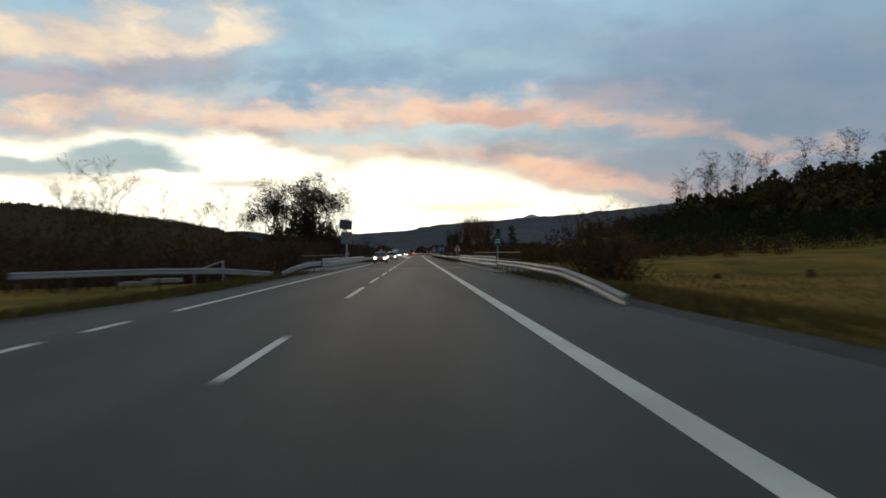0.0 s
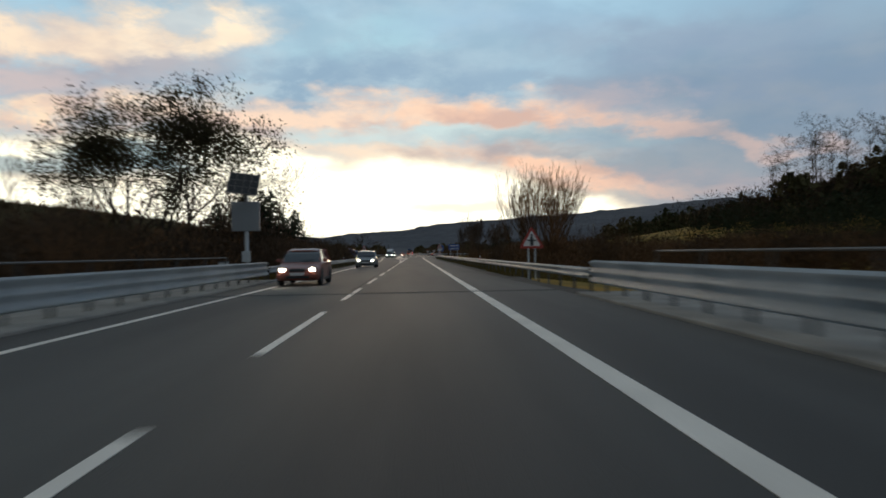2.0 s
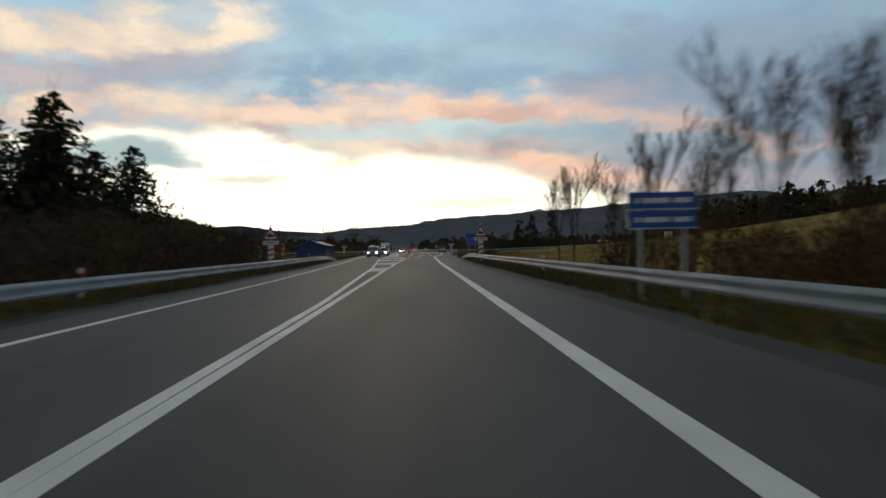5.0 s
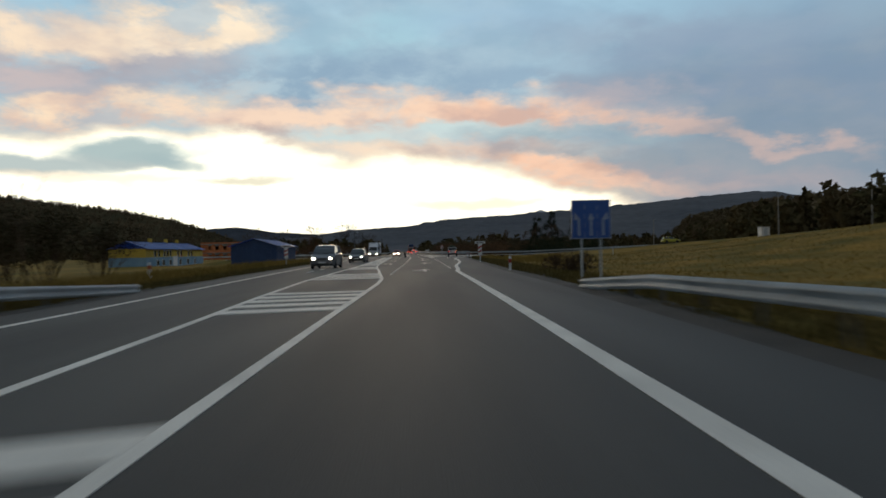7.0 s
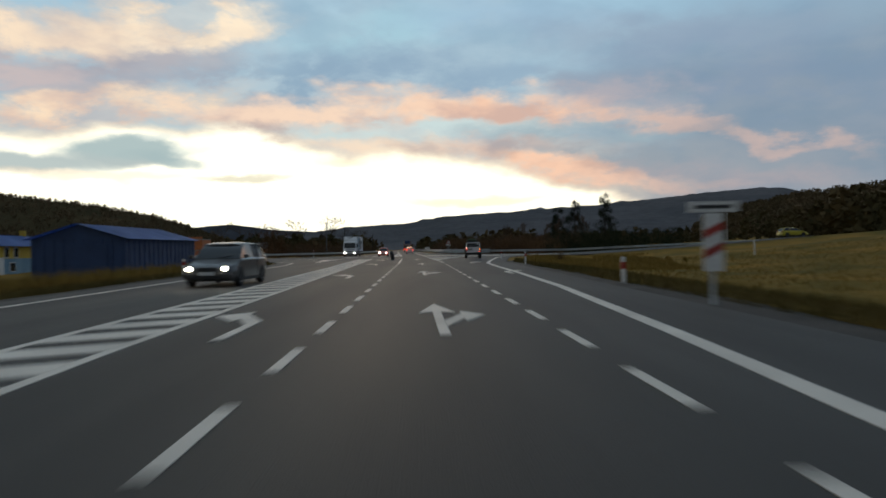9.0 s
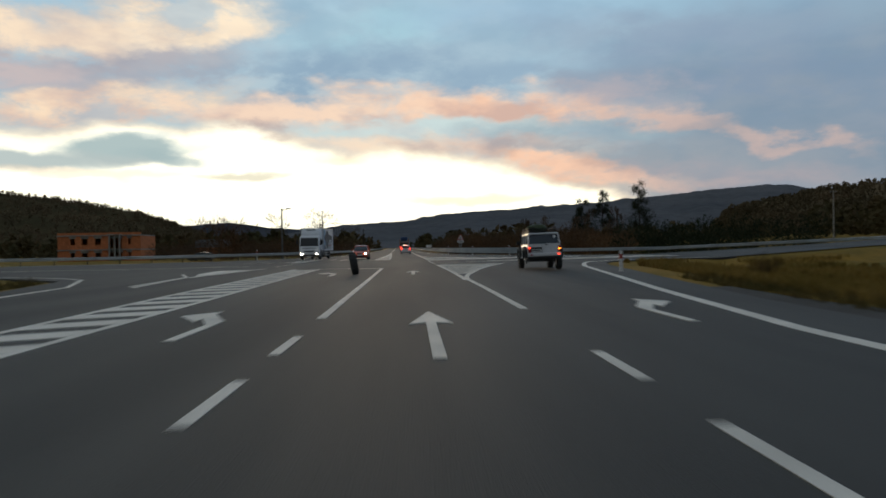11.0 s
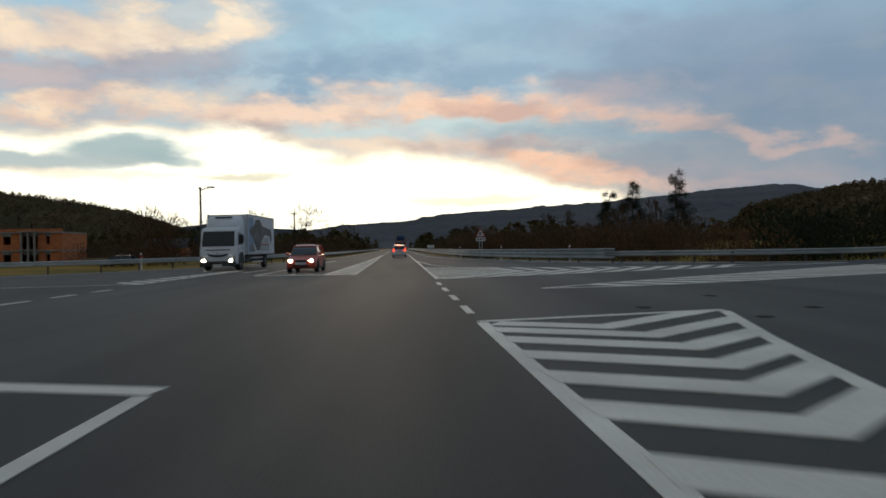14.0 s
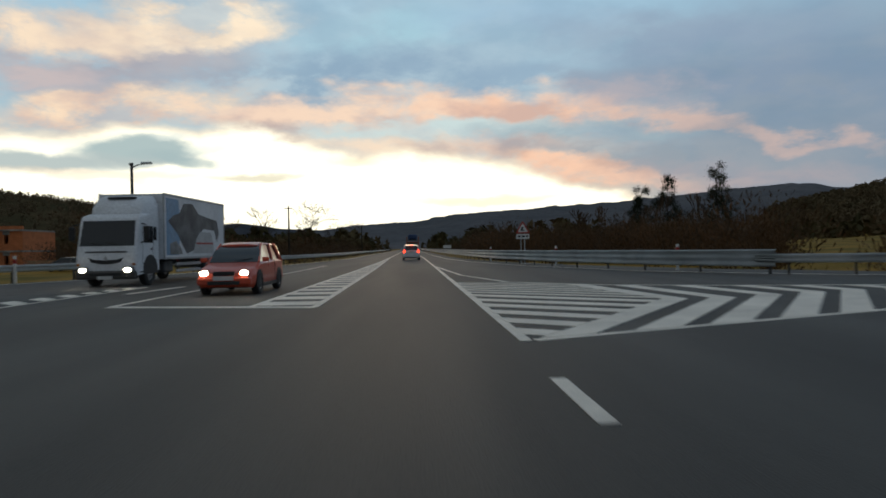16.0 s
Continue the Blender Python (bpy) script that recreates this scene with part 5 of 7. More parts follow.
M_BLUE_ROOF = mat("blue_sheet_roof", (0.04, 0.19, 0.60), 0.5, 0.0, (0.03, 0.14, 0.45), 2.0, 10.0)
M_BLUE_WALL = mat("blue_wall", (0.22, 0.34, 0.42), 0.8, 0, (0.12, 0.22, 0.30), 2.0, 10.0)
M_BLUE_DARK = mat("dark_blue_sheet", (0.018, 0.052, 0.145), 0.6, 0, (0.014, 0.036, 0.095), 1.0, 10.0)
M_ORANGE = mat("orange_block", (0.58, 0.185, 0.065), 0.92, 0, (0.42, 0.135, 0.050), 0.8, 6.0, 0.2, obj_random=0.14)
t = thing("long_building", pose(-44.2, 250.6, -1.2, 0, 0, 92) @ Matrix.Diagonal((0.90, 1.157, 1.157, 1)), "long yellow and blue works building with a blue metal roof", "building")
part("wall", boxes((0, 2.5, 2.4, 35, 5, 1.3)), M_YELLOW, t, "yellow plastered upper wall")
part("lower_wall", boxes((0, 2.45, 0.9, 35.1, 5.1, 1.8)), M_BLUE_WALL, t, "pale blue lower wall")
bm = bmesh.new()
for a, b in ((-0.5, 2.55), (2.45, 5.5)):
    z0, z1 = (2.95, 4.1) if a < 0 else (4.1, 2.95)
    f = [bm.verts.new(v) for v in ((-17.9, a, z0), (17.9, a, z0), (17.9, b, z1), (-17.9, b, z1))]
    bm.faces.new(f)
bmesh.ops.solidify(bm, geom=bm.faces[:], thickness=0.1)
roof = part("roof", bm, M_BLUE_ROOF, t, "bright blue sheet metal roof")
for i in range(36):
    part("roof_seam", boxes((-17.5 + i, -0.46, 2.98, 0.05, 0.1, 0.08)), M_BLUE_ROOF, roof)
for x in (-6, 3, 10):
    part("chimney", boxes((x, 2.6, 4.3, 0.5, 0.5, 0.7), bevel=0.02), M_YELLOW, roof)
windows_on(t, [(x, 2.35) for x in (-13, -11, -8, -6.3, -4.6, 0, 2, 7, 9)], 0.9, 1.0, 0.0)
windows_on(t, [(x, 1.0) for x in (-12, -9, -5, 1, 6, 11)], 1.2, 0.9, -0.1)
part("white_door", boxes((-2.2, -0.14, 0.95, 2.6, 0.08, 1.9)), M_WHITE, t, "white sheet door")
t = thing("blue_shed", pose(-24.4, 226, -0.65) @ Matrix.Diagonal((1.157, 1.157, 1.157, 1)), "dark blue sheet metal shed with a shallow gable", "shed")
bm = bmesh.new()
for y0, y1 in ((0, 13),):
    a = [bm.verts.new(v) for v in ((-2.9, 0, 0), (2.9, 0, 0), (2.9, 0, 2.55), (0, 0, 3.45), (-2.9, 0, 2.55))]
    b = [bm.verts.new(v) for v in ((-2.9, 13, 0), (2.9, 13, 0), (2.9, 13, 2.55), (0, 13, 3.45), (-2.9, 13, 2.55))]
    bm.faces.new(a), bm.faces.new(b[::-1])
    for i in range(5):
        bm.faces.new((a[i], b[i], b[(i + 1) % 5], a[(i + 1) % 5]))
bmesh.ops.recalc_face_normals(bm, faces=bm.faces)
part("wall", bm, M_BLUE_DARK, t, "dark blue profiled sheet wall")
bm = bmesh.new()
for s in (-1, 1):
    f = [bm.verts.new(v) for v in ((0, -0.4, 3.52), (0, 13.4, 3.52), (s * 3.25, 13.4, 2.52), (s * 3.25, -0.4, 2.52))]
    bm.faces.new(f if s < 0 else f[::-1])
bmesh.ops.solidify(bm, geom=bm.faces[:], thickness=0.08)
part("roof", bm, M_BLUE_ROOF, t, "blue sheet roof")
rib = part("wall_rib", boxes((-2.7, -0.02, 1.27, 0.05, 0.05, 2.5)), M_BLUE_DARK, t)
for i in range(1, 10):
    same("wall_rib", rib, pose(0.6 * i, 0, 0), t)
ribs = part("wall_rib", boxes((2.92, 0.5, 1.27, 0.05, 0.05, 2.5)), M_BLUE_DARK, t)
for i in range(1, 16):
    same("wall_rib", ribs, pose(0, 0.8 * i, 0), t)
part("door", boxes((0.6, -0.05, 1.1, 2.4, 0.06, 2.2), bevel=0.01), M_BLUE_DARK, t)
# shell of an unfinished house in orange block
t = thing("unfinished_house", pose(-67.5, 363, -1.2, 0, 0, 3), "unfinished two-storey house of bare orange clay block", "building")
W, D, FH = 17.0, 9.0, 3.05


def block_wall(x0, x1, z0, z1, y):
    part("wall", boxes(((x0 + x1) / 2, y, (z0 + z1) / 2, x1 - x0, 0.38, z1 - z0)), M_ORANGE, t)


for fl in (0, 1):
    z = fl * FH
    openings = [(-5.9, -5.0), (-3.6, -2.4), (-0.9, 0.3), (2.0, 4.6), (5.9, 6.5)]
    xs = [-W / 2] + [v for o in openings for v in o] + [W / 2]
    for a, b in zip(xs[::2], xs[1::2]):
        block_wall(a, b, z + 0.001, z + FH - 0.25, 0)
    for a, b in openings:
        sill = 0.0 if b - a > 2 else 0.95
        if sill:
            block_wall(a, b, z + 0.001, z + sill, 0.003)
        part("lintel", boxes(((a + b) / 2, -0.01, z + FH - 0.5, b - a + 0.4, 0.42, 0.5)), M_CONCRETE, t)
    part("wall", boxes((W / 2 - 0.19, D / 2, z + FH / 2 - 0.12, 0.38, D - 0.4, FH - 0.25)), M_ORANGE, t)
    part("wall", boxes((-W / 2 + 0.19, D / 2, z + FH / 2 - 0.12, 0.38, D - 0.4, FH - 0.25)), M_ORANGE, t)
    part("wall", boxes((0, D, z + FH / 2 - 0.12, W, 0.38, FH - 0.25)), M_ORANGE, t)
    part("floor_slab", boxes((0, D / 2 - 0.2, z + FH - 0.125, W + 0.1, D + 0.6, 0.25)), M_CONCRETE, t)
part("parapet", boxes((0, 0, 2 * FH + 0.25, W, 0.38, 0.5)), M_ORANGE, t)
for x in (2.3, 3.4, 4.4):
    part("column", boxes((x, -0.9, FH, 0.28, 0.28, 2 * FH)), M_CONCRETE, t)
part("balcony_slab", boxes((3.3, -0.65, FH, 2.6, 1.3, 0.2)), M_CONCRETE, t)
part("balcony_slab", boxes((3.3, -0.65, 2 * FH, 2.6, 1.3, 0.2)), M_CONCRETE, t)
brk = part("brick", boxes((0, -0.195, 0.12, 0.245, 0.03, 0.225)), M_ORANGE, t)
brk.matrix_basis = pose(-8.3, 0, FH + 0.2)
rb = random.Random(3)
for k in range(140):
    a = rb.randrange(0, 66)
    x = -8.3 + 0.25 * a
    if any(o[0] - 0.2 < x < o[1] + 0.2 for o in openings):
        continue
    same("brick", brk, pose(x, -0.004 - 0.01 * rb.random(), 0.02 + rb.randrange(0, 11) * 0.245 + (FH if rb.random() < 0.5 else 0)), t)
t = thing("small_house", pose(-52, 392, -1.0, 0, 0, 8), "small grey and orange house half hidden by trees", "building")
part("wall", boxes((0, 0, 1.5, 8, 6, 3)), M_ORANGE, t)
bm = bmesh.new()
for s in (-1, 1):
    f = [bm.verts.new(v) for v in ((-4.4, 0, 5.0), (4.4, 0, 5.0), (4.4, s * 3.5, 2.9), (-4.4, s * 3.5, 2.9))]
    bm.faces.new(f if s < 0 else f[::-1])
bmesh.ops.solidify(bm, geom=bm.faces[:], thickness=0.15)
part("roof", bm, M_STEEL_DARK, t)
windows_on(t, [(-2, 1.6), (1.8, 1.6)], 1.0, 1.2, -3.0)
t = thing("lumber_pile", pose(-40.9, 338, 0.0), "low pile of pale planks on the building site", "lumber")
for i in range(5):
    part("plank", boxes((0.2 * (i % 2), 0.35 * (i % 3), 0.1 + 0.2 * (i // 2) * 0.9, 5.5, 0.3, 0.12)), mat("planks", (0.30, 0.19, 0.10), 0.9) if i == 0 else bpy.data.materials["planks"], t)

# ---- trees and shrubs ----
M_STRAW = mat("dry_grass", (0.32, 0.20, 0.055), 0.95, 0, (0.17, 0.125, 0.03), 3.0, 9.0, spec=0.1)
M_VERGE = mat("verge_grass", (0.15, 0.105, 0.036), 0.95, 0, (0.075, 0.068, 0.022), 3.0, 9.0, spec=0.1)
class Wood:
    """Collects tapered branches and leaves as plain lists."""

    def __init__(self, seed):
        self.v, self.f, self.tv, self.tf, self.lv, self.lf, self.tips, self.r = [], [], [], [], [], [], [], random.Random(seed)
        self.least, self.keep = 0.004, 0.70

    def limb(self, p, q, r0, r1, sides=4):
        p, q = Vector(p), Vector(q)
        d = (q - p)
        if d.length < 1e-4:
            return
        rot = d.to_track_quat("Z", "Y")
        vs, fs = (self.v, self.f) if sides > 3 else (self.tv, self.tf)
        b = len(vs)
        for c, r in ((p, r0), (q, r1)):
            for k in range(sides):
                a = 2 * math.pi * k / sides
                vs.append(tuple(c + rot @ Vector((r * math.cos(a), r * math.sin(a), 0))))
        for k in range(sides):
            fs.append((b + k, b + (k + 1) % sides, b + sides + (k + 1) % sides, b + sides + k))

    def grow(self, p, d, length, rad, depth, spread, lift, kids, shrink=0.72, thick=3):
        r = self.r
        p, d = Vector(p), Vector(d).normalized()
        n = 3 if depth > 1 else 2
        for i in range(n):
            d = (d + Vector((r.uniform(-1, 1), r.uniform(-1, 1), r.uniform(-0.4, 0.8) * lift)) * 0.16).normalized()
            q = p + d * (length / n)
            k = 1 - 0.45 * (i + 1) / n
            self.limb(p, q, max(self.least, rad * (1 - 0.45 * i / n)), max(self.least, rad * k), 5 if depth >= thick else 3)
            if depth > 0 and i > 0:
                for _ in range(kids if i == n - 1 else max(1, kids - 1)):
                    a = r.uniform(0, 6.283)
                    side = d.orthogonal().normalized()
                    side.rotate(Matrix.Rotation(a, 3, d))
                    nd = (d + side * spread * r.uniform(0.6, 1.3) + Vector((0, 0, lift * 0.4))).normalized()
                    self.grow(q, nd, length * shrink * r.uniform(0.75, 1.15), rad * k * self.keep, depth - 1, spread, lift, kids, shrink, thick)
            p = q
        if depth == 0:
            self.tips.append(p)

    def leaves(self, count, size, jitter):
        r = self.r
        for _ in range(count):
            c = r.choice(self.tips) + Vector((r.gauss(0, jitter), r.gauss(0, jitter), r.gauss(0, jitter)))
            self.leaf(c, size * r.uniform(0.5, 1.3))

    def leaf(self, c, s, flat=0.5):
        r = self.r
        a = Vector((r.uniform(-1, 1), r.uniform(-1, 1), r.uniform(-1, 1) * flat)).normalized()
        b = a.orthogonal().normalized()
        b.rotate(Matrix.Rotation(r.uniform(0, 6.28), 3, a))
        k = len(self.lv)
        self.lv += [tuple(c - a * s), tuple(c + b * s * 0.5), tuple(c + a * s), tuple(c - b * s * 0.45)]
        self.lf.append((k, k + 1, k + 2, k + 3))

    def put(self, name, m, label, category, group, wood, leaf=None, wood_name="branches", leaf_name="crown"):
        t = thing(name, m, label, category, group)
        for vs, fs, mt, nm in ((self.v, self.f, wood, wood_name), (self.tv, self.tf, wood, "twig_crown"), (self.lv, self.lf, leaf, leaf_name)):
            if fs and mt:
                me = bpy.data.meshes.new(nm)
                me.from_pydata(vs, [], fs)
                me.materials.append(mt)
                o = new(nm, me)
                o.parent = t
        return t


def leafy_tree(m, seed, height, label, leaves=2600, size=0.115):
    w = Wood(seed)
    for k in range(3):
        w.grow((w.r.uniform(-.8, .8), w.r.uniform(-.5, .5), 0), (w.r.uniform(-.45, .45), w.r.uniform(-.3, .3), 1), height * 0.40, 0.19, 5, 0.78, 0.6, 2, 0.72)
    w.leaves(leaves * 3, size, 0.38)
    return w.put("tree", m, label, "tree", "roadside trees", M_BARK, M_LEAF, "trunk")


def bare_tree(m, seed, height, label, stems=1, spread=0.5, lift=0.9, depth=4, rad=0.10, mat_=None, kids=2, lean=0.15, least=0.006):
    w = Wood(seed)
    w.least = least
    for k in range(stems):
        off = 0.0 if stems == 1 else 0.55
        w.grow((w.r.gauss(0, off), w.r.gauss(0, off), 0), (w.r.uniform(-lean, lean), w.r.uniform(-lean, lean), 1), height * 0.42, rad, depth, spread, lift, kids, 0.70)
    return w.put("bare_tree", m, label, "tree", "bare trees", mat_ or M_TWIG, None, "trunk")


def conifer(m, seed, height, label, width=0.24):
    w = Wood(seed)
    fat = max(1.0, height / 11)
    r = w.r
    w.limb((0, 0, 0), (0, 0, height), 0.16, 0.02, 6)
    z = height * 0.08
    while z < height:
        k = 1 - z / height
        n = 9 if k > 0.2 else 5
        for i in range(n):
            a, l = r.uniform(0, 6.28), height * width * (k ** 0.65) * r.uniform(0.65, 1.15) + 0.12
            q = Vector((math.cos(a) * l, math.sin(a) * l, z - l * r.uniform(0.05, 0.35)))
            w.limb((0, 0, z), q, 0.03, 0.008, 3)
            for j in range(int(14 + 36 * k)):
                s = r.uniform(0.15, 1.05)
                c = Vector((0, 0, z)).lerp(q, s) + Vector((r.gauss(0, .10), r.gauss(0, .10), r.gauss(-0.08, .08)))
                w.leaf(c, r.uniform(0.10, 0.24) * fat, 0.7)
        z += height * 0.032 * r.uniform(0.8, 1.2)
    return w.put("spruce", m, label, "tree", "dark conifers", M_BARK, M_NEEDLE, "trunk", "needles")


def tall_pine(m, seed, height, label):
    """A tall thin stem with short limbs and an open, twiggy crown high up."""
    w = Wood(seed)
    r = w.r
    p = Vector((0, 0, 0))
    for i in range(8):
        q = Vector((r.gauss(0, .10) + p.x, r.gauss(0, .10) + p.y, height * (i + 1) / 8))
        w.limb(p, q, 0.17 * (1 - i / 9), 0.17 * (1 - (i + 1) / 9), 6)
        if i >= 3:
            for _ in range(5):
                w.grow(q, (r.uniform(-1, 1), r.uniform(-1, 1), r.uniform(0, .9)), height * r.uniform(0.06, 0.12), 0.05, 3, 0.7, 0.4, 2, 0.72)
        p = q
    w.leaves(700, 0.14, 0.15)
    return w.put("tree", m, label, "tree", "tall thin trees on the slope", M_BARK, M_LEAF, "trunk")


def ragged_pine(m, seed, height, label):
    """A pine with a bare lower stem, uneven limbs and open clumps of needles."""
    w = Wood(seed)
    r = w.r
    w.least = 0.02
    p = Vector((0, 0, 0))
    for i in range(10):
        q = Vector((p.x + r.gauss(0, 0.12), p.y + r.gauss(0, 0.12), height * (i + 1) / 10))
        w.limb(p, q, 0.30 * (1 - i / 13), 0.30 * (1 - (i + 1) / 13), 6)
        if i >= 1:
            for _ in range(5 if i < 7 else 3):
                k = max(0.36, 1.12 - i / 9)
                w.grow(p.lerp(q, r.random()), (r.uniform(-1, 1), r.uniform(-1, 1), r.uniform(-0.1, 0.5)), height * 0.155 * k * r.uniform(0.6, 1.3), 0.08, 2, 0.7, 0.25, 3, 0.66)
        p = q
    w.tips.append(p)
    w.leaves(13000, 0.15, 0.42)
    return w.put("pine", m, label, "tree", "dark conifers", M_BARK, M_NEEDLE, "trunk", "needles")


def shrub(m, seed, height, label, material, stems=26, leaves=0, leaf=None):
    w = Wood(seed)
    for k in range(stems):
        a, s = w.r.uniform(0, 6.28), w.r.uniform(0.1, 0.75)
        w.grow((math.cos(a) * s * 0.5, math.sin(a) * s * 0.5, 0), (math.cos(a) * s, math.sin(a) * s, 1), height * w.r.uniform(0.35, 0.6), 0.022, 2, 0.55, 0.7, 3, 0.62, 2)
    if leaves:
        w.leaves(leaves, 0.09, 0.15)
    return w.put("shrub", m, label, "shrub", "roadside shrubs", material, leaf, "stem", "leaf_crown")


rv = random.Random(11)


def on(x, y, s=1.0, rz=0, sink=0.1):
    u, v = sited(x, y)
    k = growth(v)
    return Matrix.Translation((u, v, ground_z(u, v) - sink - 0.8 * (k - 1))) @ Matrix.Rotation(rz, 4, "Z") @ Matrix.Diagonal((k, k, k, 1))


def spread(ob, spots, smin, smax):
    """Copies of a plant over spots, each turned and sized a little differently."""
    for x, y in spots:
        c = copy_thing(ob, on(x, y, rz=rv.uniform(0, 6.28)))
        s = rv.uniform(smin, smax) * growth(sited(x, y)[1])
        c.scale = (s * rv.uniform(0.9, 1.25), s * rv.uniform(0.9, 1.25), s)


def scatter(x0, x1, y0, y1, n):
    return [(rv.uniform(x0, x1), rv.uniform(y0, y1)) for _ in range(n)]


def grounded(spots):
    return [(u, v, ground_z(u, v) - 0.15) for u, v in (sited(x, y) for x, y in spots)]


# big tree and its thicket by the bridge
leafy_tree(on(-13.8, 66.5), 21, 9.6, "broad tree with thinning brown leaves at the bridge", 5800, 0.11)
leafy_tree(on(-17.5, 69), 22, 9.2, "broad tree with thinning brown leaves behind the display", 2600, 0.10)
leafy_tree(on(-14.6, 76.5), 23, 6.6, "smaller tree with thinning brown leaves beside the road", 900, 0.10)
thicket("tree_thicket", grounded([(x, y) for x, y in ((-10.2, 69), (-11.2, 70.5), (-10.6, 72.5), (-12.3, 69.5), (-13.4, 71.5), (-12, 73.5), (-14.5, 69), (-9.9, 74))]), 5.2, "dense dark thicket under the tree", M_TWIG, 300, 620)
# spruces
conifer(on(-25.3, 141), 31, 13.2, "tall dark spruce above the thicket", 0.42)
conifer(on(-27.4, 143.5), 32, 13.6, "tall dark spruce above the thicket", 0.34)
conifer(on(-29.6, 140), 33, 12.6, "dark spruce with an uneven crown", 0.44)
conifer(on(-28.5, 146), 331, 11.6, "dark spruce with an uneven crown", 0.44)
conifer(on(-24.0, 144), 332, 9.6, "broad dark conifer in the thicket", 0.40)
conifer(on(-22.0, 146), 34, 10.2, "lower spreading conifer with open branches", 0.42)
conifer(on(-34.0, 138), 35, 11.2, "ragged dark conifer with a bent top", 0.40)
conifer(on(-32.0, 142), 30, 9.0, "broad dark conifer in the thicket", 0.42)
thicket("spruce_thicket", grounded([(x, y) for x, y in ((-24, 142), (-26, 143), (-28, 141.5), (-30, 142), (-32, 140.5), (-33.5, 139), (-22.5, 144.5), (-35, 140), (-25, 140), (-27, 139.5), (-29, 139), (-31, 138.5), (-23, 141))]), 9.4, "dark evergreen undergrowth between the spruces", M_NEEDLE, 299, 620)
bare_tree(on(-10.9, 80), 29, 8.2, "bare birch close beside the oncoming lane", 1, 0.55, 0.5, 5, 0.12)
bare_tree(on(-17.6, 120), 36, 8.0, "bare slender tree beside the oncoming lane", 1, 0.45, 0.8, 4, 0.10)
bare_tree(on(-15.5, 88), 37, 9.5, "bare birch with hanging twigs beside the oncoming lane", 1, 0.5, 0.5, 5, 0.14)
bare_tree(on(-14.8, 165), 38, 5.0, "thin bare tree in the hedge", 1, 0.5, 0.8, 3, 0.06)
# trees left at the start
birch = bare_tree(on(-30, 53), 39, 9.6, "tall bare birch with a rounded twiggy crown", 1, 0.72, 0.30, 6, 0.17, None, 2, 0.1, 0.010)
for (x, y), s in (((-30, 42), 0.92), ((-31, 66), 0.85), ((-30, 81), 0.95), ((-30.5, 89), 1.05), ((-36, 60), 0.9)):
    copy_thing(birch, on(x, y, rz=rv.uniform(0, 6.28))).scale = (s * 1.267, s * 1.267, s * 1.267)
bare_tree(on(-21.5, 27), 40, 6.0, "bare bushy tree in the hedge", 1, 0.6, 0.7, 4, 0.08)
bare_tree(on(-27.5, 32), 41, 6.0, "bare bushy tree in the hedge", 1, 0.6, 0.7, 4, 0.08)
# bare poplars and willows on the east side
bare_tree(on(7.3, 65.6), 42, 5.6, "clump of bare upright willow stems beside the guard rail", 24, 0.36, 1.0, 3, 0.05, M_TWIG_RED, 3, 0.46)
thicket("willow_brush", grounded(scatter(6.6, 9.2, 63, 70, 14)), 2.2, "russet brush round the foot of the willow", M_TWIG_RED, 318)
pop = bare_tree(on(7.0, 101), 43, 4.9, "slender bare tree with upright twigs behind the rail", 1, 0.36, 1.1, 4, 0.05, None, 3, 0.1, 0.006)
spread(pop, [(7.3, 104), (6.9, 106.5), (7.4, 110), (7.2, 114), (7.6, 119), (7.1, 124), (7.3, 128), (9.5, 108), (9.8, 117)], 0.85, 1.0)
spread(pop, [(7.4, 84), (7.8, 88.5)], 0.72, 0.8)
shrub_a = shrub(on(7.4, 10.5), 51, 3.4, "dense dark brown shrub of bare twigs", M_TWIG, 34)
shrub_b = shrub(on(-12.5, 30), 52, 3.0, "dense russet shrub of bare twigs", M_TWIG_RED, 30)
shrub_c = shrub(on(-21.6, 179), 53, 4.2, "dark green-brown bush still holding some leaves", M_TWIG, 26, 2600, M_LEAF)
spread(shrub_c, [(-23.5, 176.5), (-19.8, 181.5), (-25, 181), (-13.5, 75), (-15.5, 63), (-20.5, 65), (-29, 137), (-24, 139), (-20, 142), (-33, 146)], 0.75, 1.1)
hedge_l = scatter(-26, -9.6, 20, 134, 560) + scatter(-48, -14, 14, 64, 330) + scatter(-20, -11.0, 130, 160, 70) + scatter(-44, -18, 100, 160, 160)
hedge_l = [(x, y) for x, y in hedge_l if not (24 < y < 56 and x > -10.8) and not (y < 24 and x > -14) and not (y > 140 and x > -12)]
thicket("roadside_brush", grounded(hedge_l), 3.1, "dense dark brush of bare twigs beside the road", M_TWIG, 301)
thicket("roadside_brush", grounded(hedge_l[::4]), 3.6, "russet brush of bare twigs beside the road", M_TWIG_RED, 302)
spread(shrub_b, hedge_l[3:240:9], 0.7, 1.2)
spread(shrub_a, hedge_l[1:240:9], 0.6, 1.15)
hedge_r = scatter(7.4, 26, 58, 122, 250) + scatter(7.4, 9.0, 10, 20, 7) + scatter(20, 48, 60, 120, 150)
thicket("roadside_brush", grounded(hedge_r), 2.1, "russet brush of bare twigs behind the guard rail", M_TWIG_RED, 303)
thicket("roadside_brush", grounded(hedge_r[::5]), 2.7, "dense dark brush behind the guard rail", M_TWIG, 304)
spread(shrub_a, hedge_r[1:200:9], 0.55, 0.95)
spread(shrub_b, hedge_r[4:200:9], 0.5, 0.9)
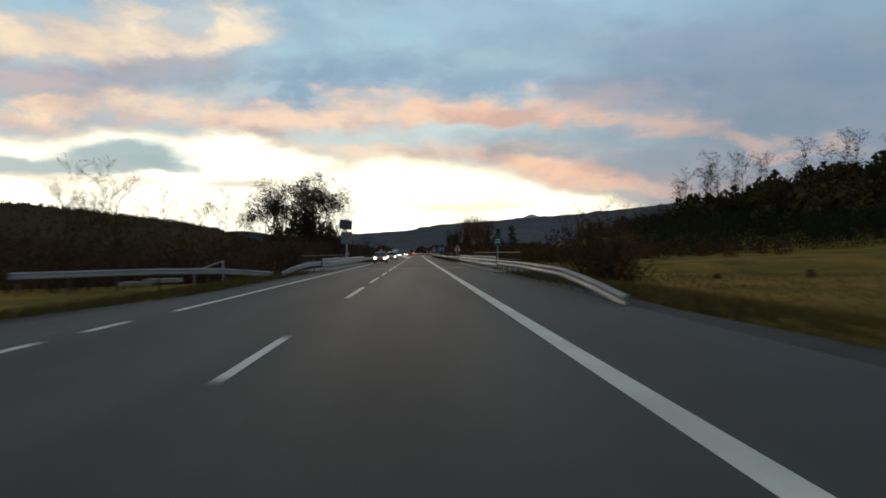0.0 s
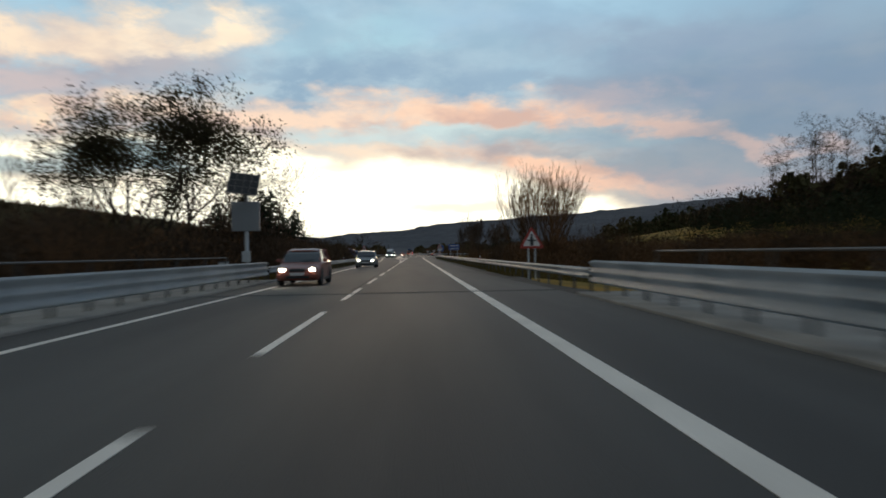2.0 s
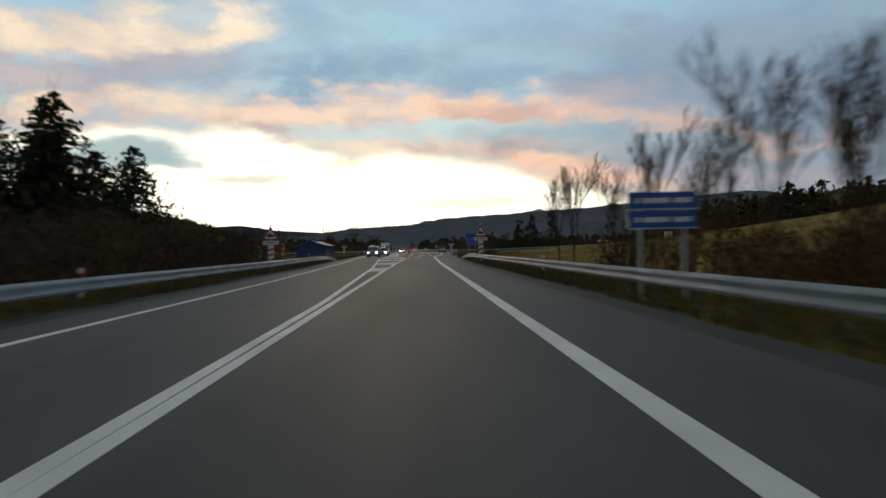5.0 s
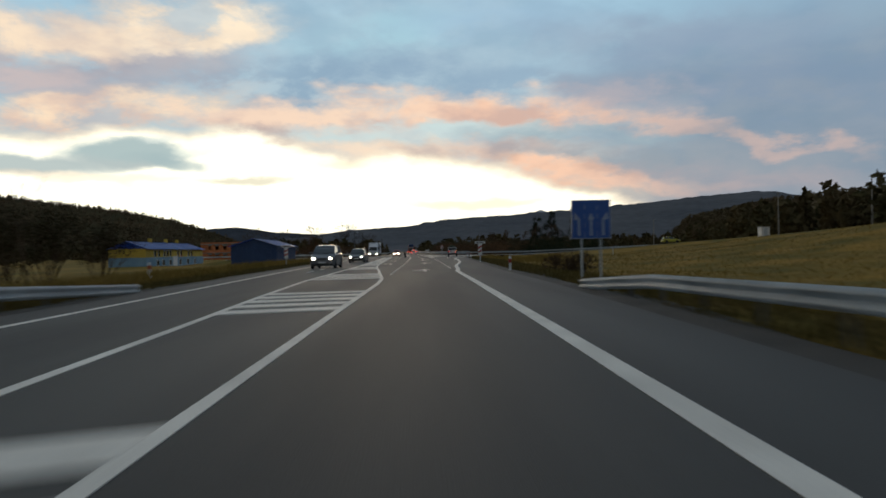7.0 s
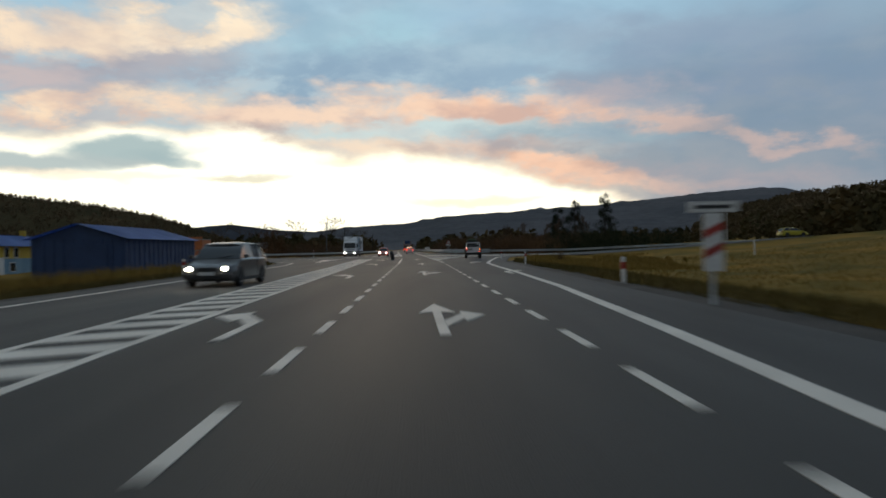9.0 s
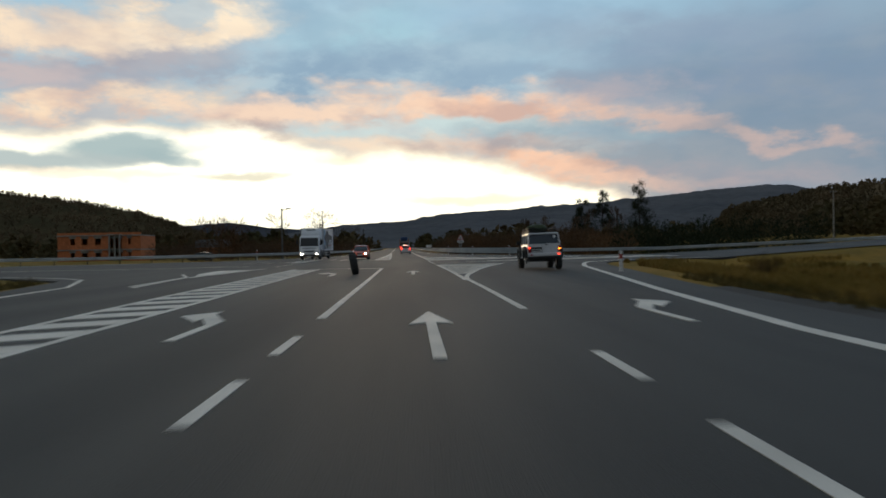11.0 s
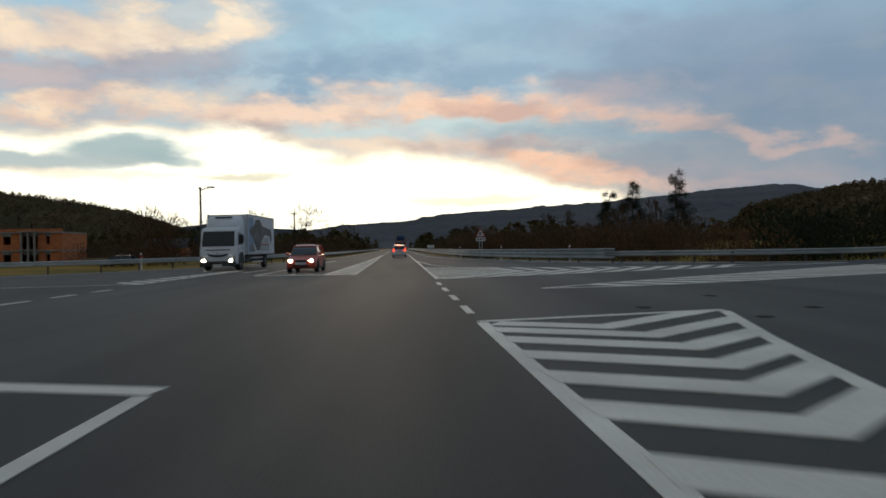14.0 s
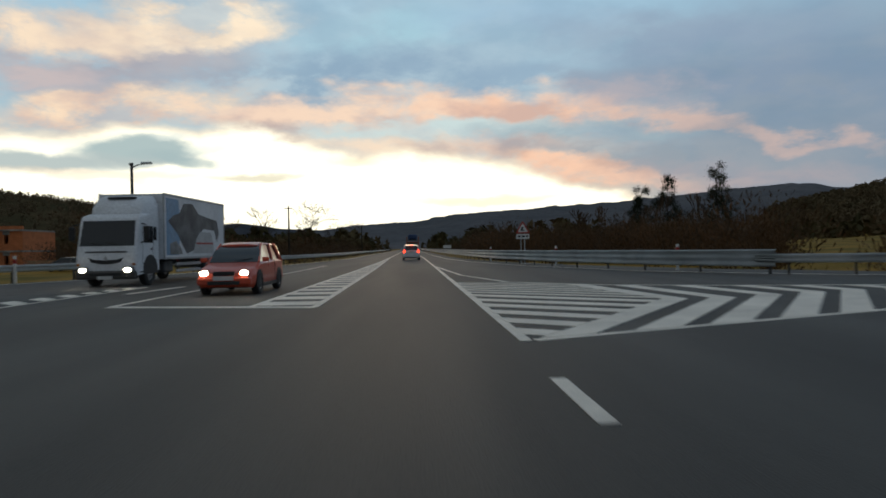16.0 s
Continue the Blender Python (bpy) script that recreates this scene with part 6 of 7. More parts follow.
thicket("lone_brush", grounded(scatter(7.0, 8.4, 9.5, 12.0, 5)), 2.7, "dense russet shrub beside the end of the guard rail", M_TWIG_RED, 305, 420)
spread(shrub_a, [(7.6, 176.5), (8.6, 178), (14.5, 244)], 0.35, 0.5)
thicket("field_brush", grounded(scatter(7.4, 9.2, 175.5, 178.5, 5)), 1.2, "low dark brush beside the road", M_TWIG, 306)
thicket("field_weeds", grounded(scatter(12, 26, 236, 260, 90)), 0.45, "dry straw-coloured weeds in the field", M_STRAW, 316)
thicket("ditch_weeds", grounded([(9 + 2.4 * i + rv.uniform(-2, 2), 20 - 2.4 * i + rv.uniform(-1.2, 1.2)) for i in range(18)] + [(14 + 3 * i, 26 + rv.uniform(-1, 1)) for i in range(24)]), 0.42, "low dry weeds along a ditch in the field", M_TWIG_RED, 307, 200)
# behind the junction, east
hedge_e = scatter(16, 70, 300, 350, 330) + scatter(6.5, 34, 330, 425, 260) + scatter(45, 110, 290, 335, 200)
hedge_e = [(x, y) for x, y in hedge_e if x > interp(ROAD_R, y) + 3.5 and not (y < 287 and x > 20) and x < 2 + 0.5 * (y - 264)]
thicket("junction_brush", grounded(hedge_e), 4.0, "russet brown thicket behind the junction", M_TWIG_RED, 308, 210)
thicket("junction_brush", grounded(hedge_e[::2]), 4.6, "dark brown thicket behind the junction", M_TWIG, 309, 200)
spread(shrub_b, hedge_e[:120:8], 0.9, 1.5)
corner = [(x, y) for x, y in scatter(22, 46, 287, 308, 120) if x > 0.75 * (y - 264)]
thicket("corner_brush", grounded(corner), 3.9, "dark thicket beside the side road", M_NEEDLE, 322, 240)
thicket("corner_brush", grounded(scatter(19.5, 24, 288.5, 293, 16)), 2.6, "russet brush behind the guard rail at the corner", M_TWIG_RED, 323, 240)
# behind the junction, west
hedge_w = scatter(-80, -17, 350, 450, 330)
hedge_w = [(x, y) for x, y in hedge_w if not (-80 < x < -56 and y < 380)]
thicket("junction_brush", grounded(hedge_w), 3.4, "dark brown thicket beyond the guard rail", M_TWIG, 310, 210)
thicket("junction_brush", grounded(hedge_w[::2]), 4.4, "russet brown thicket beyond the guard rail", M_TWIG_RED, 317, 210)
spread(shrub_a, hedge_w[:100:8], 0.7, 1.2)
bare_tree(on(-34, 338), 61, 7.6, "russet tree with a dense twiggy crown", 4, 0.6, 0.7, 4, 0.10, M_TWIG_RED)
thicket("russet_thicket", grounded([(-34 + dx, 338 + dy) for dx, dy in ((0, 0), (1.2, 0.5), (-1.3, 0.4), (0.4, 1.2), (2.2, 1.5), (-2.3, -0.3))]), 6.6, "dense russet undergrowth round the tree", M_TWIG_RED, 320, 520)
bt = bare_tree(on(-57, 497), 62, 15.5, "bare broad tree against the evening sky", 1, 0.80, 0.34, 5, 0.34, None, 2, 0.15, 0.040)
for (x, y), s in (((-75, 497), 0.9), ((-67.4, 494), 0.75), ((-62, 505), 0.7), ((-41.8, 497), 1.08), ((-46, 508), 0.8), ((-36.5, 512), 0.7), ((-92, 497), 0.95), ((-82, 500), 0.85), ((-31, 520), 0.75)):
    copy_thing(bt, on(x, y, rz=rv.uniform(0, 6.28))).scale = (s * 1.1, s * 1.1, s)
thicket("junction_brush", grounded(scatter(-110, -26, 470, 510, 150)), 6.5, "dark brown copse below the bare trees", M_TWIG, 321, 200)
# far clumps ahead
pt = bare_tree(on(31, 398), 63, 8.5, "slim bare tree rising out of the thicket", 1, 0.34, 1.0, 4, 0.18, least=0.05)
for (x, y), s in (((36, 405), 1.1), ((42, 396), 1.0), ((47, 402), 1.25), ((52, 398), 0.9), ((27, 384), 0.85), ((58, 405), 1.3)):
    copy_thing(pt, on(x, y, rz=rv.uniform(0, 6.28))).scale = (s, s, s)
ragged_pine(on(70.7, 428), 71, 18.4, "tall ragged pine above the thicket")
ragged_pine(on(61.5, 436), 75, 17.8, "open ragged pine above the thicket")
ragged_pine(on(55.0, 436), 76, 14.6, "smaller ragged pine in the thicket")
# slope to the east
tp2 = tall_pine(on(80, 150.5), 73, 17.0, "tall thin tree with a high crown on the slope")
spread(tp2, [(76, 146), (84, 147), (88, 153), (93, 149), (98, 156), (103, 150), (110, 157), (72, 152), (91, 143), (116, 150), (123, 158), (106, 142), (129, 149), (112, 138), (120, 135), (68, 141), (70, 144), (74, 140), (78, 143), (83, 139)], 0.62, 0.92)
thicket("slope_brush", grounded(scatter(34, 80, 66, 86, 170) + scatter(38, 64, 95, 135, 90)), 5.0, "dark thicket at the far edge of the field", M_NEEDLE, 312, 200)
woods("slope_wood", [(x, y, z - 0.4) for x, y, z in grounded(scatter(60, 175, 78, 175, 700))], 5.2, "dark evergreen undergrowth on the slope", M_NEEDLE, 14, 0.3, 70, 0.13)
thicket("slope_brush", grounded(scatter(58, 150, 122, 168, 460)), 7.0, "dark thicket under the trees on the slope", M_TWIG, 311, 170)


def ok_slope(x, y):
    return not (45 < x < 110 and 165 < y < 240) and not (x < 75 and y > 150)


spots = [(rv.uniform(64, 240), rv.uniform(60, 420)) for _ in range(1500)]
spots = [(x, y) for x, y in spots if x > 62 + max(0, (y - 170) * 0.22) + max(0, 120 - y) * 0.5 and ok_slope(x, y)]
woods("slope_wood", [(x, y, z - 0.4) for x, y, z in grounded(spots)], 9.4, "dark mixed wood over the slope beyond the field", M_WOOD_FAR, 9, 0.25, 90, 0.10)
spots = [(rv.uniform(-420, -45), rv.uniform(250, 700)) for _ in range(900)] + [(rv.uniform(-150, -30), rv.uniform(20, 130)) for _ in range(160)]
spots = [(x, y) for x, y in spots if not (-90 < x < -30 and y < 400 and y > 150)]
woods("valley_wood", [(x, y, z - 0.4) for x, y, z in grounded(spots)], 5.0, "brown trees scattered across the valley floor", M_WOOD_FAR, 10, 0.1)
spots = [(rv.uniform(-260, 300), rv.uniform(520, 760)) for _ in range(700)] + [(rv.uniform(12, 160), rv.uniform(430, 560)) for _ in range(260)] + [(rv.uniform(-140, -24), rv.uniform(450, 560)) for _ in range(200)]
spots = [(x, y) for x, y in spots if abs(x + 5 + (y - 345) * 0.03) > 11]
woods("distant_wood", [(x, y, -1.0) for x, y in spots], 7.5, "brown and dark trees where the road leaves the valley", M_WOOD_FAR, 13, 0.25)


# ---- grass ----
def grass(name, areas, seed, label, material):
    r = random.Random(seed)
    verts, faces = [], []
    for x0, x1, y0, y1, n, h in areas:
        for _ in range(n):
            y = r.uniform(y0, y1)
            l, rr = interp(ROAD_L, y), interp(ROAD_R, y)
            e = r.random() ** 1.4
            x = rr + 0.7 + x0 + (x1 - x0) * e if x1 > 0 else l - 0.6 + x0 + (x1 - x0) * e
            if -22 < y < 20:
                continue
            z = ground_z(x, y) - 0.03
            a, s, b = r.uniform(0, 6.28), r.uniform(0.02, 0.05), len(verts)
            hh = h * r.uniform(0.4, 1.2)
            dx, dy = math.cos(a) * s, math.sin(a) * s
            lx, ly = r.gauss(0, hh * 0.35), r.gauss(0, hh * 0.35)
            verts += [(x - dx, y - dy, z), (x + dx, y + dy, z), (x + lx, y + ly, z + hh)]
            faces.append((b, b + 1, b + 2))
    me = bpy.data.meshes.new(name)
    me.from_pydata(verts, [], faces)
    me.materials.append(material)
    tagged(new(name, me), label, "grass", kind="stuff")


grass("verge_grass", [(0, 5, -68, 240, 50000, 0.28), (-1e-3, -6, -68, 245, 43000, 0.32)], 77, "dry dull grass along the verges", M_VERGE)
grass("tall_grass", [(-2.5, -10, 148, 235, 18000, 0.85), (1.2, 14, 225, 262, 22000, 0.42), (4, 50, 138, 250, 28000, 0.24), (3, 38, -55, -18, 11000, 0.24)], 78, "tall dry grass in front of the sheds", M_STRAW)

# ---- vehicles ----
def loft(stations, ring):
    """Rings of equal length joined into a closed skin."""
    bm, rows = bmesh.new(), []
    for s in stations:
        rows.append([bm.verts.new(v) for v in ring(s)])
    n = len(rows[0])
    for a, b in zip(rows, rows[1:]):
        for k in range(n):
            bm.faces.new((a[k], a[(k + 1) % n], b[(k + 1) % n], b[k]))
    bm.faces.new(rows[0][::-1])
    bm.faces.new(rows[-1])
    bmesh.ops.recalc_face_normals(bm, faces=bm.faces)
    return bm


def wheel(parent, x, y, r, w, name="wheel"):
    """A wheel on its axle along x: tyre and rim."""
    sgn = 1 if x > 0 else -1
    bm = bmesh.new()
    prof = [(-0.5, 0.62), (-0.5, 0.90), (-0.36, 1.0), (0.36, 1.0), (0.5, 0.90), (0.5, 0.62)]
    rows, n = [], 28
    for k in range(n):
        a = 2 * math.pi * k / n
        rows.append([bm.verts.new((x + u * w, y + v * r * math.cos(a), r + v * r * math.sin(a))) for u, v in prof])
    for k in range(n):
        for i in range(len(prof)):
            j = (i + 1) % len(prof)
            bm.faces.new((rows[k][i], rows[k][j], rows[(k + 1) % n][j], rows[(k + 1) % n][i]))
    bmesh.ops.recalc_face_normals(bm, faces=bm.faces)
    t = part(name, bm, M_TYRE, parent, "black rubber tyre")
    smooth(t, 35)
    bm = bmesh.new()
    bmesh.ops.create_cone(bm, cap_ends=True, segments=24, radius1=r * 0.63, radius2=r * 0.58, depth=w * 0.8, matrix=Matrix.Translation((x, y, r)) @ Matrix.Rotation(sgn * math.pi / 2, 4, "Y"))
    part("rim", bm, M_RIM, t, "grey metal rim")
    for k in range(5):
        a = 2 * math.pi * k / 5
        bm = bmesh.new()
        box(bm, x + sgn * w * 0.42, y + r * 0.33 * math.cos(a), r + r * 0.33 * math.sin(a), 0.02, r * 0.16, r * 0.16, 0.005)
        part("rim_opening", bm, M_BLACK, t)
    return t


def arch(parent, x, y, z, r, depth, floor):
    """The dark hollow of a wheel arch, cut off at the sill."""
    bm = bmesh.new()
    bmesh.ops.create_cone(bm, cap_ends=True, segments=24, radius1=r, radius2=r, depth=depth, matrix=Matrix.Translation((x, y, z)) @ Matrix.Rotation(math.pi / 2, 4, "Y"))
    bmesh.ops.bisect_plane(bm, geom=bm.verts[:] + bm.edges[:] + bm.faces[:], plane_co=(0, 0, floor), plane_no=(0, 0, -1), clear_outer=True)
    return part("wheel_arch", bm, M_BLACK, parent, "black wheel arch")


def car(name, m, body, label, L=4.2, W=1.65, H=1.46, belt=0.92, hood=0.80, nose=0.62, hood_len=1.0, screen=0.75, tail=0.35, rear_z=0.95, tyre=0.30, lights=True, group="cars on the road", estate=True, rack=False, tails=True):
    """A car with its front at +y: body, glasshouse, roof, pillars, lights, bumpers, wheels."""
    t = thing(name, m, label, "car", group)
    h = W / 2
    f, b = L / 2, -L / 2
    wind0, wind1 = f - hood_len, f - hood_len - screen     # foot and head of the windscreen
    back0, back1 = b + 0.10, b + 0.10 + tail               # foot and head of the rear window

    def ring(s):
        y, zt, w, zb = s
        return [(-w * 0.90, y, zb), (w * 0.90, y, zb), (w * 0.985, y, zb + 0.12), (w, y, zb + (zt - zb) * 0.55), (w * 0.975, y, zt - 0.06), (w * 0.90, y, zt),
                (-w * 0.90, y, zt), (-w * 0.975, y, zt - 0.06), (-w, y, zb + (zt - zb) * 0.55), (-w * 0.985, y, zb + 0.12)]
    st = [(f, nose - 0.10, h * 0.80, 0.30), (f - 0.04, nose, h * 0.88, 0.24), (f - 0.22, nose + 0.10, h * 0.965, 0.20), (f - 0.55, hood - 0.03, h, 0.19), (wind0, belt - 0.02, h, 0.19),
          (0, belt + 0.01, h, 0.19), (b + 0.6, rear_z, h, 0.19), (b + 0.16, rear_z, h * 0.985, 0.22), (b + 0.03, rear_z - 0.10, h * 0.93, 0.28), (b, rear_z - 0.3, h * 0.88, 0.32)]
    smooth(part("body", loft(st, ring), body, t), 35)
    # glasshouse
    wb, wt = h * 0.90, h * 0.70
    zb = belt - 0.04

    def gring(s):
        y, z, w0, w1 = s
        return [(-w0, y, zb), (w0, y, zb), (w0 + (w1 - w0) * 0.5, y, zb + (z - zb) * 0.5), (w1, y, z), (-w1, y, z), (-w0 - (w1 - w0) * 0.5, y, zb + (z - zb) * 0.5)]
    gs = [(wind0 + 0.02, zb + 0.02, wb, wb), (wind0 - screen * 0.5, zb + (H - zb) * 0.55, wb, (wb + wt) / 2 + 0.02), (wind1, H - 0.07, wb, wt + 0.02), (wind1 - 0.4, H - 0.045, wb, wt + 0.01),
          (back1 + 0.05, H - 0.065, wb * 0.98, wt), (back0 + tail * 0.45, zb + (H - zb) * 0.55, wb * 0.97, (wb + wt) / 2), (back0, zb + 0.02, wb * 0.96, wb * 0.96)]
    smooth(part("glasshouse", loft(gs, gring), M_GLASS, t, "dark tinted car windows"), 25)

    def rring(s):
        y, z, w = s
        return [(-w, y, z - 0.05), (w, y, z - 0.05), (w * 0.95, y, z - 0.01), (w * 0.6, y, z + 0.015), (-w * 0.6, y, z + 0.015), (-w * 0.95, y, z - 0.01)]
    smooth(part("roof", loft([(wind1 + 0.10, H - 0.085, wt * 0.97), (wind1 - 0.12, H - 0.045, wt + 0.03), (0, H - 0.02, wt + 0.04), (back1 + 0.3, H - 0.03, wt + 0.03), (back1 - 0.06, H - 0.06, wt + 0.01)], rring), body, t), 40)
    for s in (-1, 1):
        for p, q, r in [v for v in (((s * wb, wind0 + 0.02, zb), (s * (wt + 0.03), wind1, H - 0.06), 0.035), ((s * wb * 1.005, (wind1 + back1) / 2 - 0.05, zb), (s * (wt + 0.03), (wind1 + back1) / 2 - 0.1, H - 0.05), 0.035),
                        ((s * wb * 0.99, back1 + (0.55 if estate else 0.2), zb), (s * (wt + 0.03), back1 + (0.45 if estate else 0.1), H - 0.05), 0.05), ((s * wb * 0.96, back0, zb), (s * (wt + 0.01), back1, H - 0.07), 0.05 if estate else 0.085)) if estate or v[2] != 0.05]:
            part("pillar", tube(bmesh.new(), [p, q], [r, r * 0.9], 6), body, t)
        mr = part("mirror", box(bmesh.new(), s * (h + 0.08), wind0 - 0.12, belt + 0.05, 0.18, 0.10, 0.13, 0.03), body, t)
        part("mirror_glass", boxes((s * (h + 0.08), wind0 - 0.175, belt + 0.05, 0.14, 0.01, 0.09)), M_GLASS, mr)
        for yy in (0.15, -0.85):
            part("door_handle", boxes((s * (h + 0.005), yy, belt - 0.12, 0.03, 0.16, 0.03), bevel=0.005), body, t)
        hl = part("headlight", box(bmesh.new(), s * h * 0.68, f - 0.065, nose - 0.005, h * 0.34, 0.10, 0.14, 0.045), M_LENS, t, "clear headlight housing")
        if lights:
            bulb = bmesh.new()
            bmesh.ops.create_uvsphere(bulb, u_segments=14, v_segments=8, radius=1.0, matrix=Matrix.Translation((s * h * 0.68, f - 0.02, nose - 0.005)) @ Matrix.Diagonal((0.105, 0.03, 0.072, 1)))
            part("bulb", bulb, M_HEAD, hl, "lit headlight")
        part("tail_light", box(bmesh.new(), s * h * 0.80, b + 0.04, rear_z - 0.12, h * 0.22, 0.12, 0.30, 0.03), M_TAIL if (tails and not lights) else M_TAIL_OFF, t, "red tail light")
        part("door_seam", boxes((s * (h + 0.001), (wind1 + back1) / 2 - 0.05, 0.62, 0.008, 0.012, 0.52)), M_BLACK, t)
        part("sill", boxes((s * h * 0.965, 0, 0.24, 0.06, L * 0.52, 0.10), bevel=0.01), M_BLACK, t)
    part("front_bumper", box(bmesh.new(), 0, f - 0.06, 0.38, W * 0.92, 0.20, 0.20, 0.05), body, t)
    part("lower_grille", boxes((0, f + 0.035, 0.34, W * 0.55, 0.03, 0.10), bevel=0.01), M_BLACK, t)
    part("grille", boxes((0, f - 0.01, nose - 0.02, W * 0.36, 0.05, 0.12), bevel=0.015), M_BLACK, t)
    part("front_plate", boxes((0, f + 0.05, 0.46, 0.52, 0.012, 0.11)), M_PLATE, t, "white plate with plain bars")
    part("rear_bumper", box(bmesh.new(), 0, b + 0.06, 0.42, W * 0.94, 0.20, 0.24, 0.05), body, t)
    part("rear_plate", boxes((0, b - 0.008, rear_z - 0.16, 0.52, 0.012, 0.11)), M_PLATE, t, "white plate with plain bars")
    part("plate_bar", boxes((0, b - 0.016, rear_z - 0.16, 0.38, 0.004, 0.05)), M_BAR, t)
    part("wiper", tube(bmesh.new(), [(0.0, wind0 + 0.03, zb + 0.05), (-0.5, wind0 - 0.1, zb + 0.12)], [0.012, 0.008], 5), M_BLACK, t)
    ax = L * 0.305
    for y in (ax + 0.02, -ax):
        for s in (-1, 1):
            arch(t, s * (h - 0.052), y, tyre + 0.01, tyre * 1.2, 0.12, 0.19)
            wheel(t, s * (h - 0.075), y, tyre, 0.19)
    if rack:
        for s in (-1, 1):
            part("roof_rail", tube(bmesh.new(), [(s * wt, wind1 - 0.2, H + 0.03), (s * wt, back1 + 0.2, H + 0.03)], [0.018, 0.018], 6), M_BLACK, t)
    return t


P_GREY = paint("grey_paint", (0.10, 0.10, 0.105), 0.35, 0.3)
P_WHITE, P_RED, P_SILVER, P_DARK, P_BROWN, P_YEL = (paint("white_paint", (0.60, 0.61, 0.62)), paint("red_paint", (0.60, 0.070, 0.026), 0.4), paint("silver_paint", (0.17, 0.185, 0.185), 0.35, 0.3),
                                                    paint("dark_paint", (0.05, 0.048, 0.045), 0.3), paint("rust_paint", (0.24, 0.055, 0.030), 0.4), paint("yellow_paint", (0.50, 0.42, 0.03), 0.4))
brake = car("car", pose(-1.75, 330, 0, 0, 0, 1.5), P_WHITE, "white estate car with brake lights on, seen from behind", 4.24, 1.64, 1.49, rear_z=0.96, lights=False, rack=True)
part("high_brake_light", boxes((0, -1.93, 1.40, 0.34, 0.05, 0.05)), M_TAIL, brake, "lit red brake light")
car("car", pose(-5.35, 283.9, 0, 0, 0, 180.5), P_RED, "red hatchback waiting at the stop line with headlights on", 3.86, 1.52, 1.42, 0.88, 0.78, 0.60, 0.95, 0.72, 0.45, 0.90, estate=False)
car("car", pose(-4.35, 16.5, 0, 0, 0, 180), P_BROWN, "dull red hatchback in the oncoming lane, headlights on", 4.0, 1.66, 1.44, estate=False, tail=0.5)
car("car", pose(-4.1, 48.2, 0, 0, 0, 180), P_SILVER, "silver-blue estate car in the oncoming lane, headlights on", 4.55, 1.72, 1.47, hood_len=1.15, rack=True)
car("van", pose(-6.9, 176.5, 0, 0, 0, 178), P_GREY, "grey people carrier in the oncoming lane, headlights on", 4.3, 1.78, 1.72, 1.08, 0.98, 0.74, 0.78, 0.95, 0.22, 1.10, 0.31)
car("car", pose(-6.75, 201, 0, 0, 0, 178), P_DARK, "dark estate car in the oncoming lane, headlights on", 4.4, 1.74, 1.52, 0.96, hood_len=1.1)
car("car", pose(57, 276.5, ground_z(57, 276.5) + 0.07, 0, 0, -90), P_YEL, "bright yellow car on the road beyond the field", 4.0, 1.66, 1.42, lights=False, tails=False, estate=False)
car("car", pose(-37, 334, ground_z(-37, 334) + 0.02, 0, 0, 85), P_DARK, "dark car parked beyond the guard rail", 4.2, 1.7, 1.45, lights=False, tails=False, estate=False)


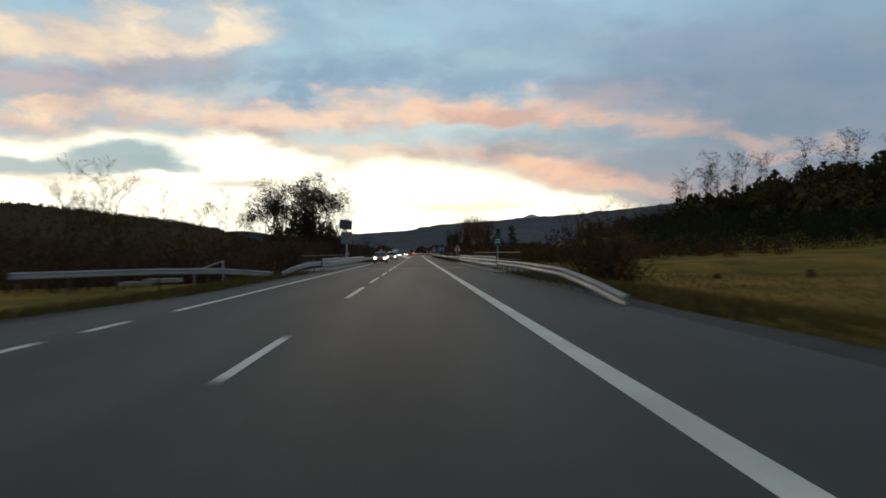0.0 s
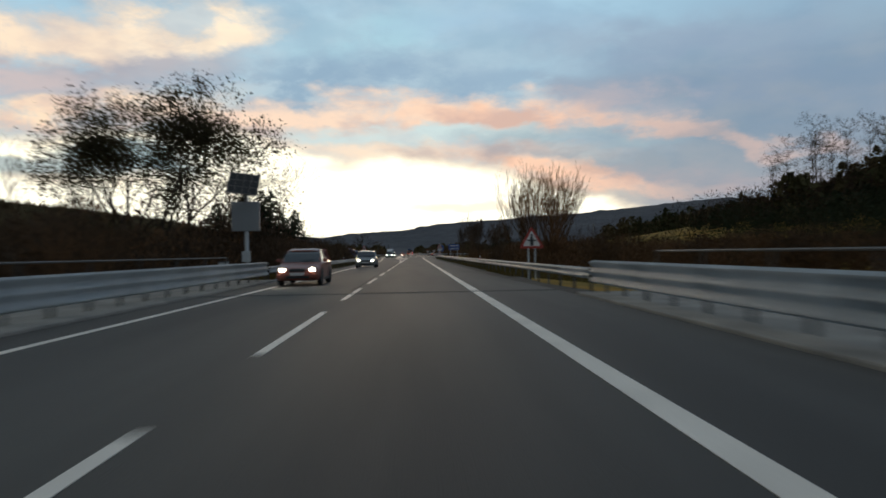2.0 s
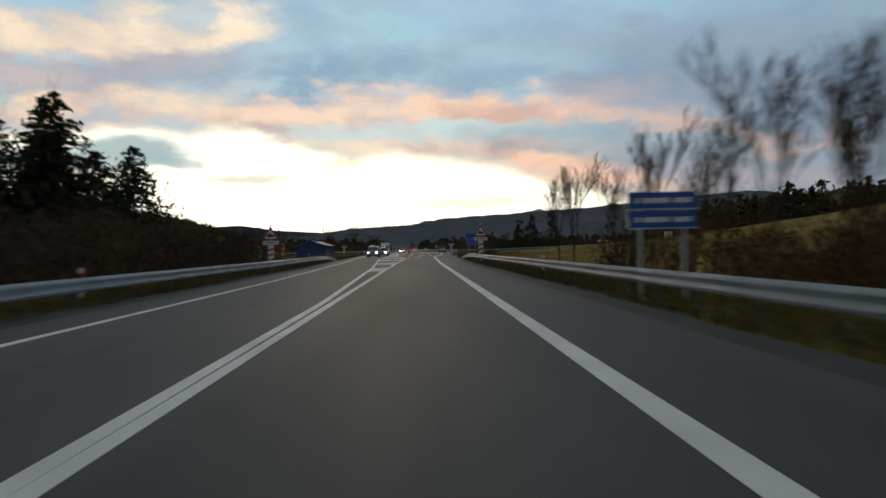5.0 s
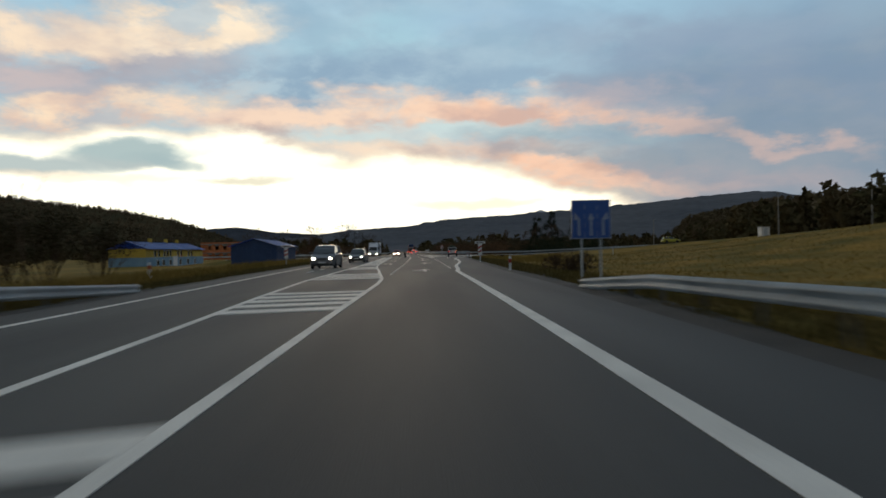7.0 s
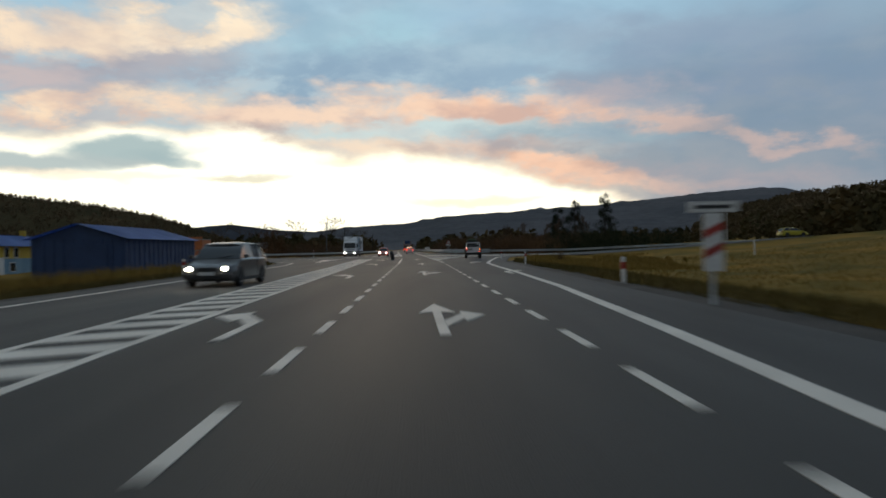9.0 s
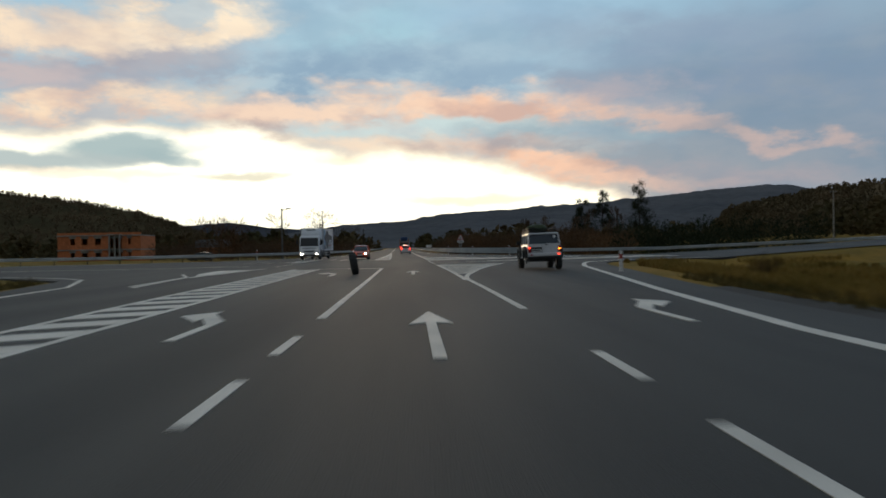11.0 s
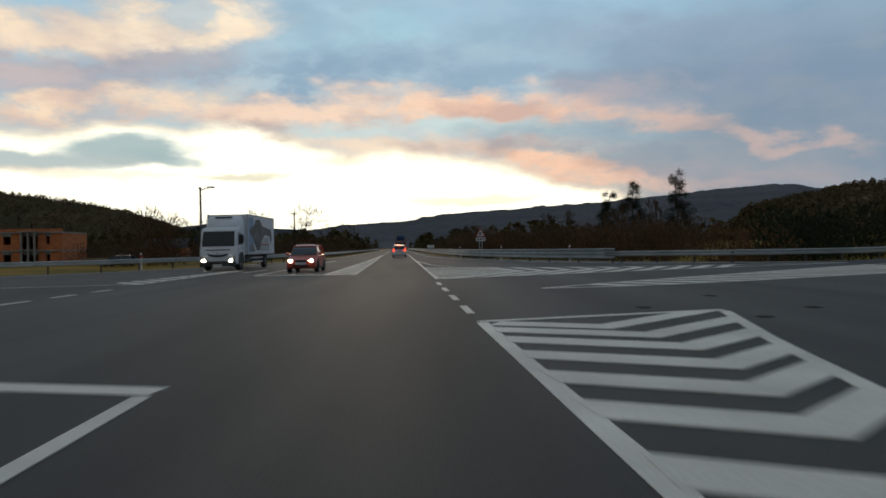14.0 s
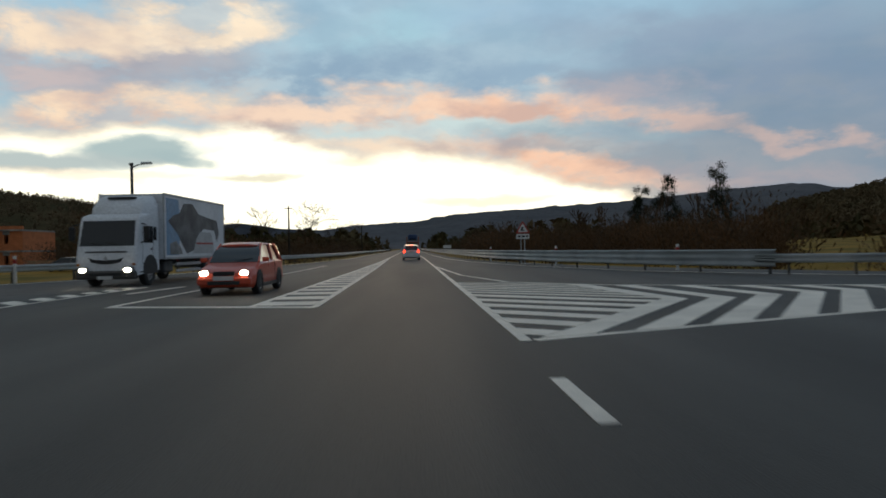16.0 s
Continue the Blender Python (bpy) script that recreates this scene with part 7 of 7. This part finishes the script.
# tall white off-road car that has lost a rear wheel
def off_roader(m):
    t = thing("off_road_car", m, "white lifted off-road car missing its near rear wheel", "car", "cars on the road")
    h, f, b, z0 = 0.88, 2.3, -2.25, 0.66

    def ring(s):
        y, zt, w, zb = s
        return [(-w, y, zb), (w, y, zb), (w * 1.01, y, (zb + zt) / 2), (w * 0.98, y, zt - 0.05), (w * 0.94, y, zt), (-w * 0.94, y, zt), (-w * 0.98, y, zt - 0.05), (-w * 1.01, y, (zb + zt) / 2)]
    st = [(f, 1.16, h * 0.95, z0 + 0.05), (f - 0.1, 1.22, h, z0), (f - 1.15, 1.28, h, z0), (0, 1.30, h, z0), (b + 0.08, 1.30, h, z0), (b, 1.28, h * 0.98, z0 + 0.03)]
    smooth(part("body", loft(st, ring), P_WHITE, t, "white dusty body"), 30)
    wb, wt, zt = h * 0.95, h * 0.88, 1.76

    def gring(s):
        y, z, a, c = s
        return [(-a, y, 1.27), (a, y, 1.27), (c, y, z), (-c, y, z)]
    part("glasshouse", loft([(f - 1.15, 1.30, wb, wb), (f - 1.62, zt, wb, wt), (b + 0.22, zt, wb, wt), (b + 0.03, 1.30, wb, wb)], gring), M_GLASS, t, "dark tinted windows")
    part("roof", box(bmesh.new(), 0, (f - 1.55 + b + 0.2) / 2, zt + 0.02, wt * 2 + 0.06, (f - 1.55) - (b + 0.2) + 0.1, 0.09, 0.035), P_WHITE, t)
    for s in (-1, 1):
        for y0, y1 in ((f - 1.15, f - 1.62), (0.15, 0.12), (-0.85, -0.85), (b + 0.06, b + 0.24)):
            part("pillar", tube(bmesh.new(), [(s * wb, y0, 1.27), (s * (wt + 0.01), y1, zt)], [0.05, 0.045], 6), P_WHITE, t)
        for y in (1.42, -1.42):
            fl = bmesh.new()
            tube(fl, [(s * (h + 0.06), y - 0.62, 0.62), (s * (h + 0.08), y - 0.5, 0.98), (s * (h + 0.09), y - 0.2, 1.12), (s * (h + 0.09), y + 0.2, 1.12), (s * (h + 0.08), y + 0.5, 0.98), (s * (h + 0.06), y + 0.62, 0.62)], [0.08] * 6, 8)
            part("wheel_flare", fl, M_BLACK, t, "wide black wheel flare")
            arch(t, s * (h - 0.045), y, 0.66, 0.54, 0.14, 0.60)
        tl = part("tail_light", box(bmesh.new(), s * h * 0.90, b - 0.02, 1.02, 0.15, 0.08, 0.30, 0.02), M_TAIL_OFF, t, "tall red rear lamp")
        part("lamp_lens", box(bmesh.new(), s * h * 0.90, b - 0.065, 1.10 if s < 0 else 1.03, 0.09, 0.02, 0.08, 0.008), M_TAIL if s < 0 else M_AMBER, tl, "glowing lens")
        part("bumper_light", box(bmesh.new(), s * 0.72, b - 0.24, 0.76, 0.13, 0.02, 0.06, 0.01), M_TAIL if s > 0 else M_TAIL_OFF, t, "red bumper lamp")
        part("mirror", box(bmesh.new(), s * (h + 0.16), f - 1.35, 1.40, 0.2, 0.1, 0.2, 0.03), M_BLACK, t)
        part("side_step", boxes((s * (h + 0.02), 0, 0.62, 0.1, 1.75, 0.06), bevel=0.01), M_STEEL, t)
        part("side_trim", boxes((s * (h + 0.012), 0, 0.93, 0.02, 3.2, 0.05)), M_STEEL_DARK, t)
    part("rear_bumper", box(bmesh.new(), 0, b - 0.12, 0.76, 1.74, 0.22, 0.16, 0.03), P_WHITE, t, "white steel rear bumper")
    part("bumper_guard", box(bmesh.new(), 0, b - 0.02, 0.62, 1.78, 0.2, 0.14, 0.03), M_BLACK, t)
    part("front_bumper", box(bmesh.new(), 0, f + 0.1, 0.80, 1.76, 0.24, 0.22, 0.04), M_BLACK, t)
    part("plate_recess", boxes((-0.42, b - 0.02, 1.02, 0.56, 0.03, 0.22)), M_BLACK, t)
    part("rear_plate", boxes((-0.42, b - 0.04, 0.98, 0.5, 0.012, 0.11)), M_PLATE, t, "plate with plain bars")
    part("plate_bar", boxes((-0.42, b - 0.048, 0.98, 0.36, 0.004, 0.05)), M_BAR, t)
    part("door_handle", boxes((0.12, b - 0.03, 1.24, 0.16, 0.05, 0.04), bevel=0.01), M_BLACK, t)
    part("door_seam", boxes((-0.1, b - 0.012, 1.0, 0.012, 0.02, 0.56)), M_BLACK, t)
    bm = bmesh.new()
    bmesh.ops.create_cone(bm, cap_ends=True, segments=20, radius1=0.075, radius2=0.075, depth=0.008, matrix=Matrix.Translation((0.58, b + 0.135, 1.62)) @ Matrix.Rotation(radians(70), 4, "X"))
    part("sticker", bm, M_PLATE, t, "round white sticker on the rear window")
    part("snorkel", tube(bmesh.new(), [(-h - 0.03, f - 0.95, 1.2), (-h - 0.02, f - 1.2, 1.35), (-wt - 0.10, f - 1.62, 1.86)], [0.05, 0.05, 0.05], 8), M_BLACK, t)
    rack = part("roof_rack", boxes((0, -0.35, 1.89, 1.5, 2.7, 0.03)), M_BLACK, t, "black steel roof rack")
    for z in (1.96, 2.06):
        for s in (-1, 1):
            part("rack_rail", tube(bmesh.new(), [(s * 0.75, 1.0, z), (s * 0.75, -1.72, z)], [0.017, 0.017], 6), M_BLACK, rack)
        part("rack_rail", tube(bmesh.new(), [(-0.75, -1.72, z), (0.75, -1.72, z)], [0.017, 0.017], 6), M_BLACK, rack)
        part("rack_rail", tube(bmesh.new(), [(-0.75, 1.0, z), (0.75, 1.0, z)], [0.017, 0.017], 6), M_BLACK, rack)
    for y in (-1.6, -0.8, 0.0, 0.8):
        for s in (-1, 1):
            part("rack_foot", boxes((s * 0.72, y, 1.845, 0.04, 0.05, 0.10)), M_BLACK, rack)
    for s, y in ((1, 1.42), (-1, 1.42), (1, -1.42)):
        wheel(t, s * (h - 0.02), y, 0.45, 0.30)
    part("rear_axle", tube(bmesh.new(), [(-0.86, -1.42, 0.50), (0.7, -1.42, 0.46)], [0.07, 0.07], 10), M_STEEL_DARK, t)
    bm = bmesh.new()
    bmesh.ops.create_cone(bm, cap_ends=True, segments=24, radius1=0.17, radius2=0.17, depth=0.06, matrix=Matrix.Translation((-0.90, -1.42, 0.50)) @ Matrix.Rotation(math.pi / 2, 4, "Y"))
    part("brake_drum", bm, M_STEEL_DARK, t, "bare brake drum without a wheel")
    return t


off_roader(pose(6.06, 249.0, -0.02, -0.6, -1.6, -3) @ Matrix.Diagonal((0.84, 0.93, 0.93, 1)))
bag = bmesh.new()
bmesh.ops.create_icosphere(bag, subdivisions=3, radius=1)
for v in bag.verts:
    n_ = noise.noise(v.co * 1.7) * 0.16
    v.co = Vector((v.co.x * 0.5, v.co.y * 0.55, v.co.z * 0.20)) * (1 + n_)
o = part("roof_bag", bag, mat("dark_green_canvas", (0.055, 0.075, 0.028), 0.9, 0, (0.03, 0.038, 0.016), 0.4, 20.0, 0.3))
o.matrix_basis = pose(5.95, 248.8, 1.93)
smooth(tagged(o, "dark green canvas bag on the roof rack", "bag"))

# the loose wheel on the road
lw = thing("loose_wheel", pose(-2.5, 246.3, 0.02, 0, -9, 8), "big black off-road tyre loose on the road", "wheel")
tw = wheel(lw, 0, 0, 0.46, 0.30, "tyre")
lug = part("tread_lug", boxes((0, 0.462, 0.46, 0.13, 0.04, 0.06), bevel=0.008), M_TYRE, tw)
for k in range(1, 26):
    for s in ((-1,) if k % 2 else (1,)):
        same("tread_lug", lug, Matrix.Translation((s * 0.07, 0, 0.46)) @ Matrix.Rotation(2 * math.pi * k / 26, 4, "X") @ Matrix.Translation((0, 0, -0.46)), tw)


# ---- lorries ----
M_CARGO = mat("cargo_white", (0.74, 0.75, 0.76), 0.5, 0, (0.62, 0.63, 0.64), 1.5, 12.0)
M_PICTURE = mat("printed_grey", (0.16, 0.155, 0.15), 0.6, 0, (0.34, 0.33, 0.32), 0.7, 3.0, contrast=0.08)


M_PRINT_DARK = mat("printed_charcoal", (0.055, 0.055, 0.058), 0.55, 0, (0.15, 0.15, 0.15), 0.8, 4.0, contrast=0.10)
M_PRINT_BLUE = mat("printed_blue", (0.16, 0.30, 0.46), 0.5, 0, (0.25, 0.36, 0.48), 0.9, 5.0)
M_PRINT_PALE = mat("printed_pale", (0.52, 0.52, 0.51), 0.5, 0, (0.40, 0.40, 0.40), 0.8, 5.0)
M_ALU = mat("aluminium_edge", (0.48, 0.49, 0.50), 0.4, 0.5, (0.36, 0.37, 0.38), 0.7, 20.0)


def side_print(parent, s, depth, poly, material, label):
    """A flat printed shape on a lorry's side: (y, z) outline."""
    bm = bmesh.new()
    a = [bm.verts.new((s * (1.205 + depth), y, z)) for y, z in poly]
    b = [bm.verts.new((s * 1.203, y, z)) for y, z in poly]
    bm.faces.new(a)
    n = len(poly)
    for k in range(n):
        bm.faces.new((a[k], b[k], b[(k + 1) % n], a[(k + 1) % n]))
    bmesh.ops.recalc_face_normals(bm, faces=bm.faces)
    return part("printed_picture", bm, material, parent, label)


def box_lorry(m):
    t = thing("box_lorry", m, "white refrigerated box lorry with headlights on", "lorry", "cars on the road")
    f, h = 4.0, 1.06
    # the cab: its side outline drawn across, with round front corners
    outline = [(2.25, 0.52), (f - 0.02, 0.40), (f + 0.05, 0.62), (f + 0.06, 1.05), (f - 0.02, 1.38), (f - 0.27, 2.34), (f - 0.40, 2.48), (f - 0.75, 2.56), (2.25, 2.58)]
    bm = bmesh.new()
    a, b = ([bm.verts.new((x, y, z)) for y, z in outline] for x in (-h, h))
    bm.faces.new(a), bm.faces.new(b[::-1])
    n = len(outline)
    for k in range(n):
        bm.faces.new((a[k], b[k], b[(k + 1) % n], a[(k + 1) % n]))
    bmesh.ops.recalc_face_normals(bm, faces=bm.faces)
    edges = [e for e in bm.edges if all(v.co.y > 2.6 and v.co.z > 0.45 for v in e.verts) and abs(e.verts[0].co.x - e.verts[1].co.x) < 0.01]
    bmesh.ops.bevel(bm, geom=edges, offset=0.13, segments=4, affect="EDGES", profile=0.5)
    cab = smooth(part("cab", bm, M_CARGO, t, "white driver's cab"), 35)

    def front(name, poly, y0, lean, material, parent, label="", thick=0.02):
        """A plate on the cab's face: (x, z) outline, leaning back from z 1.38 upwards."""
        bm = bmesh.new()
        vs = [[bm.verts.new((x, y0 + d - max(0.0, z - 1.38) * lean, z)) for x, z in poly] for d in (thick, -0.02)]
        bm.faces.new(vs[0]), bm.faces.new(vs[1][::-1])
        for k in range(len(poly)):
            bm.faces.new((vs[0][k], vs[1][k], vs[1][(k + 1) % len(poly)], vs[0][(k + 1) % len(poly)]))
        bmesh.ops.recalc_face_normals(bm, faces=bm.faces)
        return part(name, bm, material, parent, label)

    ws = front("windscreen", [(-0.95, 1.42), (0.95, 1.42), (0.91, 2.30), (-0.91, 2.30)], f - 0.02, 0.26, M_GLASS, t, "wide dark windscreen", 0.012)
    for x in (-0.45, 0.1):
        part("wiper", tube(bmesh.new(), [(x, f + 0.03, 1.45), (x + 0.5, f - 0.02, 1.56)], [0.014, 0.009], 5), M_BLACK, ws)
    smile = [(-0.62, 1.02), (-0.4, 0.95), (0, 0.92), (0.4, 0.95), (0.62, 1.02), (0.5, 0.86), (0.25, 0.80), (0, 0.785), (-0.25, 0.80), (-0.5, 0.86)]
    gr = front("grille", smile, f + 0.05, 0, M_BLACK, t, "dark curved grille opening", 0.015)
    front("badge", [(-0.06, 0.98), (0, 0.89), (0.06, 0.98), (0, 1.07)], f + 0.055, 0, M_RIM, t, "plain diamond shape", 0.025)
    front("upper_slot", [(-0.72, 1.18), (0.72, 1.18), (0.70, 1.24), (-0.70, 1.24)], f + 0.02, 0, M_STEEL_DARK, t, "thin grey seam under the windscreen", 0.02)
    bp = part("bumper", box(bmesh.new(), 0, f - 0.02, 0.42, 2.10, 0.30, 0.30, 0.07), P_DARK, t, "dark bumper")
    part("bumper_grille", boxes((0, f + 0.135, 0.44, 1.1, 0.02, 0.10), bevel=0.005), M_BLACK, bp)
    part("front_plate", boxes((0, f + 0.15, 0.33, 0.52, 0.012, 0.11)), M_PLATE, bp, "white plate with plain bars")
    for s in (-1, 1):
        hl = part("headlight", box(bmesh.new(), s * 0.80, f + 0.06, 0.60, 0.40, 0.16, 0.20, 0.06), M_LENS, t, "clear headlight housing")
        bulb = bmesh.new()
        bmesh.ops.create_uvsphere(bulb, u_segments=14, v_segments=8, radius=1.0, matrix=Matrix.Translation((s * 0.78, f + 0.13, 0.59)) @ Matrix.Diagonal((0.13, 0.03, 0.075, 1)))
        part("bulb", bulb, M_HEAD, hl, "lit headlight")
        part("indicator", box(bmesh.new(), s * 0.96, f + 0.02, 0.78, 0.12, 0.14, 0.08, 0.02), mat("amber_lens", (0.40, 0.13, 0.02), 0.3) if s < 0 else bpy.data.materials["amber_lens"], t, "unlit amber lens")
        part("side_window", boxes((s * (h + 0.002), f - 0.86, 1.82, 0.03, 0.72, 0.60), bevel=0.012), M_GLASS, t)
        part("quarter_window", boxes((s * (h + 0.002), f - 1.42, 1.86, 0.03, 0.26, 0.50), bevel=0.012), M_GLASS, t)
        part("door_handle", boxes((s * (h + 0.02), f - 1.12, 1.30, 0.03, 0.18, 0.05), bevel=0.01), M_BLACK, t)
        for y in (f - 0.42, f - 1.26):
            part("door_seam", boxes((s * (h + 0.001), y, 1.40, 0.010, 0.014, 1.25)), M_BLACK, t)
        part("step", boxes((s * (h - 0.06), f - 0.38, 0.50, 0.14, 0.40, 0.05), bevel=0.01), M_BLACK, t)
        mr = part("mirror", box(bmesh.new(), s * (h + 0.24), f - 0.22, 1.86, 0.20, 0.14, 0.48, 0.05), M_BLACK, t, "tall black mirror")
        part("mirror_arm", tube(bmesh.new(), [(s * h, f - 0.36, 2.20), (s * (h + 0.24), f - 0.22, 2.14)], [0.022, 0.022], 6), M_BLACK, mr)
        part("mirror_arm", tube(bmesh.new(), [(s * h, f - 0.30, 1.52), (s * (h + 0.24), f - 0.22, 1.60)], [0.022, 0.022], 6), M_BLACK, mr)
        arch(t, s * (h - 0.055), f - 1.02, 0.50, 0.60, 0.13, 0.42)
    df = loft([(f - 0.72, 2.54, 2.62, 0.86), (f - 0.95, 2.54, 2.94, 0.95), (f - 1.25, 2.46, 3.16, 1.02), (f - 1.72, 2.46, 3.26, 1.06)],
              lambda q: [(-q[3], q[0], q[1]), (q[3], q[0], q[1]), (q[3], q[0], q[1] + (q[2] - q[1]) * 0.6), (q[3] * 0.84, q[0], q[2]), (-q[3] * 0.84, q[0], q[2]), (-q[3], q[0], q[1] + (q[2] - q[1]) * 0.6)])
    dfo = smooth(part("wind_deflector", df, M_CARGO, t, "rounded white wind deflector"), 50)
    part("deflector_slot", box(bmesh.new(), 0, f - 1.20, 3.16, 1.0, 0.20, 0.07, 0.02, pose(0, 0, 0)), M_BLACK, dfo)
    bx = part("cargo_box", box(bmesh.new(), 0, -1.25, 2.14, 2.40, 6.7, 2.44, 0.02), M_CARGO, t, "white insulated cargo box")
    for s in (-1, 1):
        for z in (0.94, 3.34):
            part("box_edge", boxes((s * 1.195, -1.25, z, 0.05, 6.72, 0.09), bevel=0.008), M_ALU, bx)
        for y in (2.08, -4.58):
            part("box_edge", boxes((s * 1.195, y, 2.14, 0.05, 0.07, 2.44), bevel=0.008), M_ALU, bx)
        side_print(bx, s, 0.003, [(1.9, 1.05), (1.9, 3.22), (0.75, 3.22), (0.55, 2.5), (0.75, 1.05)], M_PRINT_BLUE, "pale blue printed sky")
        side_print(bx, s, 0.006, [(1.75, 2.35), (1.2, 2.6), (0.6, 2.7), (0.2, 3.1), (-0.7, 3.15), (-1.4, 2.75), (-2.4, 2.65), (-3.6, 2.55), (-3.9, 2.0), (-3.6, 1.6), (-3.3, 2.1), (-1.9, 2.15), (-1.3, 1.75), (-0.9, 1.25), (-0.1, 1.1), (0.3, 1.4), (0.9, 1.9)], M_PRINT_DARK, "charcoal printed shape")
        side_print(bx, s, 0.006, [(1.6, 1.08), (1.6, 1.5), (1.0, 1.6), (0.5, 1.3), (0.4, 1.08)], M_PICTURE, "grey printed shape")
        side_print(bx, s, 0.009, [(-0.7, 1.1), (-1.1, 1.7), (-1.5, 2.0), (-2.8, 2.0), (-3.1, 1.6), (-3.2, 1.1)], M_PRINT_PALE, "pale printed patch")
        side_print(bx, s, 0.012, [(-1.1, 1.48), (-1.1, 1.56), (-3.1, 1.56), (-3.1, 1.48)], M_RED, "thin red printed stripe")
        for y in (0.9, -0.9, -2.7, -4.2):
            part("marker_lamp", boxes((s * 1.20, y, 0.86, 0.03, 0.10, 0.05), bevel=0.006), M_TAIL_OFF, t, "small red side lamp")
        sg = part("side_guard", boxes((s * 1.08, -0.55, 0.70, 0.04, 2.6, 0.12), bevel=0.008), M_ALU, t, "pale side guard rail")
        part("side_guard", boxes((s * 1.08, -0.55, 0.44, 0.04, 2.6, 0.12), bevel=0.008), M_ALU, t, "pale side guard rail")
        for y in (0.5, -1.5):
            part("guard_post", boxes((s * 1.04, y, 0.60, 0.04, 0.06, 0.46)), M_BLACK, sg)
        part("mudguard", boxes((s * 0.96, -2.75, 0.98, 0.36, 1.15, 0.05), bevel=0.01), M_BLACK, t)
    part("fuel_tank", box(bmesh.new(), -0.75, 1.2, 0.62, 0.5, 0.8, 0.44, 0.08), M_STEEL_DARK, t)
    part("chassis", boxes((0, -0.8, 0.80, 0.9, 7.4, 0.24)), M_BLACK, t)
    part("rear_underrun", boxes((0, -4.5, 0.5, 2.2, 0.1, 0.12)), M_STEEL_DARK, t)
    for y in (f - 1.02, -2.75):
        for s in (-1, 1):
            wheel(t, s * 0.93, y, 0.45, 0.27)
    return t


box_lorry(pose(-11.0, 291.8, 0, 0, 0, 178.5))
t = thing("car_transporter", pose(-3.4, 402, 0, 0, 0, 1.8), "dark loaded lorry far ahead with red tail lights", "lorry", "cars on the road")
part("rear_frame", boxes((0, -4, 1.0, 2.5, 0.3, 0.5), (-1.15, -4, 2.2, 0.16, 0.2, 2.4), (1.15, -4, 2.2, 0.16, 0.2, 2.4), (0, -4, 2.3, 2.3, 0.2, 0.14)), mat("orange_steel", (0.30, 0.075, 0.02), 0.6), t, "orange steel frame")
part("load", box(bmesh.new(), 0, 0, 3.35, 1.8, 7.5, 1.0, 0.2), M_BLUE_DARK, t, "dark blue load on the upper deck")
part("lower_load", box(bmesh.new(), 0, 0, 1.75, 2.2, 7.4, 1.1, 0.1), P_DARK, t)
part("upper_deck", boxes((0, 0, 2.72, 2.4, 8, 0.1)), M_STEEL_DARK, t)
for s in (-1, 1):
    part("tail_light", boxes((s * 1.0, -4.18, 1.05, 0.3, 0.06, 0.16)), M_TAIL, t, "lit red tail light")
    for y in (-2.8, -1.7, 2.8):
        wheel(t, s * 1.05, y, 0.48, 0.3)
